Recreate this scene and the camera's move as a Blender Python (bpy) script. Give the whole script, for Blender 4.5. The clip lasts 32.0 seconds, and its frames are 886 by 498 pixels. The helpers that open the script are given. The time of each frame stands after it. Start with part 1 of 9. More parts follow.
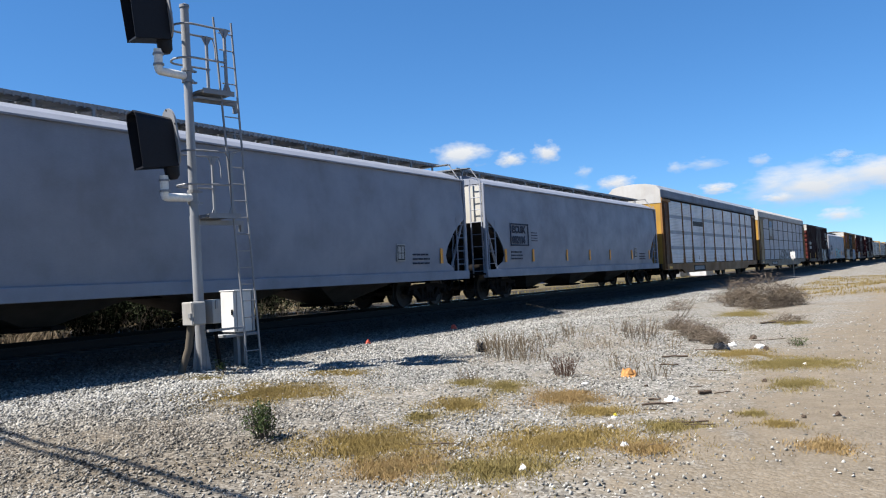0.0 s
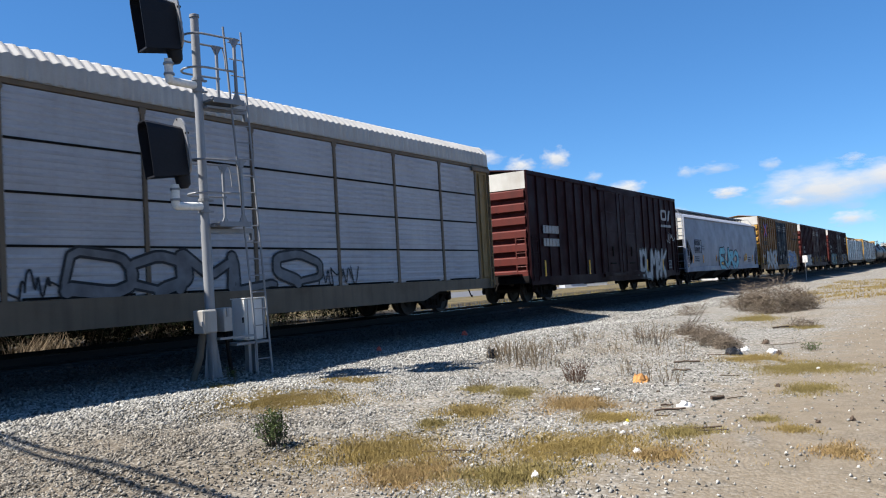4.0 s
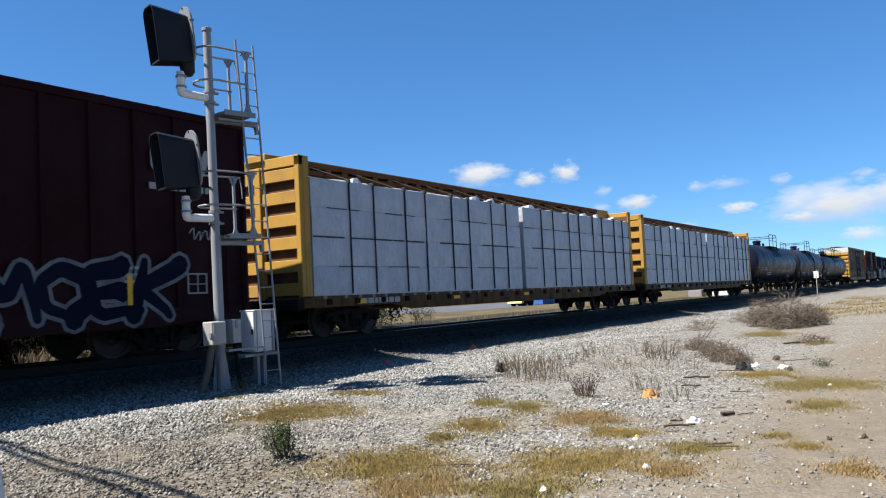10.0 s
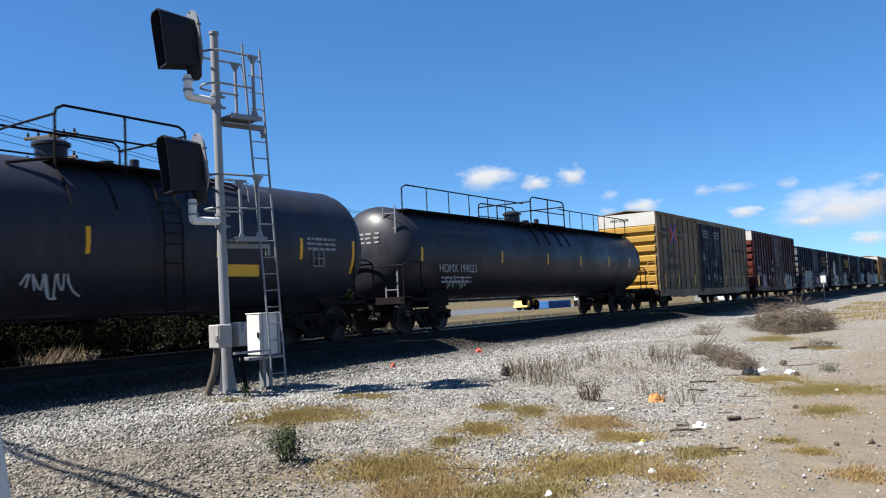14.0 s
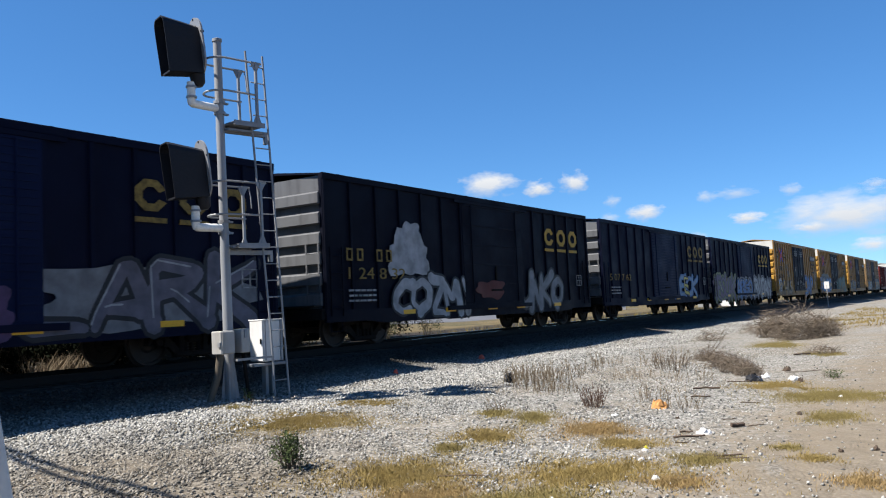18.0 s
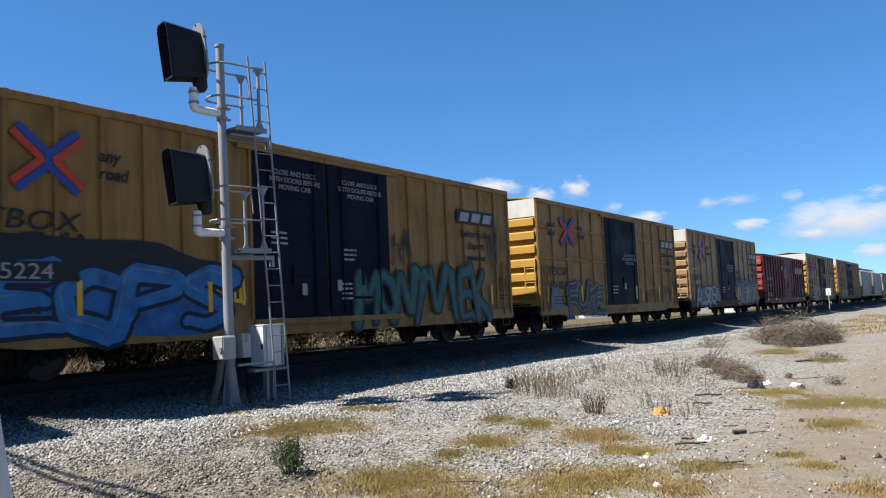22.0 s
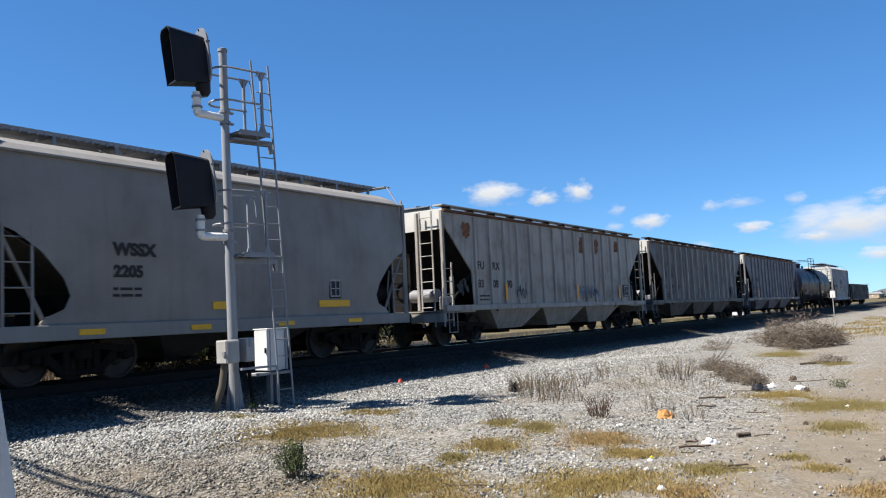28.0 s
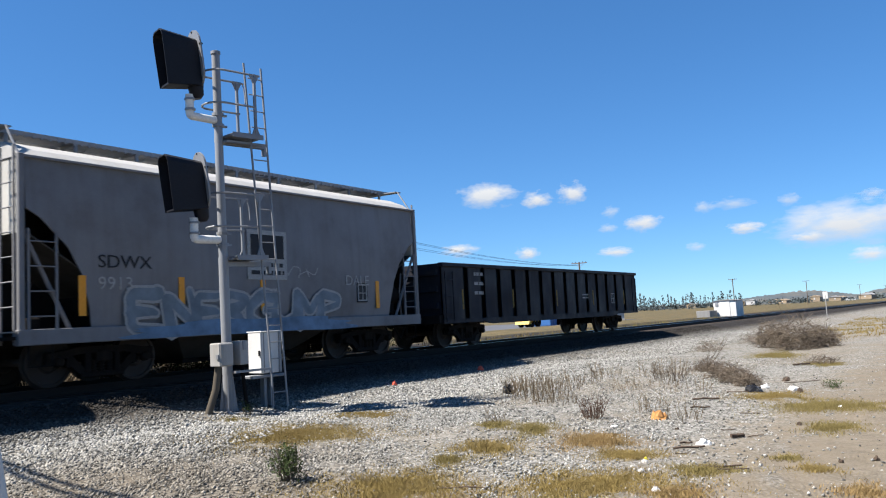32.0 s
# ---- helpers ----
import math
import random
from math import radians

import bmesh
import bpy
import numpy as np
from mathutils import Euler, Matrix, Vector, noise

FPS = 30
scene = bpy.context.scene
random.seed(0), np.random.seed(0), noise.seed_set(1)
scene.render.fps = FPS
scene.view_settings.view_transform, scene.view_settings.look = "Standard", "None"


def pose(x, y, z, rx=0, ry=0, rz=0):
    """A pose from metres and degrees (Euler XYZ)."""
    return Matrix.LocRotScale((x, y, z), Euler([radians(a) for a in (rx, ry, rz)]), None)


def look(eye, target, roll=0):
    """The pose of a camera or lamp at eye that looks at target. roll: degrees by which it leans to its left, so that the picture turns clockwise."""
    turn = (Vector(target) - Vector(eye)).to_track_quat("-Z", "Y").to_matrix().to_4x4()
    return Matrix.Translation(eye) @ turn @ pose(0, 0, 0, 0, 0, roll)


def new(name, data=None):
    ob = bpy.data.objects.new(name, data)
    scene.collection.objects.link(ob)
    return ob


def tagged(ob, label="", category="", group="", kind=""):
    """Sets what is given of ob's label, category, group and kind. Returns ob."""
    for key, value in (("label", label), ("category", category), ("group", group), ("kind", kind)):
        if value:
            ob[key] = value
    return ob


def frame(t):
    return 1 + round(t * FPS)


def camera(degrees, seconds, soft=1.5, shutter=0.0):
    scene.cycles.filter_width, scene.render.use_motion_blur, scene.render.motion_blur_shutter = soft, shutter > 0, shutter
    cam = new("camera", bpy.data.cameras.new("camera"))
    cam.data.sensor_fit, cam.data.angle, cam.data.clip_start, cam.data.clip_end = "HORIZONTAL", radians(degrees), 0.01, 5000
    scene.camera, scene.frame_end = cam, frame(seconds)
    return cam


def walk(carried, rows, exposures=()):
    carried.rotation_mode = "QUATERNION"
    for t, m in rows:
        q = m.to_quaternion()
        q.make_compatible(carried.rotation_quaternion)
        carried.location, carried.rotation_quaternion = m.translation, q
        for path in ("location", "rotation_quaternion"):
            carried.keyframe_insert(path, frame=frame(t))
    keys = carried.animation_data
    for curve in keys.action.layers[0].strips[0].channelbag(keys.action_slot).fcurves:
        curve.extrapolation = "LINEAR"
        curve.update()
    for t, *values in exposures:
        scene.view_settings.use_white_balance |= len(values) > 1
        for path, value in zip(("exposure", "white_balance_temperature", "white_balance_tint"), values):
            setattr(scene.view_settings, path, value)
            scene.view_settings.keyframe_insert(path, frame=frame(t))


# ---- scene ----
# ---- camera and its walk ----
EYE = (0.0, 0.0, 1.629)
cam = camera(57.15, 32.0, soft=1.1, shutter=0.06)
# held by hand on one spot: it drifts up and sways a little
walk(cam, [
    (0, pose(*EYE, 91.984, 2.817, -58.371)),
    (0.5, pose(*EYE, 92.011, 2.868, -58.211)),
    (1, pose(*EYE, 92.034, 2.877, -58.164)),
    (1.5, pose(*EYE, 92.063, 2.930, -58.085)),
    (2, pose(*EYE, 92.091, 2.896, -57.944)),
    (2.5, pose(*EYE, 92.092, 2.979, -57.963)),
    (3, pose(*EYE, 92.404, 3.205, -57.902)),
    (3.5, pose(*EYE, 92.419, 3.274, -57.756)),
    (5.5, pose(*EYE, 92.890, 3.148, -57.254)),
    (6, pose(*EYE, 92.990, 3.214, -57.156)),
    (6.5, pose(*EYE, 93.157, 2.842, -57.256)),
    (7, pose(*EYE, 93.320, 2.880, -57.347)),
    (7.5, pose(*EYE, 93.374, 2.821, -57.178)),
    (8, pose(*EYE, 93.466, 2.703, -57.166)),
    (8.5, pose(*EYE, 93.513, 2.774, -57.043)),
    (9, pose(*EYE, 93.422, 2.804, -57.180)),
    (9.5, pose(*EYE, 93.451, 2.839, -57.088)),
    (10, pose(*EYE, 93.440, 2.825, -57.009)),
    (10.5, pose(*EYE, 93.471, 2.792, -56.910)),
    (11, pose(*EYE, 93.520, 2.712, -56.903)),
    (11.5, pose(*EYE, 93.506, 2.744, -56.773)),
    (12, pose(*EYE, 93.459, 2.752, -56.804)),
    (12.5, pose(*EYE, 93.513, 2.750, -56.741)),
    (13, pose(*EYE, 93.566, 2.672, -56.645)),
    (13.5, pose(*EYE, 93.660, 2.722, -56.584)),
    (14, pose(*EYE, 93.712, 2.658, -56.609)),
    (14.5, pose(*EYE, 93.827, 2.668, -56.606)),
    (16.5, pose(*EYE, 93.962, 2.545, -56.524)),
    (17, pose(*EYE, 94.014, 2.562, -56.500)),
    (17.5, pose(*EYE, 94.113, 2.668, -56.478)),
    (18, pose(*EYE, 94.166, 2.704, -56.414)),
    (18.5, pose(*EYE, 94.171, 2.692, -56.394)),
    (19, pose(*EYE, 94.227, 2.718, -56.357)),
    (19.5, pose(*EYE, 94.267, 2.776, -56.293)),
    (20, pose(*EYE, 94.399, 2.732, -56.294)),
    (20.5, pose(*EYE, 94.434, 2.568, -56.435)),
    (21, pose(*EYE, 94.461, 2.486, -56.417)),
    (21.5, pose(*EYE, 94.507, 2.535, -56.379)),
    (22, pose(*EYE, 94.568, 2.539, -56.324)),
    (22.5, pose(*EYE, 94.616, 2.569, -56.216)),
    (23, pose(*EYE, 94.689, 2.609, -56.158)),
    (23.5, pose(*EYE, 94.710, 2.601, -55.993)),
    (24, pose(*EYE, 94.783, 2.647, -55.832)),
    (24.5, pose(*EYE, 94.840, 2.563, -55.807)),
    (25, pose(*EYE, 94.841, 2.590, -55.738)),
    (25.5, pose(*EYE, 94.895, 2.543, -55.970)),
    (27.5, pose(*EYE, 94.861, 2.628, -56.131)),
    (28, pose(*EYE, 94.820, 2.689, -56.089)),
    (28.5, pose(*EYE, 94.826, 2.738, -56.147)),
    (29, pose(*EYE, 94.860, 2.632, -56.308)),
    (29.5, pose(*EYE, 94.867, 2.712, -56.374)),
    (30, pose(*EYE, 94.876, 2.697, -56.418)),
    (30.5, pose(*EYE, 94.836, 2.671, -56.473)),
    (31, pose(*EYE, 94.815, 2.751, -56.505)),
    (31.5, pose(*EYE, 94.897, 2.860, -56.574)),
    (32, pose(*EYE, 94.948, 2.888, -56.504)),
])

# ---- sky, sun ----
SUN = Vector((-0.57, 0.49, 1.0)).normalized()
world = bpy.data.worlds.new("sky")
scene.world = world
world.use_nodes = True
_n = world.node_tree.nodes
_sky = _n.new("ShaderNodeTexSky")
_sky.sky_type = "NISHITA"
_sky.sun_disc = False
_sky.sun_elevation = math.asin(SUN.z)
_sky.sun_rotation = math.atan2(SUN.x, SUN.y)
_sky.altitude = 2500
_sky.air_density, _sky.dust_density, _sky.ozone_density = 1.0, 0.0, 5.0
_deep = _n.new("ShaderNodeHueSaturation")
_deep.inputs["Saturation"].default_value = 1.16
world.node_tree.links.new(_sky.outputs[0], _deep.inputs["Color"])
_even = _n.new("ShaderNodeGamma")
_even.inputs["Gamma"].default_value = 0.75
_blue = _n.new("ShaderNodeMix")
_blue.data_type, _blue.blend_type = "RGBA", "MULTIPLY"
_blue.inputs[0].default_value, _blue.inputs[7].default_value = 1.0, (0.59, 0.865, 1.11, 1)
world.node_tree.links.new(_deep.outputs[0], _even.inputs["Color"])
world.node_tree.links.new(_even.outputs[0], _blue.inputs[6])
world.node_tree.links.new(_blue.outputs[2], _n["Background"].inputs[0])
_n["Background"].inputs[1].default_value = 0.081
sun = new("sun", bpy.data.lights.new("sun", "SUN"))
sun.data.energy, sun.data.angle, sun.data.color = 5.0, radians(0.53), (1.0, 0.95, 0.88)
sun.matrix_basis = look(SUN * 50, (0, 0, 0))
scene.view_settings.exposure = 1.44

# ---- materials ----


def shader(name):
    m = bpy.data.materials.new(name)
    m.use_nodes = True
    t = m.node_tree
    return m, t, t.nodes["Principled BSDF"]


def node(t, kind, **values):
    n = t.nodes.new(kind)
    for k, v in values.items():
        if k in n.inputs:
            n.inputs[k].default_value = v
    return n


def noise_of(t, coord, scale, detail=4.0, rough=0.55, stretch=None):
    n = node(t, "ShaderNodeTexNoise", Scale=scale, Detail=detail, Roughness=rough)
    if stretch:
        mp = node(t, "ShaderNodeMapping")
        mp.inputs["Scale"].default_value = stretch
        t.links.new(coord, mp.inputs["Vector"])
        coord = mp.outputs[0]
    t.links.new(coord, n.inputs["Vector"])
    return n.outputs["Fac"]


def ramp(t, fac, a, b, lo=(0, 0, 0, 1), hi=(1, 1, 1, 1)):
    r = node(t, "ShaderNodeValToRGB")
    r.color_ramp.elements[0].position, r.color_ramp.elements[1].position = a, b
    r.color_ramp.elements[0].color, r.color_ramp.elements[1].color = lo, hi
    t.links.new(fac, r.inputs[0])
    return r.outputs[0]


def blend(t, fac, a, b, how="MIX"):
    m = node(t, "ShaderNodeMix")
    m.data_type, m.blend_type = "RGBA", how
    for sock, v in ((m.inputs[0], fac), (m.inputs[6], a), (m.inputs[7], b)):
        if isinstance(v, (int, float)):
            sock.default_value = v
        elif isinstance(v, tuple):
            sock.default_value = v if len(v) == 4 else (*v, 1)
        else:
            t.links.new(v, sock)
    return m.outputs[2]


def bump(t, bsdf, fac, strength, distance=0.01):
    b = node(t, "ShaderNodeBump", Strength=strength, Distance=distance)
    t.links.new(fac, b.inputs["Height"])
    t.links.new(b.outputs[0], bsdf.inputs["Normal"])


def paint(name, base, dirt=(0.10, 0.085, 0.07), amount=0.45, rough=0.55, metal=0.0, streak=0.5, grain=0.25, patch=0.9, gloss=0.2):
    """Weathered paint: broad patches of grime, streaks that run down, fine grain."""
    m, t, s = shader(name)
    co = node(t, "ShaderNodeTexCoord").outputs["Object"]
    rnd = node(t, "ShaderNodeObjectInfo").outputs["Random"]
    off = node(t, "ShaderNodeVectorMath")
    off.operation = "ADD"
    sc = node(t, "ShaderNodeMath")
    sc.operation, sc.inputs[1].default_value = "MULTIPLY", 37.0
    t.links.new(rnd, sc.inputs[0])
    t.links.new(co, off.inputs[0])
    t.links.new(sc.outputs[0], off.inputs[1])
    co = off.outputs[0]
    big = noise_of(t, co, patch, 5.0, 0.6)
    run = noise_of(t, co, 3.0, 3.0, 0.6, (1.6, 1.6, 0.12))
    fine = noise_of(t, co, 45.0, 2.0, 0.6)
    c = blend(t, ramp(t, big, 0.38, 0.72), base, tuple(v * 0.80 for v in base))
    k = ramp(t, run, 0.46, 0.78, (0, 0, 0, 1), (streak, streak, streak, 1))
    c = blend(t, k, c, dirt)
    g = ramp(t, big, 0.55, 0.85, (0, 0, 0, 1), (amount, amount, amount, 1))
    c = blend(t, g, c, dirt)
    c = blend(t, grain, c, ramp(t, fine, 0.2, 0.8, (0.55, 0.55, 0.55, 1), (1, 1, 1, 1)), "MULTIPLY")
    t.links.new(c, s.inputs["Base Color"])
    t.links.new(ramp(t, big, 0.3, 0.8, (rough - 0.1,) * 3 + (1,), (min(1, rough + 0.25),) * 3 + (1,)), s.inputs["Roughness"])
    s.inputs["Metallic"].default_value = metal
    s.inputs["Specular IOR Level"].default_value = gloss
    bump(t, s, fine, 0.15, 0.004)
    return m


def plain(name, base, rough=0.6, metal=0.0, grain=0.2, scale=30.0):
    m, t, s = shader(name)
    co = node(t, "ShaderNodeTexCoord").outputs["Object"]
    f = noise_of(t, co, scale, 4.0)
    c = blend(t, ramp(t, f, 0.3, 0.7), tuple(v * (1 - grain) for v in base), tuple(min(1, v * (1 + grain)) for v in base))
    t.links.new(c, s.inputs["Base Color"])
    s.inputs["Roughness"].default_value, s.inputs["Metallic"].default_value = rough, metal
    s.inputs["Specular IOR Level"].default_value = 0.25
    bump(t, s, f, 0.2, 0.004)
    return m


YELLOW = paint("car_yellow", (0.285, 0.152, 0.040), (0.075, 0.053, 0.036), amount=0.65, streak=0.6)
YELLOW_PALE = paint("car_yellow_faded", (0.275, 0.174, 0.080), (0.095, 0.068, 0.046), amount=0.65, streak=0.65, gloss=0.3)
# cleaner yellow of the wagon ends, lightened for the sun on them
YELLOW_BRIGHT = paint("car_yellow_bright", (0.365, 0.208, 0.038), amount=0.3, streak=0.2)
OCHRE = paint("car_ochre", (0.17, 0.080, 0.022), (0.078, 0.039, 0.020), amount=0.6, streak=0.5, gloss=0.15)
SEAM_BLUE = paint("rack_band", (0.27, 0.30, 0.345), (0.17, 0.17, 0.17), amount=0.4, rough=0.5, streak=0.3)
RACK_ORANGE = paint("rack_orange_brown", (0.235, 0.122, 0.048), (0.085, 0.046, 0.022), amount=0.5, streak=0.4, gloss=0.1)
MUSTARD = paint("rack_mustard", (0.225, 0.150, 0.062), (0.085, 0.060, 0.038), amount=0.5, streak=0.4)
RACK_RUST = paint("rack_bay_rust", (0.105, 0.050, 0.024), (0.040, 0.022, 0.014), amount=0.7, streak=0.6, patch=1.6, gloss=0.08)
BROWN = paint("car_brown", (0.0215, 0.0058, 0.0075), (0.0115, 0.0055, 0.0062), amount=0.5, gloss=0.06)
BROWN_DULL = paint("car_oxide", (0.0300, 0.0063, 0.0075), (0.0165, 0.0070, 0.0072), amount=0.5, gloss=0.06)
# brown of the boxcar ends: sunlight is put into this lighter copy
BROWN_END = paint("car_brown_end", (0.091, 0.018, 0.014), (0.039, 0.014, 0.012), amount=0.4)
TAN_DUSTY = paint("car_dusty_tan", (0.170, 0.120, 0.070), (0.070, 0.052, 0.038), amount=0.6, streak=0.6, gloss=0.15)
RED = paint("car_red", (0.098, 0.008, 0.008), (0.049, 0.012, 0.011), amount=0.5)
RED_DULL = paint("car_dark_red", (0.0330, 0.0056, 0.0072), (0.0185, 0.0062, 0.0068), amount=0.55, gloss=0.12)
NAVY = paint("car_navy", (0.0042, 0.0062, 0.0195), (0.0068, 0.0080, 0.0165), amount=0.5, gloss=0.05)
NAVY_BLACK = paint("car_black_navy", (0.0038, 0.0048, 0.0115), (0.0065, 0.0070, 0.0110), amount=0.5, gloss=0.05)
NAVY_DOOR = paint("car_blue_door", (0.0056, 0.0105, 0.0370), (0.0075, 0.0100, 0.0250), amount=0.4, gloss=0.05)
DOOR_BLACK = paint("car_door_black", (0.0067, 0.0083, 0.0180), (0.0135, 0.0135, 0.0165), amount=0.4, gloss=0.06)
GREY_HOPPER = paint("hopper_grey", (0.212, 0.232, 0.282), (0.135, 0.14, 0.14), amount=0.22, streak=0.10, gloss=0.35)
GREY_BEIGE = paint("hopper_beige", (0.227, 0.215, 0.198), (0.130, 0.107, 0.085), amount=0.4, streak=0.3)
GREY_CEMENT = paint("hopper_cement", (0.176, 0.176, 0.185), (0.104, 0.091, 0.078), amount=0.45, streak=0.35)
GREY_RIB = paint("hopper_ribbed_grey", (0.315, 0.295, 0.262), (0.105, 0.068, 0.046), amount=0.6, streak=0.6, patch=1.3)
GREY_POST = paint("hopper_post_grey", (0.345, 0.325, 0.292), (0.15, 0.10, 0.07), amount=0.5, streak=0.5)
PANEL_PALE = paint("panel_pale_grey", (0.385, 0.392, 0.418), (0.22, 0.21, 0.20), amount=0.3, streak=0.3)
GREY_DARK = paint("hopper_dark_grey", (0.108, 0.102, 0.098), (0.036, 0.029, 0.025), amount=0.75, streak=0.7, patch=1.4)
GREY_LILAC = paint("hopper_lilac_grey", (0.160, 0.156, 0.170), (0.050, 0.042, 0.040), amount=0.7, streak=0.6, patch=1.3)
WHITE_END = paint("end_white", (0.468, 0.459, 0.425), (0.255, 0.204, 0.145), amount=0.3, streak=0.25)
ROOF_METAL = paint("roof_galvanised", (0.234, 0.234, 0.227), (0.163, 0.143, 0.124), amount=0.4, rough=0.5)
ROOF_WHITE = paint("roof_white", (0.425, 0.416, 0.399), (0.340, 0.306, 0.255), amount=0.3, rough=0.5)
SILVER = paint("rack_silver", (0.58, 0.63, 0.70), (0.28, 0.29, 0.30), amount=0.25, rough=0.36, metal=0.5, streak=0.25, gloss=0.4)
ROOF_SILVER = paint("rack_roof_steel", (0.20, 0.235, 0.29), (0.13, 0.13, 0.13), amount=0.3, rough=0.5, streak=0.3)
SLOPE = paint("slope_dark", (0.055, 0.049, 0.042), (0.026, 0.021, 0.016), amount=0.7)
RUST = paint("rusty_steel", (0.104, 0.055, 0.029), (0.039, 0.026, 0.019), amount=0.6, rough=0.85)
BEAM_RUST = paint("beam_rust", (0.098, 0.046, 0.021), (0.028, 0.017, 0.012), amount=0.9, rough=0.85, streak=0.3, patch=2.5, gloss=0.06)
SILL_YELLOW = paint("sill_yellow", (0.095, 0.048, 0.017), (0.016, 0.011, 0.009), amount=0.95, streak=0.9, patch=2.6, gloss=0.06)
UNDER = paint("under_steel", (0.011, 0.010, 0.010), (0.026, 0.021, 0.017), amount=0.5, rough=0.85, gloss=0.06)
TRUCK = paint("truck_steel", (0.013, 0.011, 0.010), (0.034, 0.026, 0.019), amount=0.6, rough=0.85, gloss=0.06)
WHEEL = paint("wheel_steel", (0.050, 0.042, 0.037), (0.040, 0.030, 0.025), amount=0.5, rough=0.6, metal=0.5)
TANK = paint("tank_black", (0.012, 0.0125, 0.025), (0.020, 0.020, 0.028), amount=0.5, rough=0.42, streak=0.3, gloss=0.17)
TANK_DUSTY = paint("tank_dusty_black", (0.023, 0.0245, 0.036), (0.050, 0.050, 0.054), amount=0.6, rough=0.44, streak=0.4, gloss=0.2)
TANK_WORN = paint("tank_worn_black", (0.020, 0.0215, 0.030), (0.044, 0.041, 0.040), amount=0.7, rough=0.42, streak=0.5, gloss=0.2)
GOND = paint("gondola_black", (0.011, 0.012, 0.019), (0.03, 0.027, 0.026), amount=0.4, rough=0.6)
def wrap_material():
    m, t, s = shader("lumber_wrap")
    oc = node(t, "ShaderNodeTexCoord").outputs["Object"]
    rnd = node(t, "ShaderNodeObjectInfo").outputs["Random"]
    add = node(t, "ShaderNodeVectorMath")
    add.operation = "ADD"
    k = node(t, "ShaderNodeMath")
    k.operation, k.inputs[1].default_value = "MULTIPLY", 41.0
    t.links.new(rnd, k.inputs[0])
    t.links.new(oc, add.inputs[0])
    t.links.new(k.outputs[0], add.inputs[1])
    crease = noise_of(t, add.outputs[0], 2.2, 7.0, 0.66, (1.3, 1.0, 0.8))
    fine = noise_of(t, add.outputs[0], 14.0, 3.0, 0.6)
    c = blend(t, ramp(t, crease, 0.3, 0.7), (0.285, 0.300, 0.330), (0.42, 0.430, 0.455))
    c = blend(t, 0.25, c, ramp(t, rnd, 0.0, 1.0, (0.7, 0.72, 0.75, 1), (1, 1, 1, 1)), "MULTIPLY")
    t.links.new(c, s.inputs["Base Color"])
    s.inputs["Roughness"].default_value = 0.36
    s.inputs["Specular IOR Level"].default_value = 0.6
    bump(t, s, blend(t, 0.25, crease, fine, "ADD"), 0.9, 0.07)
    return m


WRAP = wrap_material()
DUNNAGE = plain("dunnage_wood", (0.24, 0.20, 0.15), 0.8)
STRAP = plain("strap_dark", (0.019, 0.019, 0.023), 0.6)
MARK_Y = plain("reflector_yellow", (0.680, 0.357, 0.017), 0.4, grain=0.1)
MARK_O = plain("reflector_orange", (0.637, 0.255, 0.017), 0.4, grain=0.1)
LET_W = plain("lettering_white", (0.273, 0.273, 0.267), 0.6)
LET_K = plain("lettering_black", (0.016, 0.016, 0.019), 0.6)
LET_NAVY = plain("lettering_navy", (0.009, 0.013, 0.033), 0.6)
LET_Y = plain("lettering_yellow", (0.325, 0.195, 0.019), 0.6)
LOGO_R = plain("logo_red", (0.450, 0.050, 0.030), 0.6)
LOGO_B = plain("logo_blue", (0.030, 0.060, 0.260), 0.6)
LOGO_R_OLD = plain("logo_faded_red", (0.250, 0.130, 0.110))
LOGO_B_OLD = plain("logo_faded_blue", (0.100, 0.100, 0.200))
BROWN_INK = plain("lettering_brown", (0.130, 0.046, 0.019), 0.6)
G_CYAN = plain("spray_cyan", (0.060, 0.29, 0.37), 0.5, grain=0.3, scale=2.6)
G_BLUE = plain("spray_blue", (0.012, 0.085, 0.24), 0.5, grain=0.38, scale=2.6)
G_TEAL = plain("spray_teal", (0.0105, 0.082, 0.072), 0.5, grain=0.38, scale=2.6)
G_WHITE = plain("spray_silver", (0.221, 0.224, 0.234), 0.5, grain=0.38, scale=2.6)
G_GREY = plain("spray_grey", (0.111, 0.114, 0.124), 0.5, grain=0.38, scale=2.6)
G_BLACK = plain("spray_black", (0.010, 0.010, 0.013), 0.5, grain=0.38, scale=2.6)
G_PURPLE = plain("spray_violet", (0.055, 0.026, 0.075), 0.5, grain=0.38, scale=2.6)
G_YELL = plain("spray_yellow", (0.358, 0.293, 0.033), 0.5, grain=0.38, scale=2.6)
G_LIGHTB = plain("spray_light_blue", (0.098, 0.163, 0.247), 0.5, grain=0.38, scale=2.6)
G_LILAC = plain("spray_lilac", (0.081, 0.077, 0.101), 0.5, grain=0.38, scale=2.6)
G_OLIVE = plain("spray_olive", (0.085, 0.094, 0.026), 0.5, grain=0.38, scale=2.6)
G_SKY = plain("spray_bright_blue", (0.019, 0.124, 0.299), 0.5, grain=0.38, scale=2.6)
G_SPRAY_GREY = plain("spray_blue_grey", (0.135, 0.165, 0.195), 0.5, grain=0.3, scale=2.6)
LET_Y_OLD = plain("lettering_yellow_worn", (0.156, 0.104, 0.026), 0.7, grain=0.5, scale=8.0)
LET_W_OLD = plain("lettering_white_worn", (0.221, 0.221, 0.221), 0.7, grain=0.5, scale=8.0)
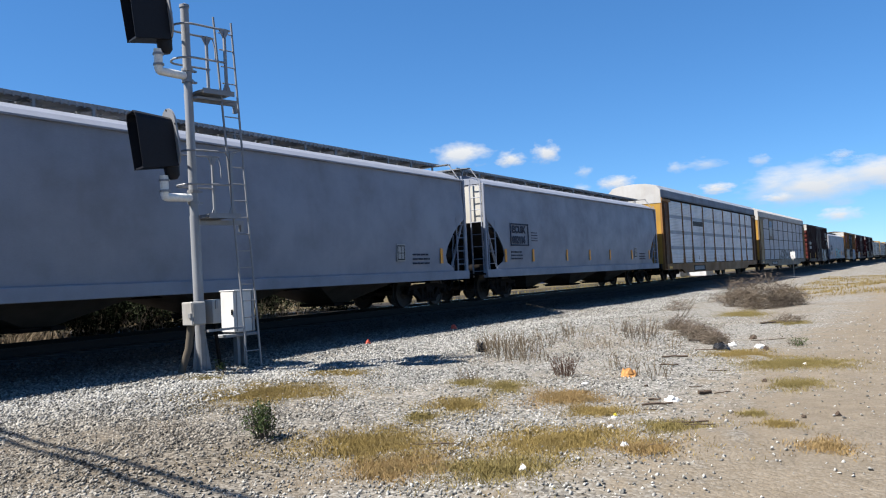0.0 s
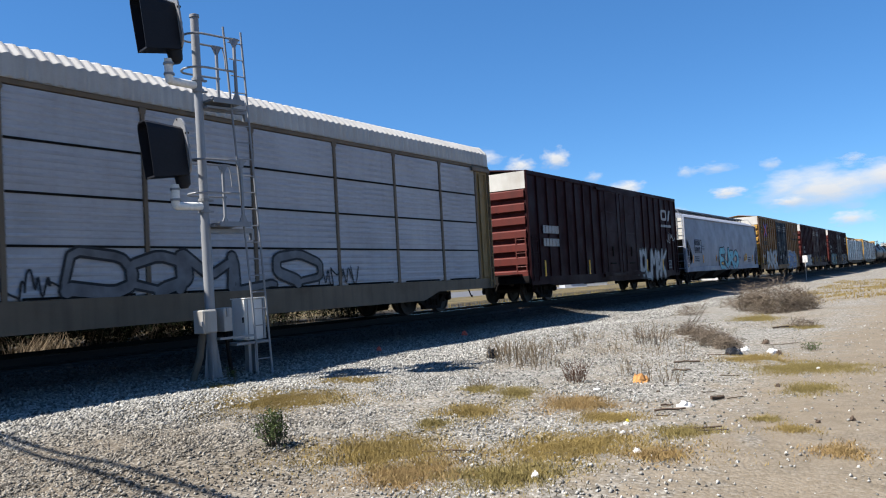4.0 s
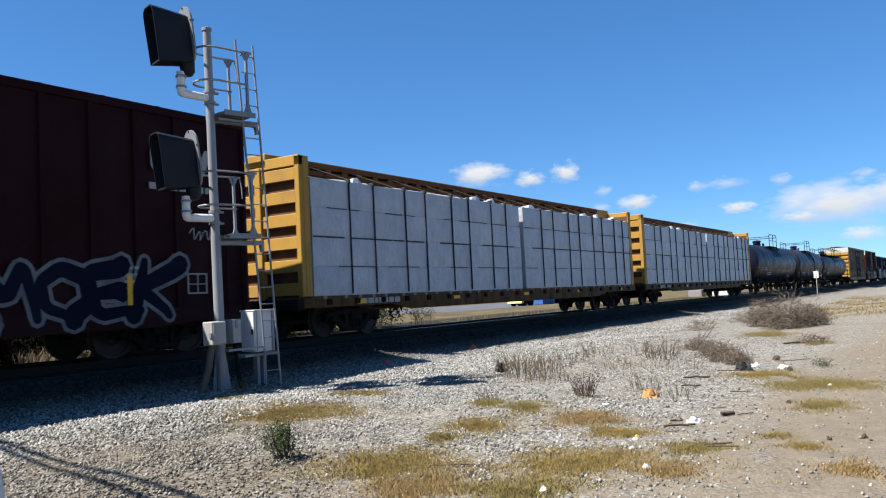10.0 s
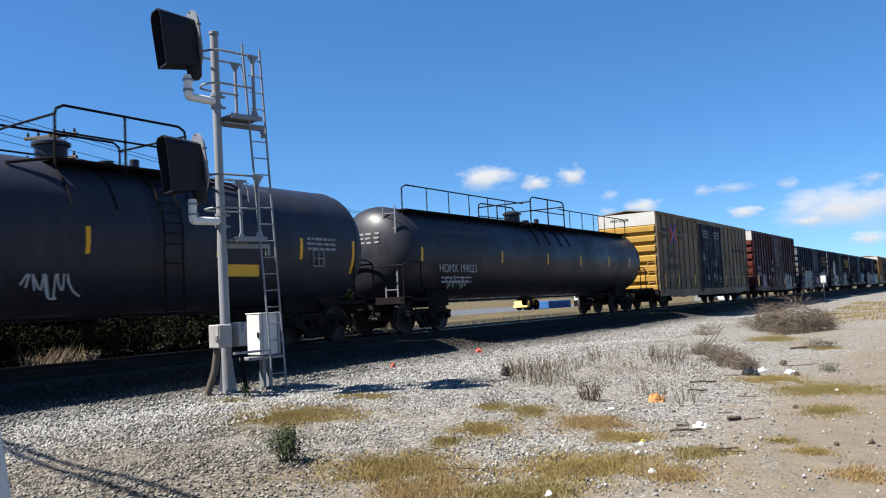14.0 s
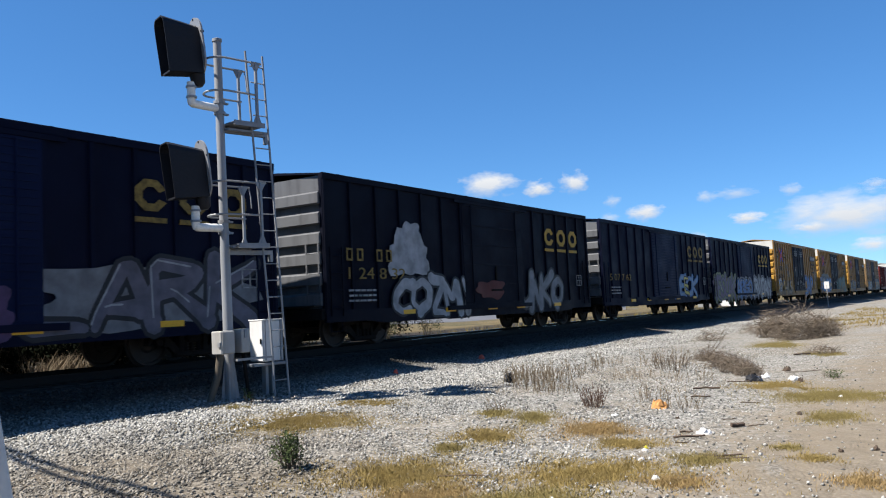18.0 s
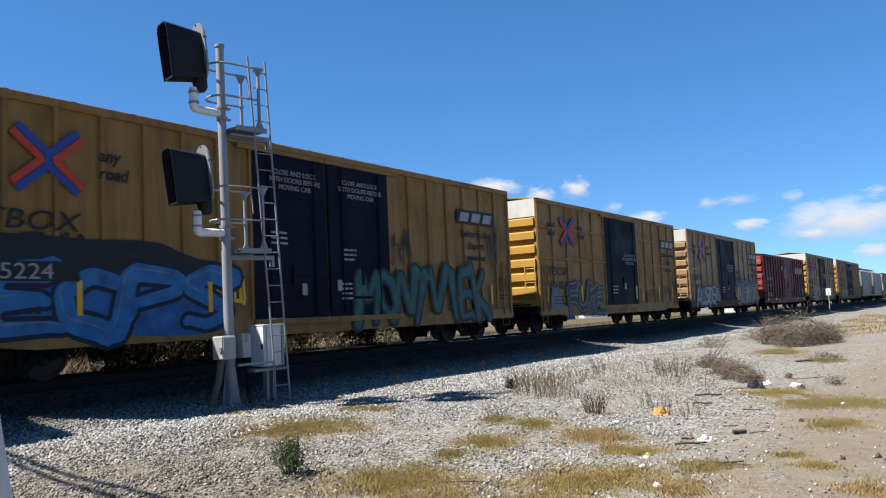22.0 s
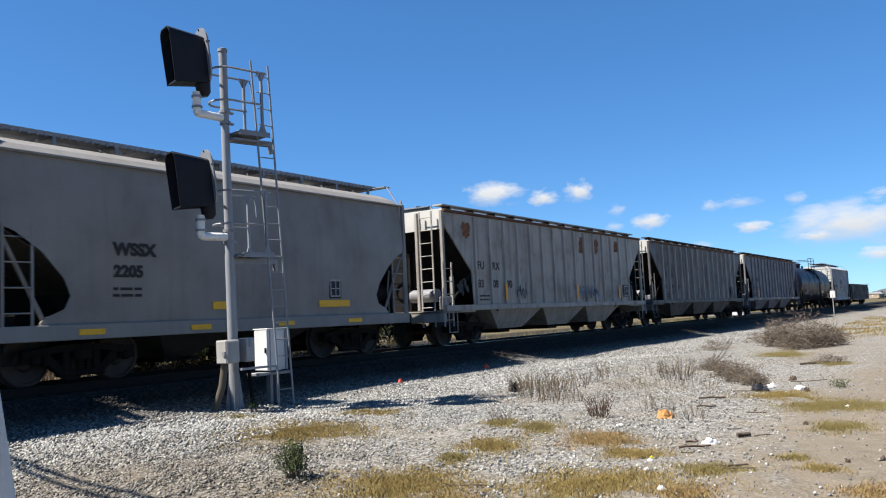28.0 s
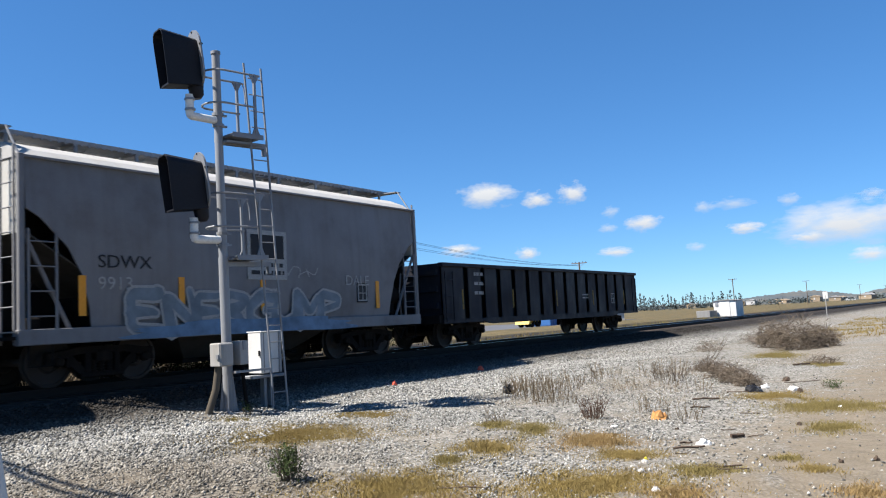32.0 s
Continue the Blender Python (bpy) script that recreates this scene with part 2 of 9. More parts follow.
RUST_PATCH = plain("rust_patch", (0.143, 0.065, 0.033), 0.9, grain=0.5, scale=6.0)
FRAME_DULL = paint("frame_dull_yellow", (0.150, 0.112, 0.076), (0.06, 0.045, 0.035), amount=0.5)
GALV = paint("galvanised", (0.246, 0.255, 0.272), (0.187, 0.170, 0.145), amount=0.35, rough=0.45, metal=0.35, streak=0.3)
MAST = paint("mast_paint", (0.255, 0.264, 0.281), (0.212, 0.187, 0.153), amount=0.35, rough=0.45, metal=0.15)
PIPE_PALE = plain("pipe_pale_paint", (0.620, 0.620, 0.600), 0.55, 0.0, 0.12)
HOOD = plain("hood_black", (0.007, 0.008, 0.012), 0.6)
CAB_WHITE = paint("cabinet_white", (0.58, 0.58, 0.57), (0.35, 0.3, 0.25), amount=0.2, rough=0.5, streak=0.2)
BOX_GREY = paint("junction_grey", (0.340, 0.332, 0.315), (0.170, 0.145, 0.119), amount=0.4)
CONDUIT = paint("conduit_brown", (0.085, 0.072, 0.055), (0.052, 0.042, 0.033), amount=0.5)
RAIL = plain("rail_steel", (0.014, 0.010, 0.008), 0.8, 0.0)


def polished_steel():
    m, t, p = shader("rail_running_surface")
    f = noise_of(t, node(t, "ShaderNodeNewGeometry").outputs["Position"], 6.0, 3.0, 0.6, (0.3, 8.0, 1.0))
    t.links.new(ramp(t, f, 0.3, 0.7, (0.62, 0.61, 0.60, 1), (0.80, 0.80, 0.80, 1)), p.inputs["Base Color"])
    t.links.new(ramp(t, f, 0.3, 0.7, (0.12, 0.12, 0.12, 1), (0.22, 0.22, 0.22, 1)), p.inputs["Roughness"])
    p.inputs["Metallic"].default_value = 1.0
    return m


RAIL_TOP = polished_steel()
TIE = paint("sleeper_wood", (0.055, 0.042, 0.033), (0.026, 0.019, 0.016), amount=0.6, rough=0.9)

# ---- building helpers ----


class Shape:
    """Vertices and faces gathered from simple solids, for one mesh."""

    def __init__(self):
        self.v, self.f = [], []

    def add(self, vs, fs):
        n = len(self.v)
        self.v += [tuple(p) for p in vs]
        self.f += [tuple(i + n for i in q) for q in fs]
        return self

    def box(self, x0, x1, y0, y1, z0, z1, c=0.0):
        if c <= 0:
            vs = [(x, y, z) for x in (x0, x1) for y in (y0, y1) for z in (z0, z1)]
            return self.add(vs, [(0, 1, 3, 2), (4, 6, 7, 5), (0, 4, 5, 1), (2, 3, 7, 6), (0, 2, 6, 4), (1, 5, 7, 3)])
        b = bmesh.new()
        bmesh.ops.create_cube(b, size=1.0, matrix=Matrix.LocRotScale(((x0 + x1) / 2, (y0 + y1) / 2, (z0 + z1) / 2), None, (x1 - x0, y1 - y0, z1 - z0)))
        bmesh.ops.bevel(b, geom=b.edges[:], offset=c, segments=1, affect="EDGES")
        b.verts.index_update()
        self.add([v.co[:] for v in b.verts], [[v.index for v in f.verts] for f in b.faces])
        b.free()
        return self

    def tube(self, a, b, r, n=8, r2=None, cap=True):
        a, b = Vector(a), Vector(b)
        d = (b - a).normalized()
        u = d.orthogonal().normalized()
        w = d.cross(u)
        r2 = r if r2 is None else r2
        vs = []
        for k in range(n):
            q = u * math.cos(2 * math.pi * k / n) + w * math.sin(2 * math.pi * k / n)
            vs += [a + q * r, b + q * r2]
        fs = [(2 * k, 2 * ((k + 1) % n), 2 * ((k + 1) % n) + 1, 2 * k + 1) for k in range(n)]
        if cap:
            fs += [tuple(2 * k for k in range(n))[::-1], tuple(2 * k + 1 for k in range(n))]
        return self.add(vs, fs)

    def path(self, pts, r, n=6):
        """A round bar through the points, in one piece, mitred at its bends."""
        pts = [Vector(p) for p in pts]
        d = [(b - a).normalized() for a, b in zip(pts, pts[1:])]
        u = d[0].orthogonal().normalized()
        vs = []
        for i, p in enumerate(pts):
            t = d[0] if i == 0 else d[-1] if i == len(pts) - 1 else (d[i - 1] + d[i]).normalized()
            u = (u - t * u.dot(t)).normalized()
            w = t.cross(u)
            vs += [p + (u * math.cos(2 * math.pi * k / n) + w * math.sin(2 * math.pi * k / n)) * r for k in range(n)]
        m = len(pts)
        fs = [(i * n + k, i * n + (k + 1) % n, (i + 1) * n + (k + 1) % n, (i + 1) * n + k) for i in range(m - 1) for k in range(n)]
        return self.add(vs, fs + [tuple(range(n))[::-1], tuple(range((m - 1) * n, m * n))])

    def prism(self, poly, axis, lo, hi):
        """A flat outline (pairs) pushed along axis from lo to hi. axis y: pairs are x, z; axis x: y, z; axis z: x, y."""
        def put(p, h):
            return {"y": (p[0], h, p[1]), "x": (h, p[0], p[1]), "z": (p[0], p[1], h)}[axis]
        n = len(poly)
        vs = [put(p, lo) for p in poly] + [put(p, hi) for p in poly]
        fs = [tuple(range(n))[::-1], tuple(range(n, 2 * n))] + [(k, (k + 1) % n, n + (k + 1) % n, n + k) for k in range(n)]
        return self.add(vs, fs)

    def lathe(self, prof, axis="y", n=24, centre=(0, 0, 0)):
        """prof: pairs of place along the axis and radius."""
        vs = []
        for h, r in prof:
            for k in range(n):
                a = 2 * math.pi * k / n
                c, s = r * math.cos(a), r * math.sin(a)
                p = {"y": (c, h, s), "x": (h, c, s), "z": (c, s, h)}[axis]
                vs.append((p[0] + centre[0], p[1] + centre[1], p[2] + centre[2]))
        fs = []
        for i in range(len(prof) - 1):
            for k in range(n):
                fs.append((i * n + k, i * n + (k + 1) % n, (i + 1) * n + (k + 1) % n, (i + 1) * n + k))
        return self.add(vs, fs)

    def mesh(self, name, material, smooth=False):
        me = bpy.data.meshes.new(name)
        me.from_pydata(self.v, [], self.f)
        b = bmesh.new()
        b.from_mesh(me)
        bmesh.ops.recalc_face_normals(b, faces=b.faces)
        b.to_mesh(me)
        b.free()
        me.materials.append(material)
        if smooth:
            me.polygons.foreach_set("use_smooth", [True] * len(me.polygons))
            me.set_sharp_from_angle(angle=radians(35))
        return me


def raw_mesh(name, verts, faces, material):
    """A big mesh from numpy arrays of points and of triangles or quads."""
    me = bpy.data.meshes.new(name)
    k = faces.shape[1]
    me.vertices.add(len(verts))
    me.vertices.foreach_set("co", verts.astype(np.float32).ravel())
    me.loops.add(faces.size)
    me.loops.foreach_set("vertex_index", faces.astype(np.int32).ravel())
    me.polygons.add(len(faces))
    me.polygons.foreach_set("loop_start", np.arange(0, faces.size, k, dtype=np.int32))
    me.update(calc_edges=True)
    me.materials.append(material)
    return me


def part(name, shape, material, parent, label="", at=None, smooth=False):
    """One mesh object under a thing or under a part. shape: a Shape, or a mesh that alike pieces share."""
    me = shape.mesh(name, material, smooth) if isinstance(shape, Shape) else shape
    ob = new(name, me)
    ob.parent = parent
    if at is not None:
        ob.location = at
    if label:
        tagged(ob, label)
    return ob


def thing(name, shape, material, label, category, group="", kind="", at=(0, 0, 0), smooth=False):
    me = None if shape is None else (shape.mesh(name, material, smooth) if isinstance(shape, Shape) else shape)
    ob = new(name, me)
    ob.location = at
    return tagged(ob, label, category, group, kind)

# ---- ground and track ----
TRACK_Y, RAIL_Z = 14.8, 0.76
PROFILE_Y = (-400, -30, 5, 8, 10.6, 11.7, 12.75, 16.85, 18.0, 22, 40, 120, 4000)
PROFILE_Z = (0.0, -0.1, 0.0, 0.06, 0.15, 0.29, 0.57, 0.57, 0.60, 0.62, 0.36, 0.10, 0.0)


def ground_z(x, y):
    """Height of the ground: level dirt, a gentle rise, then the ballast bank under the track."""
    z = np.interp(y, PROFILE_Y, PROFILE_Z)
    lump = 0.025 * np.sin(x * 0.9 + 1.3 * np.sin(y * 0.7)) + 0.02 * np.sin(y * 1.7 + x * 0.5)
    off = np.clip((12.0 - np.asarray(y)) / 2, 0, 1)
    bank = 0.55 * np.clip((np.asarray(x) - 24) / 20, 0, 1) * np.clip((6.0 - np.asarray(y)) / 5, 0, 1) * np.clip((60 - np.asarray(x)) / 20, 0, 1)
    return z + lump * off + bank


def dusty(t, co, c):
    """Brown soil dusts the gravel where people turn off the lane."""
    d = node(t, "ShaderNodeVectorMath")
    d.operation, d.inputs[1].default_value = "DISTANCE", (5.2, 7.3, 0.0)
    t.links.new(co, d.inputs[0])
    w = node(t, "ShaderNodeMath")
    w.operation, w.inputs[1].default_value = "MULTIPLY_ADD", 2.6
    t.links.new(noise_of(t, co, 0.8, 4.0, 0.6), w.inputs[0])
    t.links.new(d.outputs["Value"], w.inputs[2])
    return blend(t, mask_of(t, w.outputs[0], 2.6, 4.8), c, (0.67, 0.61, 0.54), "MULTIPLY")


def mask_of(t, value, lo, hi):
    """One at lo, none at hi."""
    m = node(t, "ShaderNodeMapRange")
    for k, v in zip(("From Min", "From Max", "To Min", "To Max"), (lo, hi, 0.9, 0.0)):
        m.inputs[k].default_value = v
    t.links.new(value, m.inputs["Value"])
    return m.outputs["Result"]


def ground_material():
    m, t, s = shader("gravel_and_dirt")
    co = node(t, "ShaderNodeNewGeometry").outputs["Position"]
    sep = node(t, "ShaderNodeSeparateXYZ")
    t.links.new(co, sep.inputs[0])
    vor = node(t, "ShaderNodeTexVoronoi", Scale=26.0)
    t.links.new(co, vor.inputs["Vector"])
    vor2 = node(t, "ShaderNodeTexVoronoi", Scale=11.0)
    t.links.new(co, vor2.inputs["Vector"])
    bw = node(t, "ShaderNodeRGBToBW")
    t.links.new(vor.outputs["Color"], bw.inputs[0])
    big = noise_of(t, co, 0.35, 5.0, 0.6)
    mid = noise_of(t, co, 2.2, 5.0, 0.65)
    fine = noise_of(t, co, 60.0, 3.0, 0.6)
    stone = ramp(t, bw.outputs[0], 0.15, 0.85, (0.080, 0.078, 0.071, 1), (0.33, 0.320, 0.292, 1))
    edge = ramp(t, vor.outputs["Distance"], 0.25, 0.75, (1, 1, 1, 1), (0.5, 0.47, 0.44, 1))
    stone = blend(t, 0.8, stone, edge, "MULTIPLY")
    dirt = blend(t, ramp(t, mid, 0.3, 0.7), (0.122, 0.098, 0.068), (0.178, 0.144, 0.102))
    dirt = blend(t, 0.35, dirt, ramp(t, fine, 0.25, 0.75, (0.6, 0.6, 0.6, 1), (1, 1, 1, 1)), "MULTIPLY")
    # dirt lies along the lane away from the track; gravel covers the rest
    a = node(t, "ShaderNodeMath")
    a.operation = "MULTIPLY_ADD"
    a.inputs[1].default_value, a.inputs[2].default_value = -0.30, 0.80
    t.links.new(sep.outputs["Y"], a.inputs[0])
    b = node(t, "ShaderNodeMath")
    b.operation = "MULTIPLY_ADD"
    b.inputs[1].default_value = 1.5
    t.links.new(mid, b.inputs[0])
    t.links.new(a.outputs[0], b.inputs[2])
    lane = ramp(t, b.outputs[0], 0.62, 1.25, (0, 0, 0, 1), (0.8, 0.8, 0.8, 1))
    # fine brown soil shows between the stones on the near flat
    soil = ramp(t, big, 0.42, 0.62, (0, 0, 0, 1), (0.55, 0.55, 0.55, 1))
    c = blend(t, soil, stone, dirt)
    c = blend(t, lane, c, dirt)
    c = dusty(t, co, c)
    # beyond the track: dry field
    far = node(t, "ShaderNodeMath")
    far.operation = "MULTIPLY_ADD"
    far.inputs[1].default_value, far.inputs[2].default_value = 0.4, -8.2
    t.links.new(sep.outputs["Y"], far.inputs[0])
    fr = ramp(t, far.outputs[0], 0.0, 1.0)
    field = blend(t, ramp(t, big, 0.40, 0.60), (0.112, 0.082, 0.039), (0.052, 0.047, 0.023))
    c = blend(t, fr, c, field)
    # dark ballast by the rails, with the train's shade painted into the same band
    bank_dark = node(t, "ShaderNodeMath")
    bank_dark.operation = "MULTIPLY_ADD"
    bank_dark.inputs[1].default_value, bank_dark.inputs[2].default_value = 0.62, -6.70
    t.links.new(sep.outputs["Y"], bank_dark.inputs[0])
    c = blend(t, 1.0, c, ramp(t, bank_dark.outputs[0], 0.0, 0.85, (1, 1, 1, 1), (0.12, 0.108, 0.10, 1)), "MULTIPLY")
    c = blend(t, fr, c, field)
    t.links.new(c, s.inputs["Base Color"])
    s.inputs["Roughness"].default_value = 0.95
    s.inputs["Specular IOR Level"].default_value = 0.2
    h = blend(t, 0.5, edge, ramp(t, fine, 0.2, 0.8), "ADD")
    bump(t, s, h, 0.6, 0.02)
    return m


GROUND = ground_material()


def steps(*spans):
    out = []
    for a, b, d in spans:
        out += list(np.arange(a, b, d))
    return np.array(out + [spans[-1][1]])


def build_ground():
    xs = steps((-4000, -400, 600), (-400, -40, 60), (-40, -4, 4), (-4, 30, 0.35), (30, 90, 1.5), (90, 400, 20), (400, 4000, 600))
    ys = steps((-3000, -300, 450), (-300, -20, 40), (-20, -2, 2), (-2, 19, 0.3), (19, 60, 2.5), (60, 400, 30), (400, 4000, 600))
    gx, gy = np.meshgrid(xs, ys, indexing="ij")
    rng = np.random.default_rng(5)
    near = ((gx > -3) & (gx < 29) & (gy > -1.5) & (gy < 12.5)).astype(float)
    gz = ground_z(gx, gy) + near * rng.normal(0, 0.008, gx.shape)
    v = np.stack([gx, gy, gz], -1).reshape(-1, 3)
    n, m = len(xs), len(ys)
    i = (np.arange(n - 1)[:, None] * m + np.arange(m - 1)[None]).ravel()
    f = np.stack([i, i + m, i + m + 1, i + 1], 1)
    me = raw_mesh("ground", v, f, GROUND)
    me.polygons.foreach_set("use_smooth", [True] * len(me.polygons))
    tagged(new("ground", me), "grey gravel and tan dirt beside the railway track", "ground", kind="structure")


build_ground()


def stone_material():
    m, t, s = shader("ballast_stone")
    rnd = node(t, "ShaderNodeNewGeometry").outputs["Random Per Island"]
    co = node(t, "ShaderNodeNewGeometry").outputs["Position"]
    f = noise_of(t, co, 50.0, 3.0)
    c = ramp(t, rnd, 0.0, 1.0, (0.060, 0.0585, 0.054, 1), (0.405, 0.398, 0.370, 1))
    c = blend(t, 0.4, c, ramp(t, f, 0.2, 0.8, (0.6, 0.58, 0.55, 1), (1, 1, 1, 1)), "MULTIPLY")
    c = dusty(t, co, c)
    pos = node(t, "ShaderNodeSeparateXYZ")
    t.links.new(co, pos.inputs[0])
    # stones darken over the same band: ballast tone plus painted train shade
    bank_dark = node(t, "ShaderNodeMath")
    bank_dark.operation = "MULTIPLY_ADD"
    bank_dark.inputs[1].default_value, bank_dark.inputs[2].default_value = 0.62, -6.70
    t.links.new(pos.outputs["Y"], bank_dark.inputs[0])
    c = blend(t, 1.0, c, ramp(t, bank_dark.outputs[0], 0.0, 0.85, (1, 1, 1, 1), (0.12, 0.108, 0.10, 1)), "MULTIPLY")
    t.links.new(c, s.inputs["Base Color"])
    s.inputs["Roughness"].default_value = 0.9
    s.inputs["Specular IOR Level"].default_value = 0.25
    return m


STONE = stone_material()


def scatter_stones(name, label, count, place, lo, hi, seed, sink=0.25):
    """Broken stones, eight-faced, sunk a little into the ground. place(rng, count) gives x and y."""
    rng = np.random.default_rng(seed)
    x, y = place(rng, count)
    count = len(x)
    r = np.exp(rng.uniform(np.log(lo), np.log(hi), count))
    base = np.array([(1, 0, 0), (0, 1, 0), (-1, 0, 0), (0, -1, 0), (0.1, 0.1, 0.8), (0, 0, -0.6)], float)
    d = base[None] + rng.normal(0, 0.22, (count, 6, 3))
    a = rng.uniform(0, 2 * np.pi, count)
    ca, sa = np.cos(a)[:, None], np.sin(a)[:, None]
    px, py = d[..., 0] * ca - d[..., 1] * sa, (d[..., 0] * sa + d[..., 1] * ca) * 0.75
    tilt = rng.normal(0, 0.35, (count, 1))
    pz = d[..., 2] * 0.85 + tilt * px
    p = np.stack([px, py, pz], -1) * r[:, None, None]
    p += np.stack([x, y, ground_z(x, y) + r * (0.45 - sink)], -1)[:, None]
    tri = np.array([(0, 1, 4), (1, 2, 4), (2, 3, 4), (3, 0, 4), (1, 0, 5), (2, 1, 5), (3, 2, 5), (0, 3, 5)])
    f = (np.arange(count)[:, None, None] * 6 + tri[None]).reshape(-1, 3)
    me = raw_mesh(name, p.reshape(-1, 3), f, STONE)
    tagged(new(name, me), label, "gravel", kind="stuff")


# grass on the gravel: place, breadth, depth, tint
GRASS_SPOTS = (
        (8.67, 8.41, 1.05, 0.95, "dry", "short olive grass growing through gravel"), (10.73, 8.87, 0.56, 0.6, "dry", "short dry grass on gravel"),
        (6.63, 5.02, 0.80, 0.85, "dry", "wide patch of short golden grass"), (8.72, 5.21, 0.45, 0.5, "dry", "short golden grass on gravel"),
        (10.26, 5.36, 0.3, 0.65, "olive", "short greenish grass on gravel"), (9.75, 4.25, 0.5, 0.7, "russet", "short russet grass on gravel"),
        (7.15, 3.21, 0.8, 0.8, "dry", "wide patch of short golden grass"), (13.75, 2.10, 0.80, 0.75, "olive", "dry grass beside the dirt lane"),
        (26.9, 5.5, 0.55, 1.5, "olive", "pale green grass on the bank"), (23.0, 3.55, 0.40, 0.8, "olive", "tuft of olive grass"),
        (10.49, 6.11, 0.25, 0.5, "olive", "small green grass tuft"), (8.12, 2.41, 0.32, 0.35, "olive", "thin grass on dirt"),
        (8.9, 3.5, 0.4, 0.4, "dry", "thin dry grass on gravel"), (7.93, 5.26, 0.22, 0.3, "olive", "small olive grass tuft"),
        (9.08, 1.81, 0.18, 0.22, "olive", "small grass tuft on dirt"), (5.9, 4.2, 0.5, 0.6, "russet", "short russet grass"),
        (9.5, 10.5, 0.3, 0.35, "olive", "grass at the foot of the mast"), (6.0, 3.3, 0.6, 0.5, "olive", "short olive grass"),
        (11.63, 1.74, 0.35, 0.5, "olive", "thin olive grass on the lane"), (8.54, 1.46, 0.22, 0.25, "dry", "thin dry grass on the lane"), (7.76, 0.94, 0.25, 0.3, "russet", "thin russet grass on the lane"),
        (14.89, 3.08, 0.5, 0.7, "dry", "dry grass at the edge of the lane"), (7.04, 2.35, 0.3, 0.3, "russet", "thin russet grass on dirt"))


def fan(rng, n, near, far, y0, y1, power=1.0):
    """Places spread over the ground before the eye, thinner with distance."""
    x = near + (far - near) * rng.uniform(0, 1, n) ** power
    y = rng.uniform(y0, y1, n)
    return x, y


def bank_place(rng, n):
    x, y = fan(rng, n, 3.0, 46.0, 8.6, 12.9, 1.5)
    return x, y


def flat_place(rng, n):
    x, y = fan(rng, n, 3.0, 26.0, 0.5, 10.5, 1.6)
    keep = (y < x * 2.2) & (rng.uniform(0, 1, n) < np.clip((y - 0.16 * x) / 2.6, 0.12, 1)) & (rng.uniform(0, 1, n) < np.clip(0.62 + 0.5 * np.sin(0.9 * x + 1.7 * np.sin(0.6 * y)) * np.sin(0.8 * y + 0.7 * x) + 0.12 * (y - 7), 0.28, 1))
    # few stones lie bare where grass has grown over them
    for gx, gy, ga, gb, *_ in GRASS_SPOTS:
        d = math.atan2(gy, gx)
        u, v = (x - gx) * math.sin(d) - (y - gy) * math.cos(d), (x - gx) * math.cos(d) + (y - gy) * math.sin(d)
        keep &= ((u / (ga * 1.1)) ** 2 + (v / (gb * 1.0)) ** 2 > 1) | (rng.uniform(0, 1, n) < 0.22)
    return x[keep], y[keep]


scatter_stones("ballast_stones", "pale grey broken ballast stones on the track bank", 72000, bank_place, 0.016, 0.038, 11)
scatter_stones("side_gravel", "loose pale gravel stones beside the lane", 9000, lambda rng, n: (rng.uniform(-9.0, 3.0, n), rng.uniform(2.6, 12.4, n)), 0.014, 0.04, 13)
scatter_stones("gravel_stones", "loose pale grey gravel stones on the ground", 175000, flat_place, 0.009, 0.029, 12)


# track grime, deepened to carry the shade beneath the wagons
BED = paint("dark_ballast", (0.075, 0.068, 0.062), (0.030, 0.025, 0.021), amount=0.8, rough=0.9, streak=0.0, grain=0.6, patch=1.8, gloss=0.1)


def build_track():
    prof_web = [(-0.07, 0.0), (0.07, 0.0), (0.07, 0.015), (0.012, 0.03), (0.012, 0.125), (-0.012, 0.125), (-0.012, 0.03), (-0.07, 0.015)]
    head = [(-0.037, 0.125), (0.037, 0.125), (0.037, 0.158), (0.03, 0.170), (-0.03, 0.170), (-0.037, 0.158)]
    shine = [(-0.030, 0.170), (0.030, 0.170), (0.026, 0.173), (-0.026, 0.173)]
    for y in (-0.755, 0.755):
        ob = thing("rail", Shape().prism([(y + a, b) for a, b in prof_web], "x", -300, 900), RAIL,
                   "long brown steel rail on wooden sleepers", "rail", "rails of the track", kind="structure", at=(0, TRACK_Y, RAIL_Z - 0.172))
        part("rail_head", Shape().prism([(y + a, b) for a, b in head], "x", -300, 900), RAIL, ob)
        part("running_surface", Shape().prism([(y + a, b) for a, b in shine], "x", -300, 900), RAIL_TOP, ob, "bright worn running surface")
    bed = thing("track_bed", Shape().box(-300, 900, -1.25, 1.25, -0.02, 0.012), BED, "ballast between the sleepers of the track", "track bed",
                kind="structure", at=(0, TRACK_Y, RAIL_Z - 0.2))
    sleeper = Shape().box(-0.11, 0.11, -1.3, 1.3, -0.14, 0.028, 0.012).mesh("sleeper", TIE)
    rest = Shape()
    x = -12.0
    while x < 600:
        if x < 130:
            part("sleeper", sleeper, TIE, bed, at=(x, 0, 0.0))
        else:
            rest.box(x - 0.11, x + 0.11, -1.3, 1.3, -0.14, 0.028)
        x += 0.53
    tagged(part("far_sleepers", rest, TIE, bed), kind="stuff")


build_track()

# ---- the signal mast ----


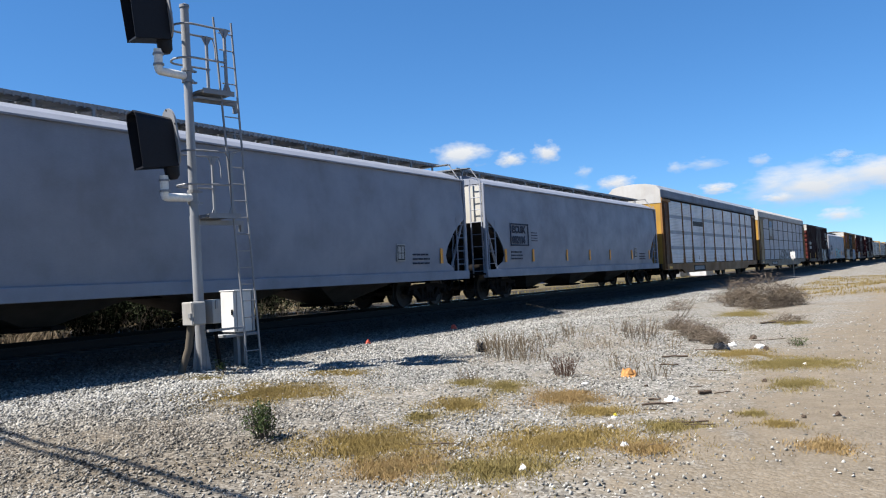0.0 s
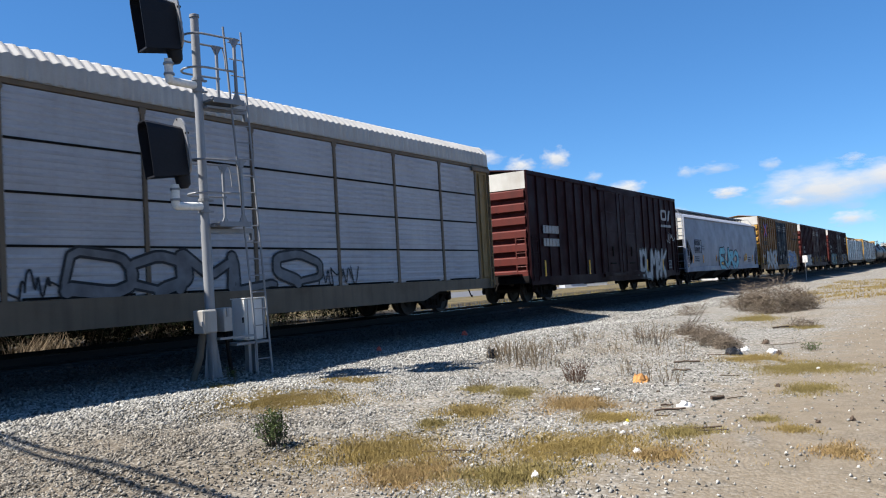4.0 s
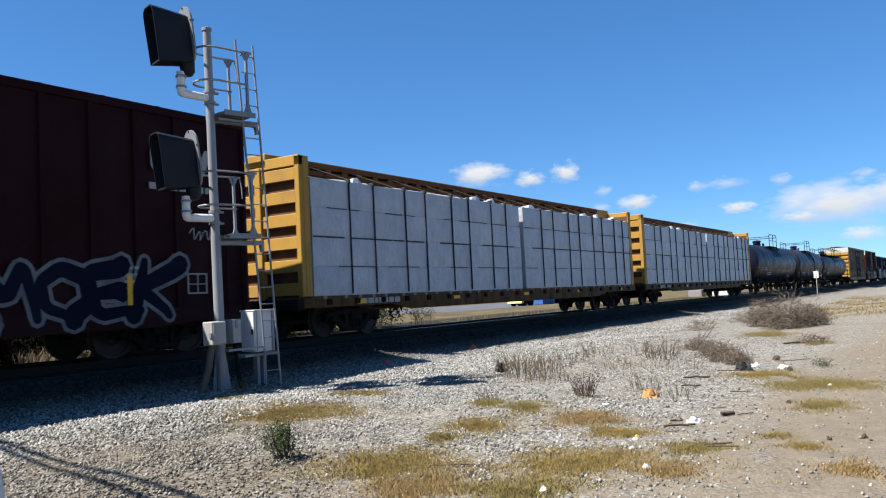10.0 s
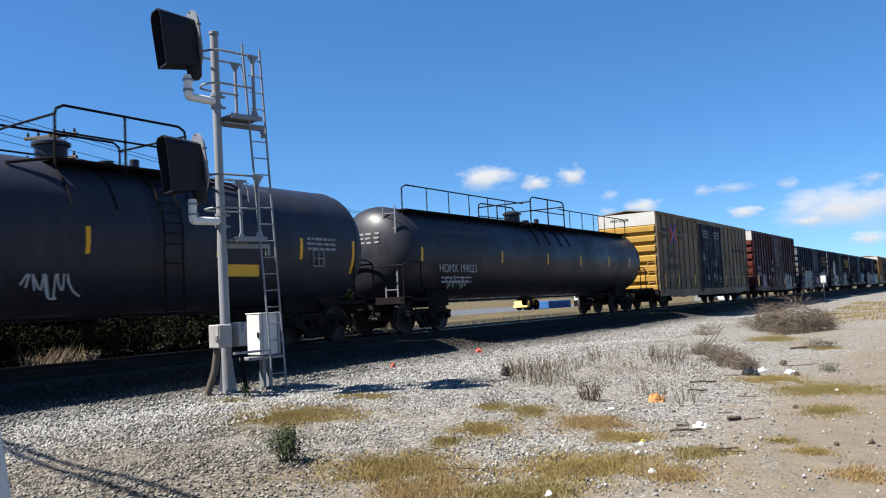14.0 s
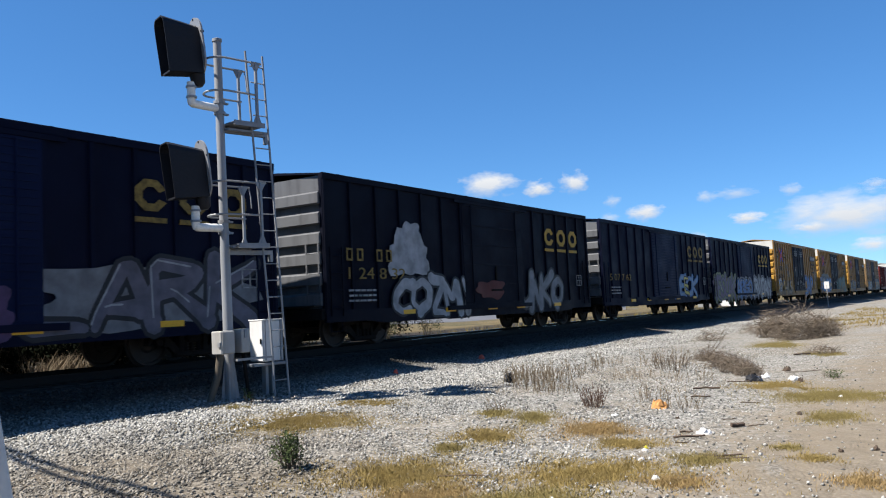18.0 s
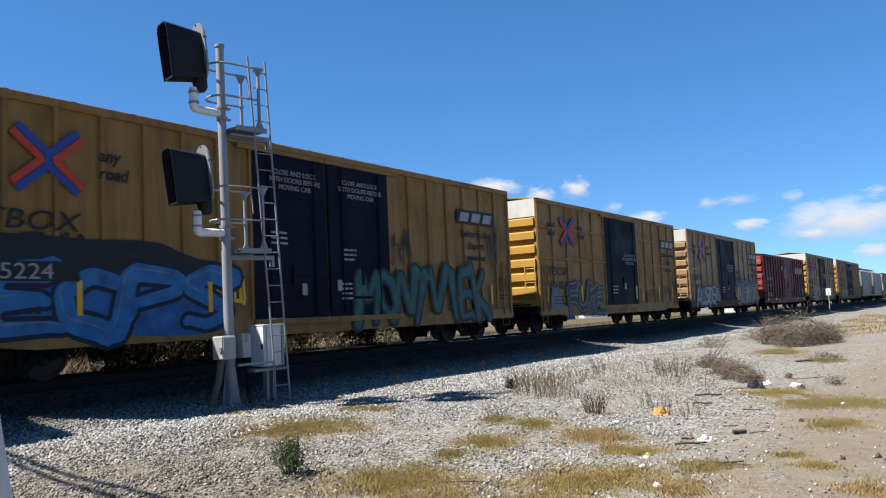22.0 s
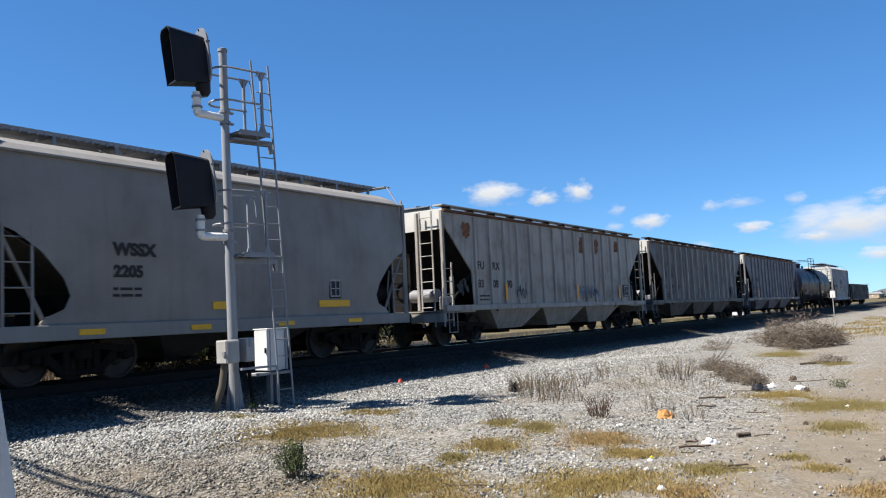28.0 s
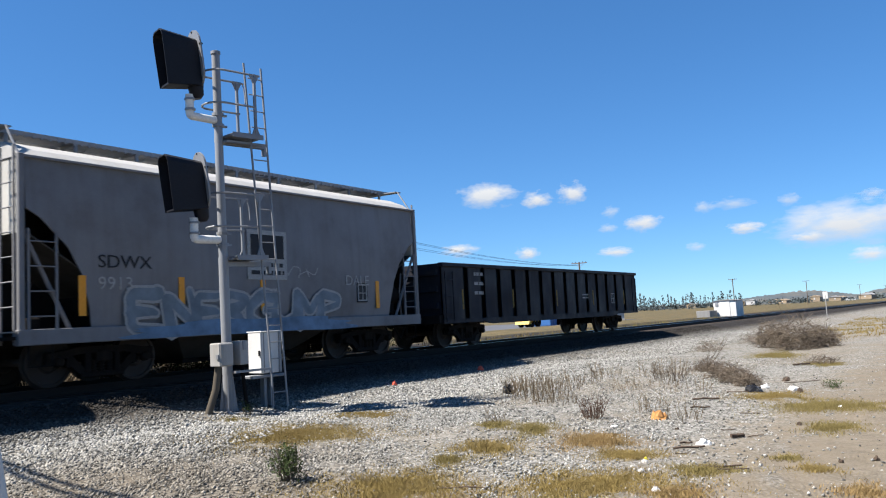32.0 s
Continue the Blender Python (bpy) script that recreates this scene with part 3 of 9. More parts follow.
def build_signal():
    mx, my, gz = 9.97, 11.2, 0.17
    mast = thing("signal_mast", None, None, "tall grey steel signal mast with two black hooded heads", "signal mast", at=(mx, my, gz))
    mast.rotation_euler[1] = radians(-0.8)
    H = 6.46
    part("pole", Shape().tube((0, 0, 0), (0, 0, 2.75), 0.090, 16, 0.086).tube((0, 0, 2.75), (0, 0, H), 0.078, 16, 0.073), MAST, mast, smooth=True)
    part("pole_cap", Shape().lathe([(H, 0.073), (H, 0.088), (H + 0.05, 0.088), (H + 0.07, 0.04), (H + 0.07, 0.0)], "z", 14), MAST, mast, smooth=True)
    part("base_plate", Shape().box(-0.24, 0.24, -0.24, 0.24, -0.03, 0.025, 0.006), GALV, mast)
    gus = Shape().prism([(0.08, 0.02), (0.16, 0.02), (0.08, 0.75)], "y", -0.012, 0.012).mesh("gusset", MAST)
    for k in range(4):
        g = part("gusset", gus, MAST, mast)
        g.rotation_euler[2] = math.pi / 4 + k * math.pi / 2
    bolt = Shape().tube((0, 0, 0), (0, 0, 0.09), 0.016, 6).mesh("anchor_bolt", GALV)
    for sx in (-1, 1):
        for sy in (-1, 1):
            part("anchor_bolt", bolt, GALV, mast, at=(0.19 * sx, 0.19 * sy, 0.02))

    # heads: a deep hood towards the oncoming track, an oval plate behind it
    def head(z, dx):
        hd = part("signal_head", Shape().lathe([(-0.06, 0.0), (-0.06, 0.13), (0.02, 0.12), (0.05, 0.08), (0.06, 0.0)], "x", 14, (-0.56 + dx, -0.05, z + 0.50)), HOOD, mast, "black lamp housing", smooth=True)
        hd.matrix_local = Matrix.Translation((-0.66, 0, z + 0.2)) @ pose(0, 0, 0, 0, -6, -18) @ Matrix.Translation((0.66, 0, -z - 0.2))
        plate = []
        for k in range(28):
            a = 2 * math.pi * k / 28
            plate.append((0.29 * math.cos(a), 0.22 * (1 if math.sin(a) > 0 else -1) + 0.29 * math.sin(a)))
        bp = part("backplate", Shape().prism([(-0.05 + a, z + 0.50 + b) for a, b in plate], "x", -0.64 + dx, -0.61 + dx), GALV, hd, "grey oval backing plate")
        for k in range(0, 28, 7):
            part("bolt", Shape().tube((-0.65 + dx, -0.05 + plate[k][0] * 0.94, z + 0.50 + plate[k][1] * 0.95), (-0.59 + dx, -0.05 + plate[k][0] * 0.94, z + 0.50 + plate[k][1] * 0.95), 0.018, 6), UNDER, bp)
        # hood shell, open towards the front and below
        sec = [(-0.20, -0.04), (-0.225, 0.6), (-0.222, 0.80), (-0.20, 0.87), (-0.13, 0.92), (0.13, 0.92), (0.20, 0.87), (0.222, 0.80), (0.225, 0.6), (0.20, -0.04)]
        sh = Shape()
        n = len(sec)
        vs = []
        for x, dz, k in ((-1.26, 0.06, 1.0), (-1.22, 0.06, 0.995), (-0.63, 0.05, 0.85)):
            for inner in (0, 1):
                for a, b in sec:
                    q = 0.955 if inner else 1.0
                    vs.append((x + dx, -0.05 + a * q * k, z + dz + (b - 0.45) * q * k + 0.45 * k))
        fs = []
        for r in range(2):
            for inner in (0, 1):
                a0, b0 = (2 * r + inner) * n, (2 * (r + 1) + inner) * n
                for k in range(n - 1):
                    fs.append((a0 + k, a0 + k + 1, b0 + k + 1, b0 + k))
        for r in (0, 2):
            a0, b0 = 2 * r * n, (2 * r + 1) * n
            for k in range(n - 1):
                fs.append((a0 + k, a0 + k + 1, b0 + k + 1, b0 + k))
        for k in (0, n - 1):
            for r in range(2):
                fs.append((2 * r * n + k, (2 * r + 2) * n + k, (2 * r + 3) * n + k, (2 * r + 1) * n + k))
        part("hood", sh.add(vs, fs), HOOD, hd, "deep black sheet metal hood")
        part("hood_floor", Shape().prism([(-1.24 + dx, z + 0.02), (-0.64 + dx, z + 0.01), (-0.64 + dx, z + 0.04), (-1.24 + dx, z + 0.05)], "y", -0.22, 0.12), HOOD, hd)
        part("neck", Shape().lathe([(z - 0.20, 0.0), (z - 0.20, 0.07), (z - 0.14, 0.12), (z - 0.02, 0.13), (z + 0.10, 0.15)], "z", 12, (-0.70 + dx, -0.05, 0)), HOOD, hd, smooth=True)
        pts = [(-0.66, -0.05, z - 0.12), (-0.66, -0.04, z - 0.44), (-0.645, -0.035, z - 0.475), (-0.61, -0.03, z - 0.485), (-0.08, 0, z - 0.47)]
        part("bracket_pipe", Shape().path(pts, 0.072, 14), PIPE_PALE, mast, "white-grey elbow pipe", smooth=True)
        for dz in (-0.22, -0.40):
            part("pipe_collar", Shape().tube((-0.66, -0.05, z + dz), (-0.66, -0.05, z + dz + 0.035), 0.092, 12), GALV, mast)
        for dz in (-0.58, -0.38):
            part("clamp", Shape().tube((0, 0, z + dz), (0, 0, z + dz + 0.05), 0.105, 12).box(0.08, 0.19, -0.03, 0.03, z + dz + 0.008, z + dz + 0.042), GALV, mast)
    head(5.70, 0.15)
    head(3.54, 0.17)

    # ladder and railed platforms stand a little askew to the track
    def askew(ob):
        ob.matrix_local = pose(0, 0, 0, 0, 0, -10) @ ob.matrix_basis
        return ob
    ly = -0.17
    askew(part("ladder_rail", Shape().path([(0.80, ly, 0.62), (0.78, ly, 1.2), (0.47, ly, H - 0.12)], 0.021, 6), GALV, mast))
    askew(part("ladder_rail", Shape().tube((1.13, ly, -0.06), (0.84, ly, H - 0.16), 0.021, 6), GALV, mast))
    askew(part("ladder_foot", Shape().tube((0.84, ly + 0.04, -0.06), (0.82, ly + 0.02, 0.66), 0.018, 6), GALV, mast))
    z = 0.28
    rung = Shape().tube((0.80, ly, 0), (1.12, ly, 0), 0.011, 6).mesh("rung", GALV)
    while z < H - 0.2:
        askew(part("rung", rung, GALV, mast, at=(0.03 - 0.30 * z / H, 0, z)))
        z += 0.305
    stay = Shape().box(0.05, 0.80, -0.19, -0.15, -0.02, 0.02).box(0.05, 0.09, -0.15, -0.02, -0.02, 0.02).mesh("ladder_stay", GALV)
    for z in (0.72, 2.72, 4.84):
        askew(part("ladder_stay", stay, GALV, mast, at=(0, 0, z)))

    def deck(z, top):
        pl = askew(part("platform", Shape().box(0.1, 0.74, -0.30, 0.30, z, z + 0.035).box(0.1, 0.74, -0.32, -0.30, z - 0.03, z + 0.06).box(0.1, 0.74, 0.30, 0.32, z - 0.03, z + 0.06), GALV, mast, "galvanised grating platform"))
        slat = Shape().box(0, 0.03, -0.30, 0.30, 0.035, 0.05).mesh("slat", GALV)
        for k in range(6):
            part("slat", slat, GALV, pl, at=(0.12 + k * 0.105, 0, z))
        askew(part("platform_beam", Shape().box(0.05, 0.98, -0.05, 0.03, z - 0.13, z - 0.05).box(0.92, 0.98, -0.05, 0.03, z - 0.26, z - 0.13).box(0.05, 0.6, 0.10, 0.16, z - 0.08, z - 0.02), GALV, mast))
        for y in (-0.29, 0.29):
            x = 0.60
            post = askew(part("railing_post", Shape().box(x - 0.022, x + 0.022, y - 0.022, y + 0.022, z + 0.02, top), GALV, mast))
            part("gusset", Shape().prism([(x - 0.10, top), (x + 0.10, top), (x + 0.10, top - 0.03), (x + 0.025, top - 0.17), (x - 0.025, top - 0.17), (x - 0.10, top - 0.03)], "y", y - 0.012, y + 0.012), GALV, post)
            part("gusset", Shape().prism([(x - 0.09, z + 0.04), (x + 0.09, z + 0.04), (x + 0.025, z + 0.20), (x - 0.025, z + 0.20)], "y", y - 0.012, y + 0.012), GALV, post)
        for h in (top - 0.02, (z + top) / 2 - 0.02):
            far = 0.72 if h > (z + top) / 2 + 0.2 else 0.62
            pts = [(far, -0.29, h), (0.15, -0.29, h)]
            for k in range(9):
                a = -math.pi / 2 - k * math.pi / 8
                pts.append((-0.02 + 0.24 * math.cos(a), 0.29 * math.sin(a), h))
            pts += [(0.15, 0.29, h), (far + 0.03, 0.29, h)]
            askew(part("railing_hoop", Shape().path(pts, 0.019, 6), GALV, mast))
        askew(part("chain", Shape().path([(0.74, 0.29, top - 0.04), (0.76, 0.27, top - 0.2), (0.75, 0.24, top - 0.42)], 0.012, 5), GALV, mast))
    deck(4.93, 6.12)
    deck(2.72, 3.90)

    # boxes at the foot
    jb = part("junction_box", Shape().box(-0.44, -0.14, -0.32, -0.06, 0.85, 1.25, 0.015), BOX_GREY, mast, "grey metal junction box")
    part("box_door", Shape().box(-0.425, -0.155, -0.335, -0.32, 0.87, 1.23, 0.004), BOX_GREY, jb)
    part("hinge", Shape().box(-0.462, -0.44, -0.30, -0.24, 0.98, 1.06), GALV, jb)
    part("conduit", Shape().path([(-0.30, -0.12, 0.86), (-0.35, -0.08, 0.45), (-0.52, 0.02, -0.12)], 0.062, 12), CONDUIT, mast, "leaning brown conduit pipe", smooth=True)
    sb = part("meter_box", Shape().box(0.11, 0.31, -0.22, 0.02, 0.84, 1.26, 0.012), BOX_GREY, mast, "small grey box behind the mast")
    part("latch", Shape().box(0.17, 0.22, -0.24, -0.22, 1.1, 1.25), GALV, sb)
    part("conduit", Shape().tube((0.24, -0.1, 0.84), (0.30, -0.15, -0.05), 0.035, 8), UNDER, mast)

    cab = thing("equipment_cabinet", None, None, "white metal equipment cabinet on a steel post beside the mast", "cabinet", at=(11.00, 11.18, 0.13))
    body = part("body", Shape().box(-0.36, 0.11, -0.15, 0.20, 0.68, 1.43, 0.012), CAB_WHITE, cab)
    part("door", Shape().box(-0.384, -0.362, -0.14, 0.19, 0.69, 1.42, 0.006), CAB_WHITE, cab, "bright white door leaf")
    part("roof_lip", Shape().box(-0.39, 0.13, -0.17, 0.22, 1.43, 1.452, 0.005), CAB_WHITE, cab)
    part("seam", Shape().box(-0.33, -0.31, -0.158, -0.150, 0.70, 1.42), GALV, cab)
    part("seam", Shape().box(0.05, 0.105, -0.17, -0.150, 0.68, 1.44), GALV, cab)
    part("handle", Shape().box(-0.41, -0.384, -0.12, -0.09, 1.0, 1.1, 0.006), UNDER, cab)
    part("post", Shape().box(-0.24, -0.17, -0.05, 0.05, -0.08, 0.70), GALV, cab)
    part("post", Shape().box(-0.08, -0.01, -0.05, 0.05, -0.08, 0.70), GALV, cab)
    part("shelf", Shape().box(-0.62, 0.22, -0.16, 0.16, 0.60, 0.655, 0.008), GALV, cab)
    part("foot_plate", Shape().box(-0.35, 0.35, -0.2, 0.2, -0.05, 0.02), GALV, cab)


build_signal()

leaning = thing("marker_post", None, None, "white leaning plastic marker post with an orange band", "post", at=(2.38, 4.40, 0.0))
part("shaft", Shape().tube((0.07, -0.01, -0.1), (-0.17, 0.06, 1.80), 0.055, 16, 0.050), CAB_WHITE, leaning, smooth=True)
part("band", Shape().tube((-0.125, 0.046, 1.45), (-0.137, 0.05, 1.54), 0.0575, 16, 0.057), MARK_O, leaning, "orange reflective band", smooth=True)
part("cap", Shape().lathe([(1.80, 0.052), (1.83, 0.045), (1.845, 0.0)], "z", 14, (-0.17, 0.06, 0)), CAB_WHITE, leaning, smooth=True)

sign = thing("track_sign", None, None, "small white sign plate on a thin post beside the track", "sign", at=(76.0, 11.1, 0.2))
part("post", Shape().tube((0, 0, -0.2), (0, 0, 1.85), 0.035, 8), BOX_GREY, sign)
part("plate", Shape().box(-0.02, 0.02, -0.2, 0.2, 1.55, 2.15, 0.006), CAB_WHITE, sign, "white sign plate")

# ---- the train ----
CARS, HALF, WHEELS = [], [], []


def wagon(name, front, rear, label, category):
    root = thing(name, None, None, label, category, "wagons of the freight train", at=((front + rear) / 2, TRACK_Y, RAIL_Z))
    CARS.append(root)
    HALF.append((rear - front) / 2)
    return root, (rear - front) / 2


def gear_meshes():
    w = Shape().tube((0, -1.05, 0), (0, 1.05, 0), 0.075, 10)
    for s in (-1, 1):
        w.lathe([(s * 0.68, 0.075), (s * 0.68, 0.17), (s * 0.72, 0.20), (s * 0.73, 0.40), (s * 0.69, 0.43), (s * 0.69, 0.485), (s * 0.715, 0.485),
                 (s * 0.73, 0.457), (s * 0.82, 0.452), (s * 0.82, 0.40), (s * 0.79, 0.39), (s * 0.76, 0.20), (s * 0.80, 0.15), (s * 0.80, 0.075)], "y", 26)
    g = {"wheelset": w.mesh("wheelset", WHEEL, True)}
    f = Shape()
    for s in (-1, 1):
        f.prism([(s * 0.25, 0.20), (s * 0.45, 0.20), (s * 0.72, 0.44), (s * 0.72, 0.56), (s * 0.62, 0.56)], "y", -0.06, 0.06)
        f.box(s * 0.89 - 0.2, s * 0.89 + 0.2, -0.085, 0.085, 0.50, 0.64, 0.02)
        f.prism([(s * 1.05, 0.62), (s * 1.12, 0.40), (s * 1.04, 0.40), (s * 1.0, 0.52)], "y", -0.06, 0.06)
        f.prism([(s * 0.66, 0.56), (s * 0.74, 0.36), (s * 0.66, 0.34), (s * 0.58, 0.46)], "y", -0.06, 0.06)
        f.box(s * 0.30 - 0.06, s * 0.30 + 0.06, -0.075, 0.075, 0.2, 0.68, 0.01)
    f.prism([(-1.0, 0.62), (-0.5, 0.70), (0.5, 0.70), (1.0, 0.62), (0.75, 0.54), (0.4, 0.58), (-0.4, 0.58), (-0.75, 0.54)], "y", -0.085, 0.085)
    f.box(-0.45, 0.45, -0.09, 0.09, 0.14, 0.24, 0.02)
    g["side_frame"] = f.mesh("side_frame", TRUCK)
    sp = Shape()
    for x in (-0.16, 0.0, 0.16):
        for k in range(4):
            sp.tube((x, 0, 0.25 + k * 0.055), (x, 0, 0.285 + k * 0.055), 0.066, 10)
        sp.tube((x, 0, 0.24), (x, 0, 0.47), 0.048, 8)
    g["spring"] = sp.mesh("spring_nest", TRUCK)
    g["cap"] = Shape().lathe([(-0.07, 0.0), (-0.07, 0.06), (-0.05, 0.085), (0.05, 0.10)], "y", 12).mesh("bearing_cap", TRUCK, True)
    g["truck"] = Shape().box(-0.17, 0.17, -1.15, 1.15, 0.42, 0.62, 0.02).tube((0, 0, 0.6), (0, 0, 0.72), 0.22, 14).mesh("truck", TRUCK)
    c = Shape().box(-0.55, 0.1, -0.09, 0.09, -0.09, 0.10, 0.02)
    c.prism([(-0.75, -0.16), (-0.50, -0.13), (-0.50, 0.13), (-0.66, 0.14), (-0.78, 0.05)], "z", -0.15, 0.15)
    g["coupler"] = c.mesh("coupler", TRUCK)
    g["hose"] = Shape().path([(0, 0, 0), (-0.12, 0.03, -0.15), (-0.2, 0.05, -0.32), (-0.34, 0.02, -0.4), (-0.46, -0.04, -0.36)], 0.025, 6).mesh("air_hose", UNDER)
    return g


GEAR = gear_meshes()


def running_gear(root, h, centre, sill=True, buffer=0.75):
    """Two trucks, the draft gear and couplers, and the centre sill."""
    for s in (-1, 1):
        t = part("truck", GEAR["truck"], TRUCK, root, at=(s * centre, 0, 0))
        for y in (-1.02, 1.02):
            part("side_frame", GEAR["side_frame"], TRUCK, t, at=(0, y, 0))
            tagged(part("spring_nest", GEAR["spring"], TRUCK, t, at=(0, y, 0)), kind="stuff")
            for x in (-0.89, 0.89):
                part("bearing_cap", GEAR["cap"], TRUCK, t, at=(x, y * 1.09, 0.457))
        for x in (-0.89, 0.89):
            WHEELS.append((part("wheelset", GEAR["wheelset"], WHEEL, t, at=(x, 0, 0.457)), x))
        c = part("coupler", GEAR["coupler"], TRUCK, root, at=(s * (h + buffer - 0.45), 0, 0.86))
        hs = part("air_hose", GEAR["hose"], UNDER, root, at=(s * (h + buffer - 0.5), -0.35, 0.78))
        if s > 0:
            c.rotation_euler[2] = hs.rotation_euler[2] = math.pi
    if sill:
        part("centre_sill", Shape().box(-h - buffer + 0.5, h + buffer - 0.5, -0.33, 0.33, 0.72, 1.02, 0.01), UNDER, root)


def ladder(root, x, y, z0, z1, width, mat, n=None, along="x"):
    """Grab irons one above another, with their two stiles."""
    n = n or max(3, int((z1 - z0) / 0.38))
    s = Shape()
    for k in range(n):
        z = z0 + (z1 - z0) * (k + 0.5) / n
        if along == "x":
            s.tube((x - width / 2, y, z), (x + width / 2, y, z), 0.014, 5)
        else:
            s.tube((x, y - width / 2, z), (x, y + width / 2, z), 0.014, 5)
    for d in (-width / 2, width / 2):
        if along == "x":
            s.box(x + d - 0.02, x + d + 0.02, y - 0.012, y + 0.02, z0, z1)
        else:
            s.box(x - 0.012, x + 0.02, y + d - 0.02, y + d + 0.02, z0, z1)
    return part("ladder", s, mat, root)


def lettering(root, text, x, z, size, mat, y=-1.6, name="lettering", stretch=1.0, fat=0.0, lean=0.0, align="LEFT", deep=0.004, turn=0.0, end=None):
    """Words on the side that faces the lane, or, with end, on the front end at that x."""
    cu = bpy.data.curves.new(name, "FONT")
    cu.body, cu.size, cu.offset, cu.shear, cu.align_x, cu.extrude = text, size, fat, lean, align, deep
    cu.resolution_u = 3
    tmp = bpy.data.objects.new(name, cu)
    me = bpy.data.meshes.new_from_object(tmp)
    bpy.data.objects.remove(tmp)
    bpy.data.curves.remove(cu)
    me.materials.clear()
    me.materials.append(mat)
    ob = new(name, me)
    ob.parent = root
    if size < 0.2:
        tagged(ob, kind="stuff")
    if end is None:
        ob.matrix_local = pose(x, y, z, 90, 0, 0) @ pose(0, 0, 0, 0, 0, turn) @ Matrix.Diagonal((stretch, 1, 1, 1))
    else:
        ob.matrix_local = pose(end, x, z, 90, 0, -90) @ Matrix.Diagonal((stretch, 1, 1, 1))
    return ob


def bars(root, x, z, w, rows, mat, y=-1.6, pitch=0.09, thick=0.045, seed=0, name="small_print"):
    """Unreadable small print: short bars in rows."""
    rng = random.Random(seed)
    s = Shape()
    for k in range(rows):
        a = 0.0
        while a < w - 0.05:
            d = rng.uniform(0.08, 0.28)
            d = min(d, w - a)
            s.box(x + a, x + a + d, y - 0.003, y + 0.01, z - k * pitch - thick, z - k * pitch)
            a += d + 0.05
    return tagged(part(name, s, mat, root), kind="stuff")


def plate(root, name, x0, x1, z0, z1, mat, y=-1.6, deep=0.006, label=""):
    return part(name, Shape().box(x0, x1, y - deep, y + 0.01, z0, z1), mat, root, label)


def data_box(root, x, z, mat, y=-1.6, w=0.5, hgt=0.42):
    """A stencilled frame with two fields of print."""
    s = Shape()
    for a, b, c, d in ((0, w, 0, 0.03), (0, w, hgt - 0.03, hgt), (0, 0.03, 0, hgt), (w - 0.03, w, 0, hgt), (w * 0.5, w * 0.5 + 0.02, 0, hgt), (0, w, hgt * 0.45, hgt * 0.45 + 0.02)):
        s.box(x + a, x + b, y - 0.004, y + 0.01, z + c, z + d)
    tagged(part("stencil_box", s, mat, root), kind="stuff")


def reflectors(root, xs, z, mat, y=-1.6, tall=0.42, w=0.09):
    me = Shape().box(-w / 2, w / 2, -0.005, 0.01, 0, tall).mesh("reflector", mat)
    for x in xs:
        part("reflector", me, mat, root, at=(x, y, z))


# a sprayer's alphabet: strokes on a grid of eight by eight, column then row
STROKES = {"A": "00 48 80;22 62", "B": "00 08 57 55 04;04 74 71 00", "C": "87 48 05 02 40 81", "D": "00 08 68 85 82 60 00", "E": "80 00 08 78;04 64", "F": "00 08 78;04 64", "G": "87 48 05 02 40 81 84 54",
           "H": "00 08;80 88;04 84", "I": "40 48", "J": "88 82 50 11", "K": "00 08;88 04 80", "L": "08 00 80", "M": "00 08 43 88 80", "N": "00 08 80 88", "O": "40 02 06 48 86 82 40", "P": "00 08 77 75 03",
           "Q": "40 02 06 48 86 82 40;63 90", "R": "00 08 77 55 04;34 80", "S": "87 48 06 44 82 40 01", "T": "40 48;08 88", "U": "08 02 40 82 88", "V": "08 40 88", "W": "08 20 45 60 88", "X": "08 80;00 88", "Y": "08 44 88;44 40", "Z": "08 88 00 80"}


def stroke_lines(ch):
    """The strokes of one letter as smooth lines in a unit square."""
    out = []
    for run in STROKES[ch.upper()].split(";"):
        p = [(int(q[0]) / 8, int(q[1]) / 8) for q in run.split()]
        cut = [p[0]]
        for (ax, az), (bx, bz) in zip(p, p[1:]):
            cut += [(0.86 * ax + 0.14 * bx, 0.86 * az + 0.14 * bz), (0.5 * ax + 0.5 * bx, 0.5 * az + 0.5 * bz), (0.14 * ax + 0.86 * bx, 0.14 * az + 0.86 * bz)]
        p = cut + [p[-1]]
        out.append(p)
    return out


def brush(vs, fs, line, radii, y):
    """A band along a line of x, z pairs, of changing half width, each piece a hair before the last."""
    for i, (px, pz) in enumerate(line):
        d = y - 0.000004 * len(fs)
        j = len(vs)
        r = radii[i]
        vs += [(px + r * math.cos(a * math.pi / 4), d, pz + r * math.sin(a * math.pi / 4)) for a in range(8)]
        fs.append(tuple(range(j, j + 8)))
        if i:
            qx, qz = line[i - 1]
            L = math.hypot(px - qx, pz - qz)
            if L > 1e-6:
                nx, nz = -(pz - qz) / L, (px - qx) / L
                d -= 0.000002
                j = len(vs)
                e = radii[i - 1]
                vs += [(qx - nx * e, d, qz - nz * e), (px - nx * r, d, pz - nz * r), (px + nx * r, d, pz + nz * r), (qx + nx * e, d, qz + nz * e)]
                fs.append((j, j + 1, j + 2, j + 3))


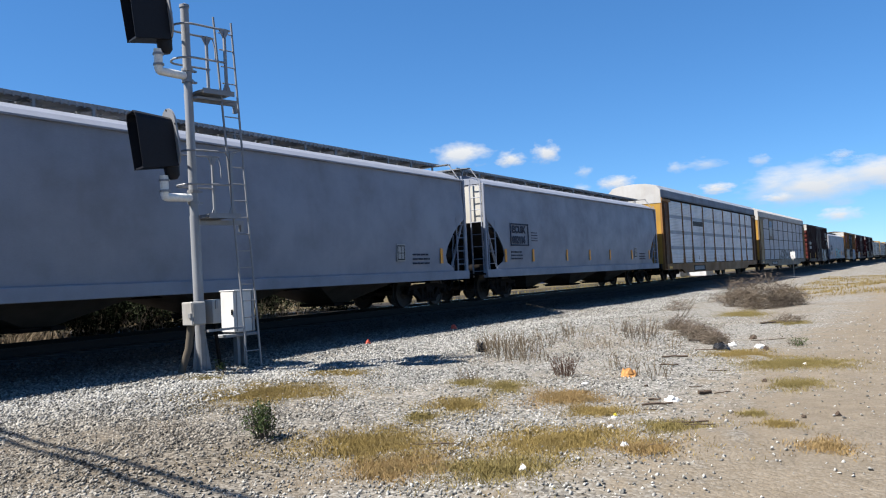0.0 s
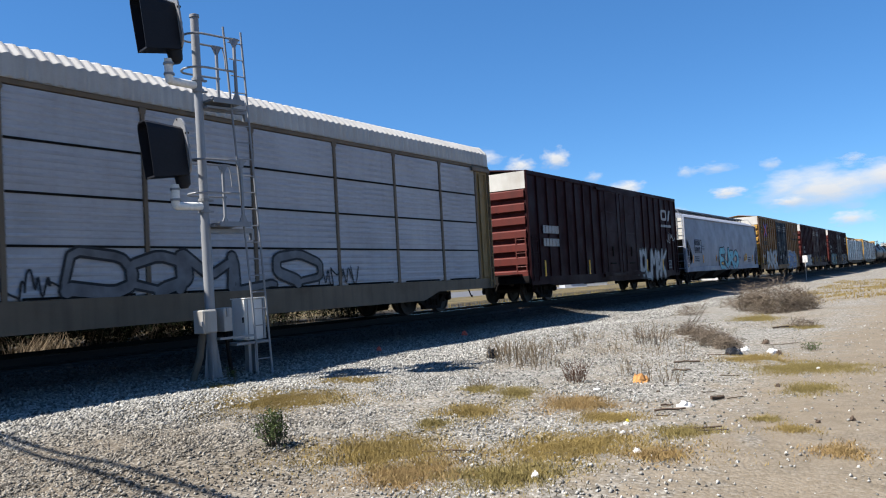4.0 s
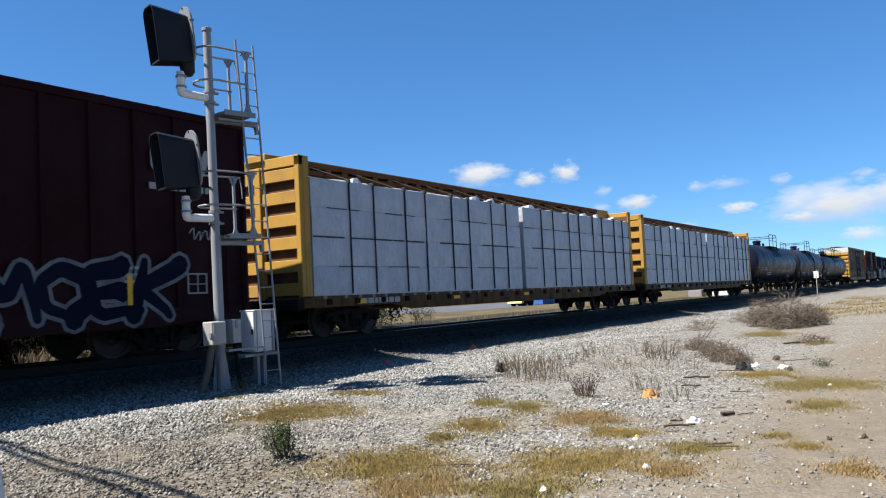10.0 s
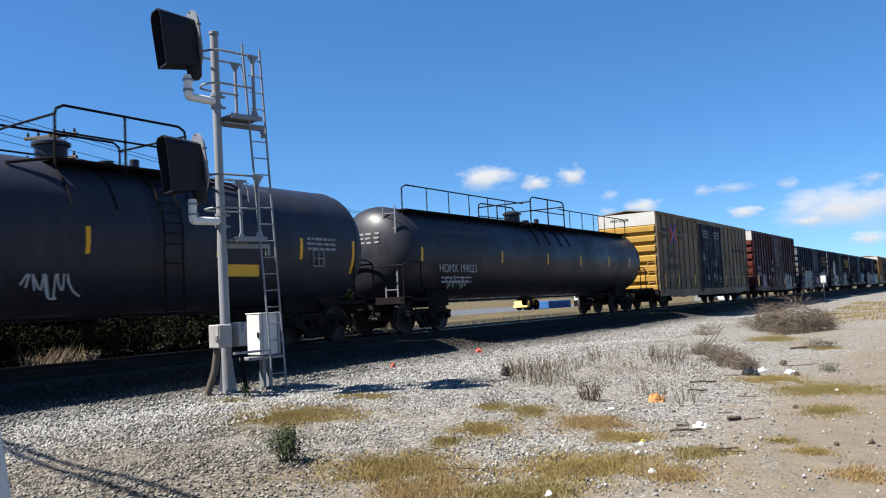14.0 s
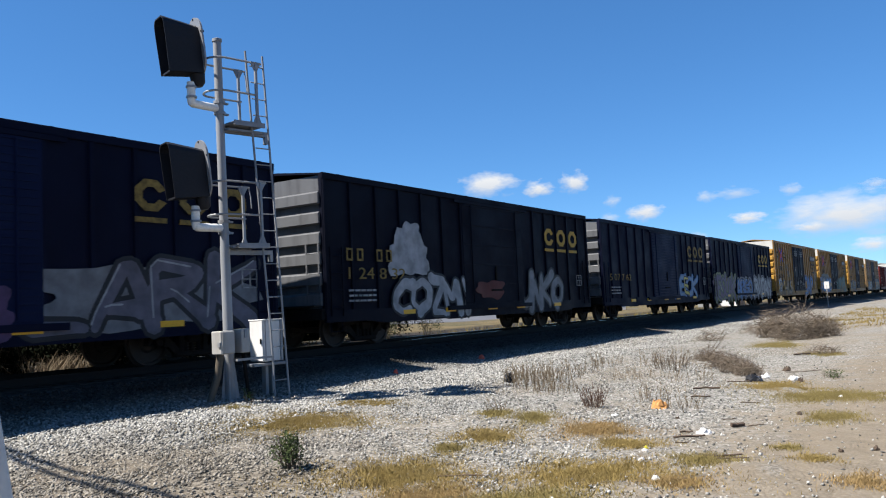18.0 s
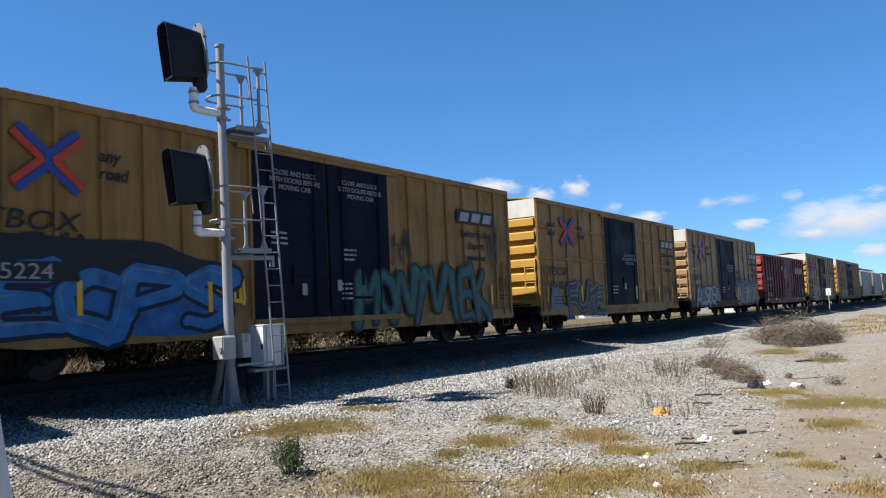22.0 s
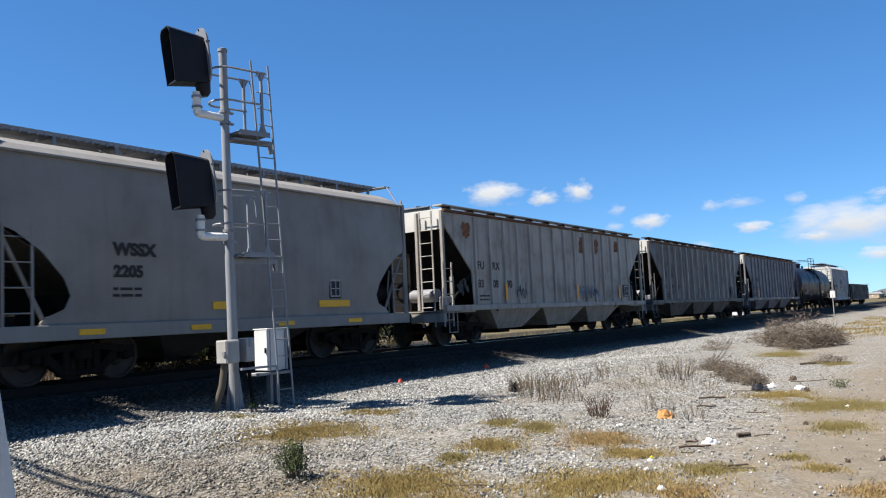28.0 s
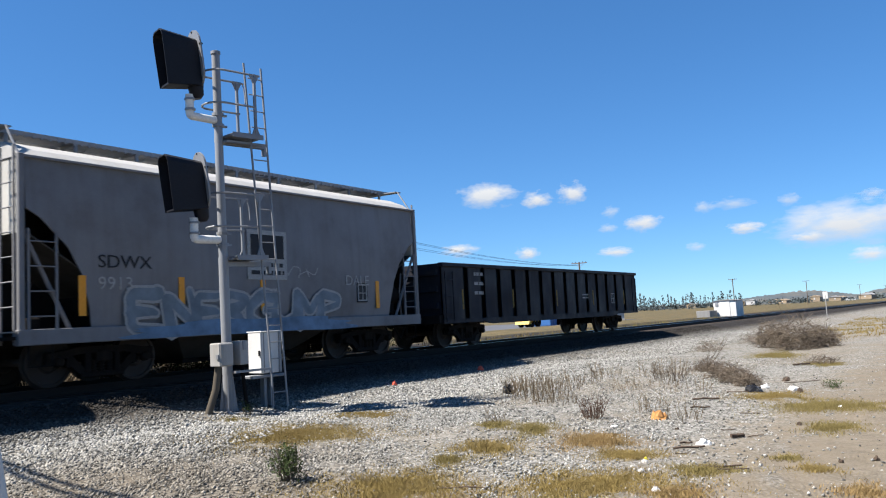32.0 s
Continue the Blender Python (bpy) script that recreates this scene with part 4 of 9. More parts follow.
def graffiti(root, text, u0, u1, z0, z1, fill, line, y=-1.562, halo=None, seed=0, fat=0.07, wild=1.0, shine=None):
    """Sprayed letters crowded between u0 and u1, with wedge-shaped strokes over a dark ground: cloud, ground, fill and glints in thin layers."""
    rng = random.Random(seed * 31 + 7)
    n = len(text)
    z0 = max(z0, 0.70)
    tall, cell = z1 - z0, (u1 - u0) / n
    r = 0.050 * tall + 0.72 * fat
    edge = max(0.030, 0.042 * tall)
    letters = []
    for k, ch in enumerate(text):
        cx, cz = u0 + cell * (k + 0.5) + rng.uniform(-0.07, 0.07) * cell, (z0 + z1) / 2 + rng.uniform(-0.04, 0.04) * wild * tall
        turn, lean = rng.uniform(-0.14, 0.14) * wild, rng.uniform(-0.22, 0.30) * wild
        w, hgt = max(0.12, cell * rng.uniform(1.05, 1.30) - 2 * r), tall * rng.uniform(0.92, 1.06) - 2 * r
        ca, sa = math.cos(turn), math.sin(turn)
        for run in stroke_lines(ch):
            pts, wide = [], []
            flare = rng.choice((-1, 1))
            m = len(run) - 1
            for i, (a, b) in enumerate(run):
                # strokes swing a little past their ends
                grow = 0.06 * wild * (i == 0 or i == m)
                a, b = a + grow * rng.uniform(-1, 1), b + grow * (1 if b > 0.5 else -1)
                p, q = (a - 0.5) * w + lean * (b - 0.5) * hgt, (b - 0.5) * hgt
                pts.append((cx + p * ca - q * sa, cz + p * sa + q * ca))
                wide.append(1.0 + 0.42 * flare * (2 * i / max(1, m) - 1))
            letters.append((pts, wide))
    layers = [(halo, 3.2 * edge, 0.0, 0.0)] if halo else []
    layers += [(line, 1.5 * edge, 0.003, 0.0), (fill, 0.0, 0.006, 0.0)]
    if shine:
        layers.append((shine, 0.0, 0.009, 0.5 * r))
    for mat, more, lift, off in layers:
        vs, fs = [], []
        for k, (pts, wide) in enumerate(letters):
            rad = [r * f + more for f in wide]
            if off:
                half = max(3, len(pts) // 2)
                pts, rad = [(a - off, b + off) for a, b in pts[:half]], [0.3 * edge] * half
            brush(vs, fs, pts, rad, y - lift)
        ob = new("spray_paint", Shape().add(vs, fs).mesh("spray_paint", mat))
        ob.parent = root
        tagged(ob, kind="stuff")


def scrawl(root, x, z, w, hgt, mat, y=-1.6, seed=0, thick=0.022, n=26):
    """A hand tag: one looping sprayed line of no letters."""
    rng = random.Random(seed)
    pts = []
    a = 0.0
    zz = 0.5
    for k in range(n):
        a = k / (n - 1)
        zz = min(1.0, max(0.0, (rng.uniform(0.55, 1.0) if zz < 0.5 else rng.uniform(0.0, 0.5)) if rng.random() < 0.75 else zz + rng.uniform(-0.25, 0.25)))
        pts.append((x + a * w + rng.uniform(-1.6, 1.6) * w / n, z + hgt * zz))
    # one ribbon that follows the rounded stroke
    fine = []
    for i in range(n - 1):
        p0, p1, p2, p3 = pts[max(i - 1, 0)], pts[i], pts[i + 1], pts[min(i + 2, n - 1)]
        for q in (0.0, 0.25, 0.5, 0.75):
            fine.append(tuple(0.5 * (2 * p1[j] + (p2[j] - p0[j]) * q + (2 * p0[j] - 5 * p1[j] + 4 * p2[j] - p3[j]) * q * q + (3 * p1[j] - p0[j] - 3 * p2[j] + p3[j]) * q ** 3) for j in (0, 1)))
    vs = []
    for i, (px, pz) in enumerate(fine):
        ax, az = fine[max(i - 1, 0)]
        bx, bz = fine[min(i + 1, len(fine) - 1)]
        L = math.hypot(bx - ax, bz - az) or 1
        nx, nz = -(bz - az) / L * thick, (bx - ax) / L * thick
        d = y - 0.003 - 0.00003 * i
        vs += [(px - nx, d, pz - nz), (px + nx, d, pz + nz)]
    s = Shape().add(vs, [(2 * i, 2 * i + 1, 2 * i + 3, 2 * i + 2) for i in range(len(fine) - 1)])
    return part("spray_tag", s, mat, root)


def blobs(root, x, z, w, hgt, mat, y=-1.6, seed=0, n=7, name="spray_patch"):
    """A painted-over cloud with an uneven edge."""
    rng = random.Random(seed)
    pts = []
    m = 40
    for k in range(m):
        a = 2 * math.pi * k / m
        q = 1 + 0.12 * math.sin(3 * a + seed) + 0.10 * math.sin(n * a + 2 * seed) + rng.uniform(-0.05, 0.05)
        ca, sa = math.cos(a), math.sin(a)
        k2 = (abs(ca) ** 4 + abs(sa) ** 4) ** -0.25
        pts.append((x + w / 2 + w / 2 * ca * k2 * q * 0.92, z + hgt / 2 + hgt / 2 * sa * k2 * q * 0.92))
    return part(name, Shape().prism(pts, "y", y - 0.0018, y + 0.006), mat, root)


# ---- boxcars ----


def boxcar(front, rear, label, side, end, door=None, top=4.93, doors=((7.2, 12.15),), door_mat=None, posts=0.95, end_top=None, rails=(),
           roof=None, tall_ribs=5, double=True, sill_mat=None, low=0.57):
    """A steel boxcar: panelled sides with posts, ribbed ends, plug or sliding doors, low roof, trucks."""
    root, h = wagon("boxcar", front, rear, label, "boxcar")
    W = 1.50
    sill_mat = sill_mat or side
    for s in (-1, 1):
        part("side_wall", Shape().box(-h + 0.05, h - 0.05, min(s * W, s * (W - 0.05)), max(s * W, s * (W - 0.05)), 0.95, top - 0.05), side, root)
        part("side_sill", Shape().prism([(-h, 0.95), (-h, low + 0.08), (-h + 1.6, low + 0.08), (-h + 2.3, low), (h - 2.3, low), (h - 1.6, low + 0.08), (h, low + 0.08), (h, 0.95)], "y", min(s * (W - 0.03), s * (W + 0.055)), max(s * (W - 0.03), s * (W + 0.055))), sill_mat, root)
        part("top_chord", Shape().box(-h, h, min(s * (W - 0.03), s * (W + 0.06)), max(s * (W - 0.03), s * (W + 0.06)), top - 0.16, top, 0.012), side, root)
    # vertical posts between the doors and the ends
    span = []
    edge = -h
    for a, b in [(a - h, b - h) for a, b in doors] + [(h, h)]:
        span.append((edge, a))
        edge = b
    post = Shape().prism([(-0.05, 0.0), (0.05, 0.0), (0.04, 0.058), (-0.04, 0.058)], "z", 0.95, top - 0.16).mesh("side_post", side)
    for a, b in span:
        n = max(1, round((b - a) / posts))
        for k in range(n + 1):
            x = a + (b - a) * k / n
            x = min(max(x, -h + 0.06), h - 0.06)
            for s in (-1, 1):
                p = part("side_post", post, side, root, at=(x, s * W, 0))
                if s < 0:
                    p.rotation_euler[2] = math.pi
    for z in rails:
        for a, b in span:
            part("side_rail", Shape().box(a, b, -W - 0.048, -W, z - 0.05, z + 0.05, 0.012), side, root)
    # doors
    dm = door_mat or side
    for a, b in doors:
        for s in (-1, 1):
            leaves = [(a, (a + b) / 2 - 0.01), ((a + b) / 2 + 0.01, b)] if double else [(a, b)]
            for p, q in leaves:
                y0, y1 = (s * (W + 0.01), s * (W + 0.075))
                d = part("door", Shape().box(p - h + 0.03, q - h - 0.03, min(y0, y1), max(y0, y1), 0.92, top - 0.2, 0.01), dm, root, "closed plug door" if dm is not side else "closed door")
                if s < 0:
                    ribs = Shape()
                    n = 4 if double else 22 if dm is NAVY_DOOR else 5
                    for k in range(n + 1):
                        z = 1.0 + (top - 1.3) * k / n
                        ribs.box(p - h + 0.12, q - h - 0.12, -W - 0.092, -W - 0.07, z - 0.025, z + 0.025)
                    tagged(part("door_rib", ribs, dm, d), kind="stuff")
                    rod = Shape().tube((0, -W - 0.105, 1.0), (0, -W - 0.105, top - 0.3), 0.018, 6).mesh("lock_rod", dm)
                    for x in (p - h + 0.5, q - h - 0.5):
                        part("lock_rod", rod, dm, d, at=(x, 0, 0))
                    hx = (p + q) / 2 - h
                    part("door_handle", Shape().box(hx - 0.05, hx + 0.05, -W - 0.12, -W - 0.08, 1.7, 2.15, 0.01).box(hx - 0.35, hx + 0.35, -W - 0.115, -W - 0.085, 1.35, 1.41), UNDER, d)
        part("door_track", Shape().box(a - h - 1.0 if not double else a - h, b - h + 0.4, -W - 0.14, -W - 0.02, 0.80, 0.93), sill_mat, root)
        part("door_track", Shape().box(a - h - 0.4, b - h + 0.4, -W - 0.11, -W - 0.061, top - 0.26, top - 0.17), side, root)
    # ends: wide horizontal ribs, plain panel at the top
    for s in (-1, 1):
        e = part("end_wall", Shape().box(min(s * (h - 0.06), s * (h - 0.12)), max(s * (h - 0.06), s * (h - 0.12)), -W + 0.02, W - 0.02, 0.8, top - 0.06), end, root)
        if end_top:
            part("end_panel", Shape().box(min(s * (h - 0.05), s * (h + 0.01)), max(s * (h - 0.05), s * (h + 0.01)), -W + 0.01, W - 0.01, top - 0.68, top - 0.03), end_top, e, "white painted top panel")
        z = top - (0.70 if end_top else 0.45)
        zz = 0.50 if tall_ribs == 5 else 0.42
        prof = [(0.0, 0.0), (0.10, -0.03), (0.13, -0.06), (0.13, -0.30), (0.11, -0.32), (0.0, -0.33)]
        while z > 1.2:
            part("end_rib", Shape().add([(s * (h - 0.06 + a), y, z + b) for y in (-W + 0.06, W - 0.06) for a, b in prof],
                                        [(k, k + 1, k + 1 + len(prof), k + len(prof)) for k in range(len(prof) - 1)] + [tuple(range(len(prof))), tuple(range(len(prof), 2 * len(prof)))]), end, e)
            z -= zz
        for y in (-W + 0.03, W - 0.03):
            part("corner_post", Shape().box(min(s * (h - 0.14), s * (h + 0.0)), max(s * (h - 0.14), s * (h + 0.0)), y - 0.06, y + 0.06, 0.78, top - 0.02, 0.012), side, root)
        part("end_sill", Shape().box(min(s * (h - 0.1), s * (h + 0.12)), max(s * (h - 0.1), s * (h + 0.12)), -W, W, 0.72, 1.0, 0.01), UNDER, root)
        part("crossover_step", Shape().box(min(s * (h + 0.05), s * (h + 0.35)), max(s * (h + 0.05), s * (h + 0.35)), -1.2, 1.2, 1.05, 1.08), UNDER, root)
    part("roof", Shape().prism([(-W - 0.05, top - 0.02), (0, top + 0.16), (W + 0.05, top - 0.02), (W + 0.05, top - 0.06), (0, top + 0.1), (-W - 0.05, top - 0.06)], "x", -h, h), roof or side, root, "low ridged metal roof")
    seams = Shape()
    x = -h + 0.6
    while x < h:
        seams.prism([(-W - 0.055, top + 0.004), (0, top + 0.19), (W + 0.055, top + 0.004), (W + 0.055, top - 0.03), (0, top + 0.15), (-W - 0.055, top - 0.03)], "x", x - 0.04, x + 0.04)
        x += 1.22
    part("roof_seam", seams, roof or side, root)
    ladder(root, -h + 0.40, -W - 0.075, 0.80, 2.5, 0.44, side)
    ladder(root, h - 0.40, -W - 0.075, 0.80, 2.5, 0.44, side)
    ladder(root, -h - 0.06, -W + 0.30, 1.1, 2.6, 0.4, end, along="y")
    part("underframe", Shape().box(-h + 0.1, h - 0.1, -W + 0.05, W - 0.05, 0.98, 1.04), UNDER, root)
    cross = Shape().box(-0.06, 0.06, -W + 0.1, W - 0.1, 0.80, 0.98).mesh("cross_bearer", UNDER)
    k = int(2 * (h - 3) / 1.9)
    for i in range(k + 1):
        part("cross_bearer", cross, UNDER, root, at=(-h + 3 + i * (2 * h - 6) / k, 0, 0))
    part("brake_cylinder", Shape().tube((-1.2, -0.7, 0.68), (-0.5, -0.7, 0.68), 0.14, 12).tube((-0.4, -0.7, 0.7), (1.6, -0.7, 0.72), 0.02, 6), UNDER, root, smooth=True)
    part("air_tank", Shape().tube((0.6, 0.5, 0.66), (1.6, 0.5, 0.66), 0.17, 12), UNDER, root, smooth=True)
    part("stirrup", Shape().path([(-h + 0.2, -W, 0.8), (-h + 0.2, -W, 0.42), (-h + 0.62, -W, 0.42), (-h + 0.62, -W, 0.8)], 0.018, 5), side, root)
    part("stirrup", Shape().path([(h - 0.2, -W, 0.8), (h - 0.2, -W, 0.42), (h - 0.62, -W, 0.42), (h - 0.62, -W, 0.8)], 0.018, 5), side, root)
    running_gear(root, h, h - 2.0, buffer=0.85)
    return root, h


def cross_logo(root, x, z, size, y=-1.575, red=LOGO_R, blue=LOGO_B):
    """The crossed-tracks emblem: a red and blue X of plain strokes."""
    def stroke(a, b, w, mat, lift):
        (x0, z0), (x1, z1) = a, b
        L = math.hypot(x1 - x0, z1 - z0)
        nx, nz = -(z1 - z0) / L * w, (x1 - x0) / L * w
        return part("emblem", Shape().prism([(x0 - nx, z0 - nz), (x1 - nx, z1 - nz), (x1 + nx, z1 + nz), (x0 + nx, z0 + nz)], "y", y - lift, y + 0.01), mat, root)
    # each arm carries a blue stripe on its upper or lower side and a red one towards the middle line
    k = size / 2
    for sx in (-1, 1):
        for sz in (-1, 1):
            dx, dz = sx * k, sz * k * 0.82
            L = math.hypot(dx, dz)
            nx, nz = -dz / L * sx * sz, dx / L * sx * sz
            for side, mat, lift in ((1, blue, 0.004), (-1, red, 0.008)):
                o = side * sz * sx * 0.062 * size
                ox, oz = nx * o * sx, nz * o * sx
                if oz * sz * side < 0:
                    ox, oz = -ox, -oz
                stroke((x + dx + ox, z + dz + oz), (x + dx * 0.10 + ox, z + dz * 0.10 + oz), 0.055 * size, mat, lift + 0.0006 * sx + 0.0003 * sz)
    part("emblem", Shape().box(x - 0.055 * size, x + 0.055 * size, y - 0.010, y + 0.01, z - 0.16 * size, z + 0.16 * size, 0.004), blue, root)


def pool_box(front, rear, label, side, large, marks, faded=False, rails=(), block=True, door_u=(6.2, 9.95)):
    """The yellow pool boxcars with dark doors: sixty-foot with two leaves, fifty-foot with one."""
    doors = ((7.2, 12.15),) if large else (door_u,)
    root, h = boxcar(front, rear, label, side, YELLOW_BRIGHT if not faded else YELLOW_PALE, doors=doors, door_mat=DOOR_BLACK, end_top=WHITE_END,
                     double=large, posts=0.93 if large else 1.2, rails=rails, sill_mat=SILL_YELLOW if side is YELLOW_PALE else None)
    y = -1.565
    cross_logo(root, -h + 2.55, 3.82, 1.2, y, *((LOGO_R, LOGO_B) if not faded else (LOGO_R_OLD, LOGO_B_OLD)))
    for x, top, low in ((0.85, "next", "load"), (3.5, "any", "road")):
        lettering(root, top, -h + x, 3.93, 0.32, LET_K, y, lean=0.2, fat=0.006)
        lettering(root, low, -h + x, 3.60, 0.32, LET_K, y, lean=0.2, fat=0.006)
    if large:
        lettering(root, marks[0], -h + 1.35, 2.60, 0.48, LET_K, y, lean=0.2, stretch=1.35)
        lettering(root, marks[1], -h + 1.15, 1.98, 0.45, LET_K, y, lean=0.2, stretch=1.5)
    else:
        lettering(root, marks[0], -h + 0.72, 2.12, 0.46, LET_K, y, lean=0.15, stretch=1.45)
        lettering(root, marks[1], -h + 0.75, 1.62, 0.40, LET_K, y, lean=0.15, stretch=1.45)
    # the pool's name is a block with a light zigzag, or brown shapes alone
    rx = h - (3.3 if large else 2.35)
    wide = 2.2 if large else 2.05
    ink = LET_W
    if block:
        plate(root, "name_block", rx, rx + wide, 3.62, 4.06, LET_K, y)
    else:
        ink = BROWN_INK
    for k in range(3):
        a = rx + wide * (0.06 + 0.31 * k)
        b = a + wide * 0.27
        part("name_shape", Shape().prism([(a, 3.70), (b - 0.1, 3.70), (b, 3.98), (a + 0.1, 3.98)], "y", y - 0.012, y + 0.004), ink, root)
    if block:
        for k, line in enumerate(("Railcar Pooling", "Experts")):
            lettering(root, line, rx + wide / 2, 3.22 - 0.36 * k, 0.30, LET_K, y, align="CENTER", fat=0.004)
        bars(root, rx + wide / 2 - 0.5, 2.62, 1.0, 1, LET_K, y, 0.3, 0.13, seed=3)
    else:
        lettering(root, "Railcar Pooling Experts", rx + wide / 2 - 0.2, 3.22, 0.30, LET_K, y, align="CENTER", stretch=1.25)
    dx0 = doors[0][0] - h
    warn = ("CLOSE AND LOCK", "BOTH DOORS BEFORE", "MOVING CAR")
    for x, z in (((1.35, 4.22), (3.75, 4.22)) if large else ((2.75, 3.05),)):
        for k, line in enumerate(warn):
            lettering(root, line, dx0 + x, z - 0.17 * k, 0.17, LET_W, -1.592, align="CENTER")
    if large:
        for x, z, w, n in ((0.55, 2.9, 0.5, 3), (3.0, 2.6, 0.5, 3), (2.9, 1.75, 0.4, 4), (4.0, 1.6, 0.5, 3)):
            bars(root, dx0 + x, z, w, n, LET_W, -1.592, 0.12, 0.05, seed=int(x * 10))
        plate(root, "placard", dx0 + 1.5, dx0 + 1.66, 1.45, 1.72, LET_W, -1.592)
        plate(root, "placard", dx0 + 2.75, dx0 + 2.9, 1.55, 1.82, LET_W, -1.592)
    else:
        bars(root, dx0 + 0.5, 1.75, 0.7, 3, LET_W, -1.592, 0.14, 0.05, seed=5)
        plate(root, "placard", dx0 + 1.95, dx0 + 2.15, 1.6, 1.88, LET_W, -1.592)
        plate(root, "reflector", doors[0][1] - h - 0.42, doors[0][1] - h - 0.28, 1.15, 1.75, MARK_Y, -1.592)
    data_box(root, h - 0.85, 1.55, LET_K, y, 0.42, 0.4)
    bars(root, h - 0.85, 1.42, 0.45, 2, LET_K, y, 0.1, 0.045, seed=6)
    bars(root, -h + 1.1, 1.35, 1.3, 3, LET_K, y, 0.13, 0.05, seed=8)
    reflectors(root, [-h + 0.85, -h + 3.1, -h + 6.0, h - 6.0, h - 3.3, h - 1.4] if large else [-h + 0.6, -h + 3.6, h - 5.2, h - 2.9, h - 0.9], 1.12, MARK_Y, y - 0.012, 0.62, 0.10)
    lettering(root, marks[0] + " " + marks[1], 0.9, top_of(4.93), 0.17, LET_K, name="end_number", end=-h - 0.016)
    return root, h


def top_of(z):
    return z - 0.40

# ---- covered hoppers ----


def running_board(root, h, z, mat, long=0.0):
    """Grating walkway along the roof on small brackets, with its end crossings."""
    b = part("running_board", Shape().box(-h - long, h + long, -0.52, -0.02, z, z + 0.025).box(-h - long, h + long, 0.02, 0.52, z, z + 0.025)
             .box(-h - long, h + long, -0.55, -0.52, z - 0.02, z + 0.06), mat, root, "grating walkway along the roof")
    slats = Shape()
    x = -h
    while x < h:
        slats.box(x, x + 0.035, -0.565, -0.52, z - 0.05, z + 0.055)
        x += 0.16
    tagged(part("grating", slats, mat, b), kind="stuff")
    br = Shape().box(-0.03, 0.03, -0.55, -0.51, -0.30, 0.0).box(-0.03, 0.03, -0.55, 0.55, -0.05, 0.0).tube((0.0, -0.52, -0.3), (0.35, -0.3, -0.05), 0.012, 5).mesh("board_bracket", mat)
    n = int(2 * h / 1.25)
    for k in range(n + 1):
        part("board_bracket", br, mat, b, at=(-h + 0.15 + k * (2 * h - 0.3) / n, 0, z))
    for s in (-1, 1):
        part("end_crossing", Shape().box(min(s * h, s * (h + long + 0.02)), max(s * h, s * (h + long + 0.02)), -1.0, 0.6, z - 0.02, z + 0.005)
             .tube((s * (h + 0.1), -1.0, z), (s * (h + 0.1), -1.42, z - 0.6), 0.02, 5), mat, root)


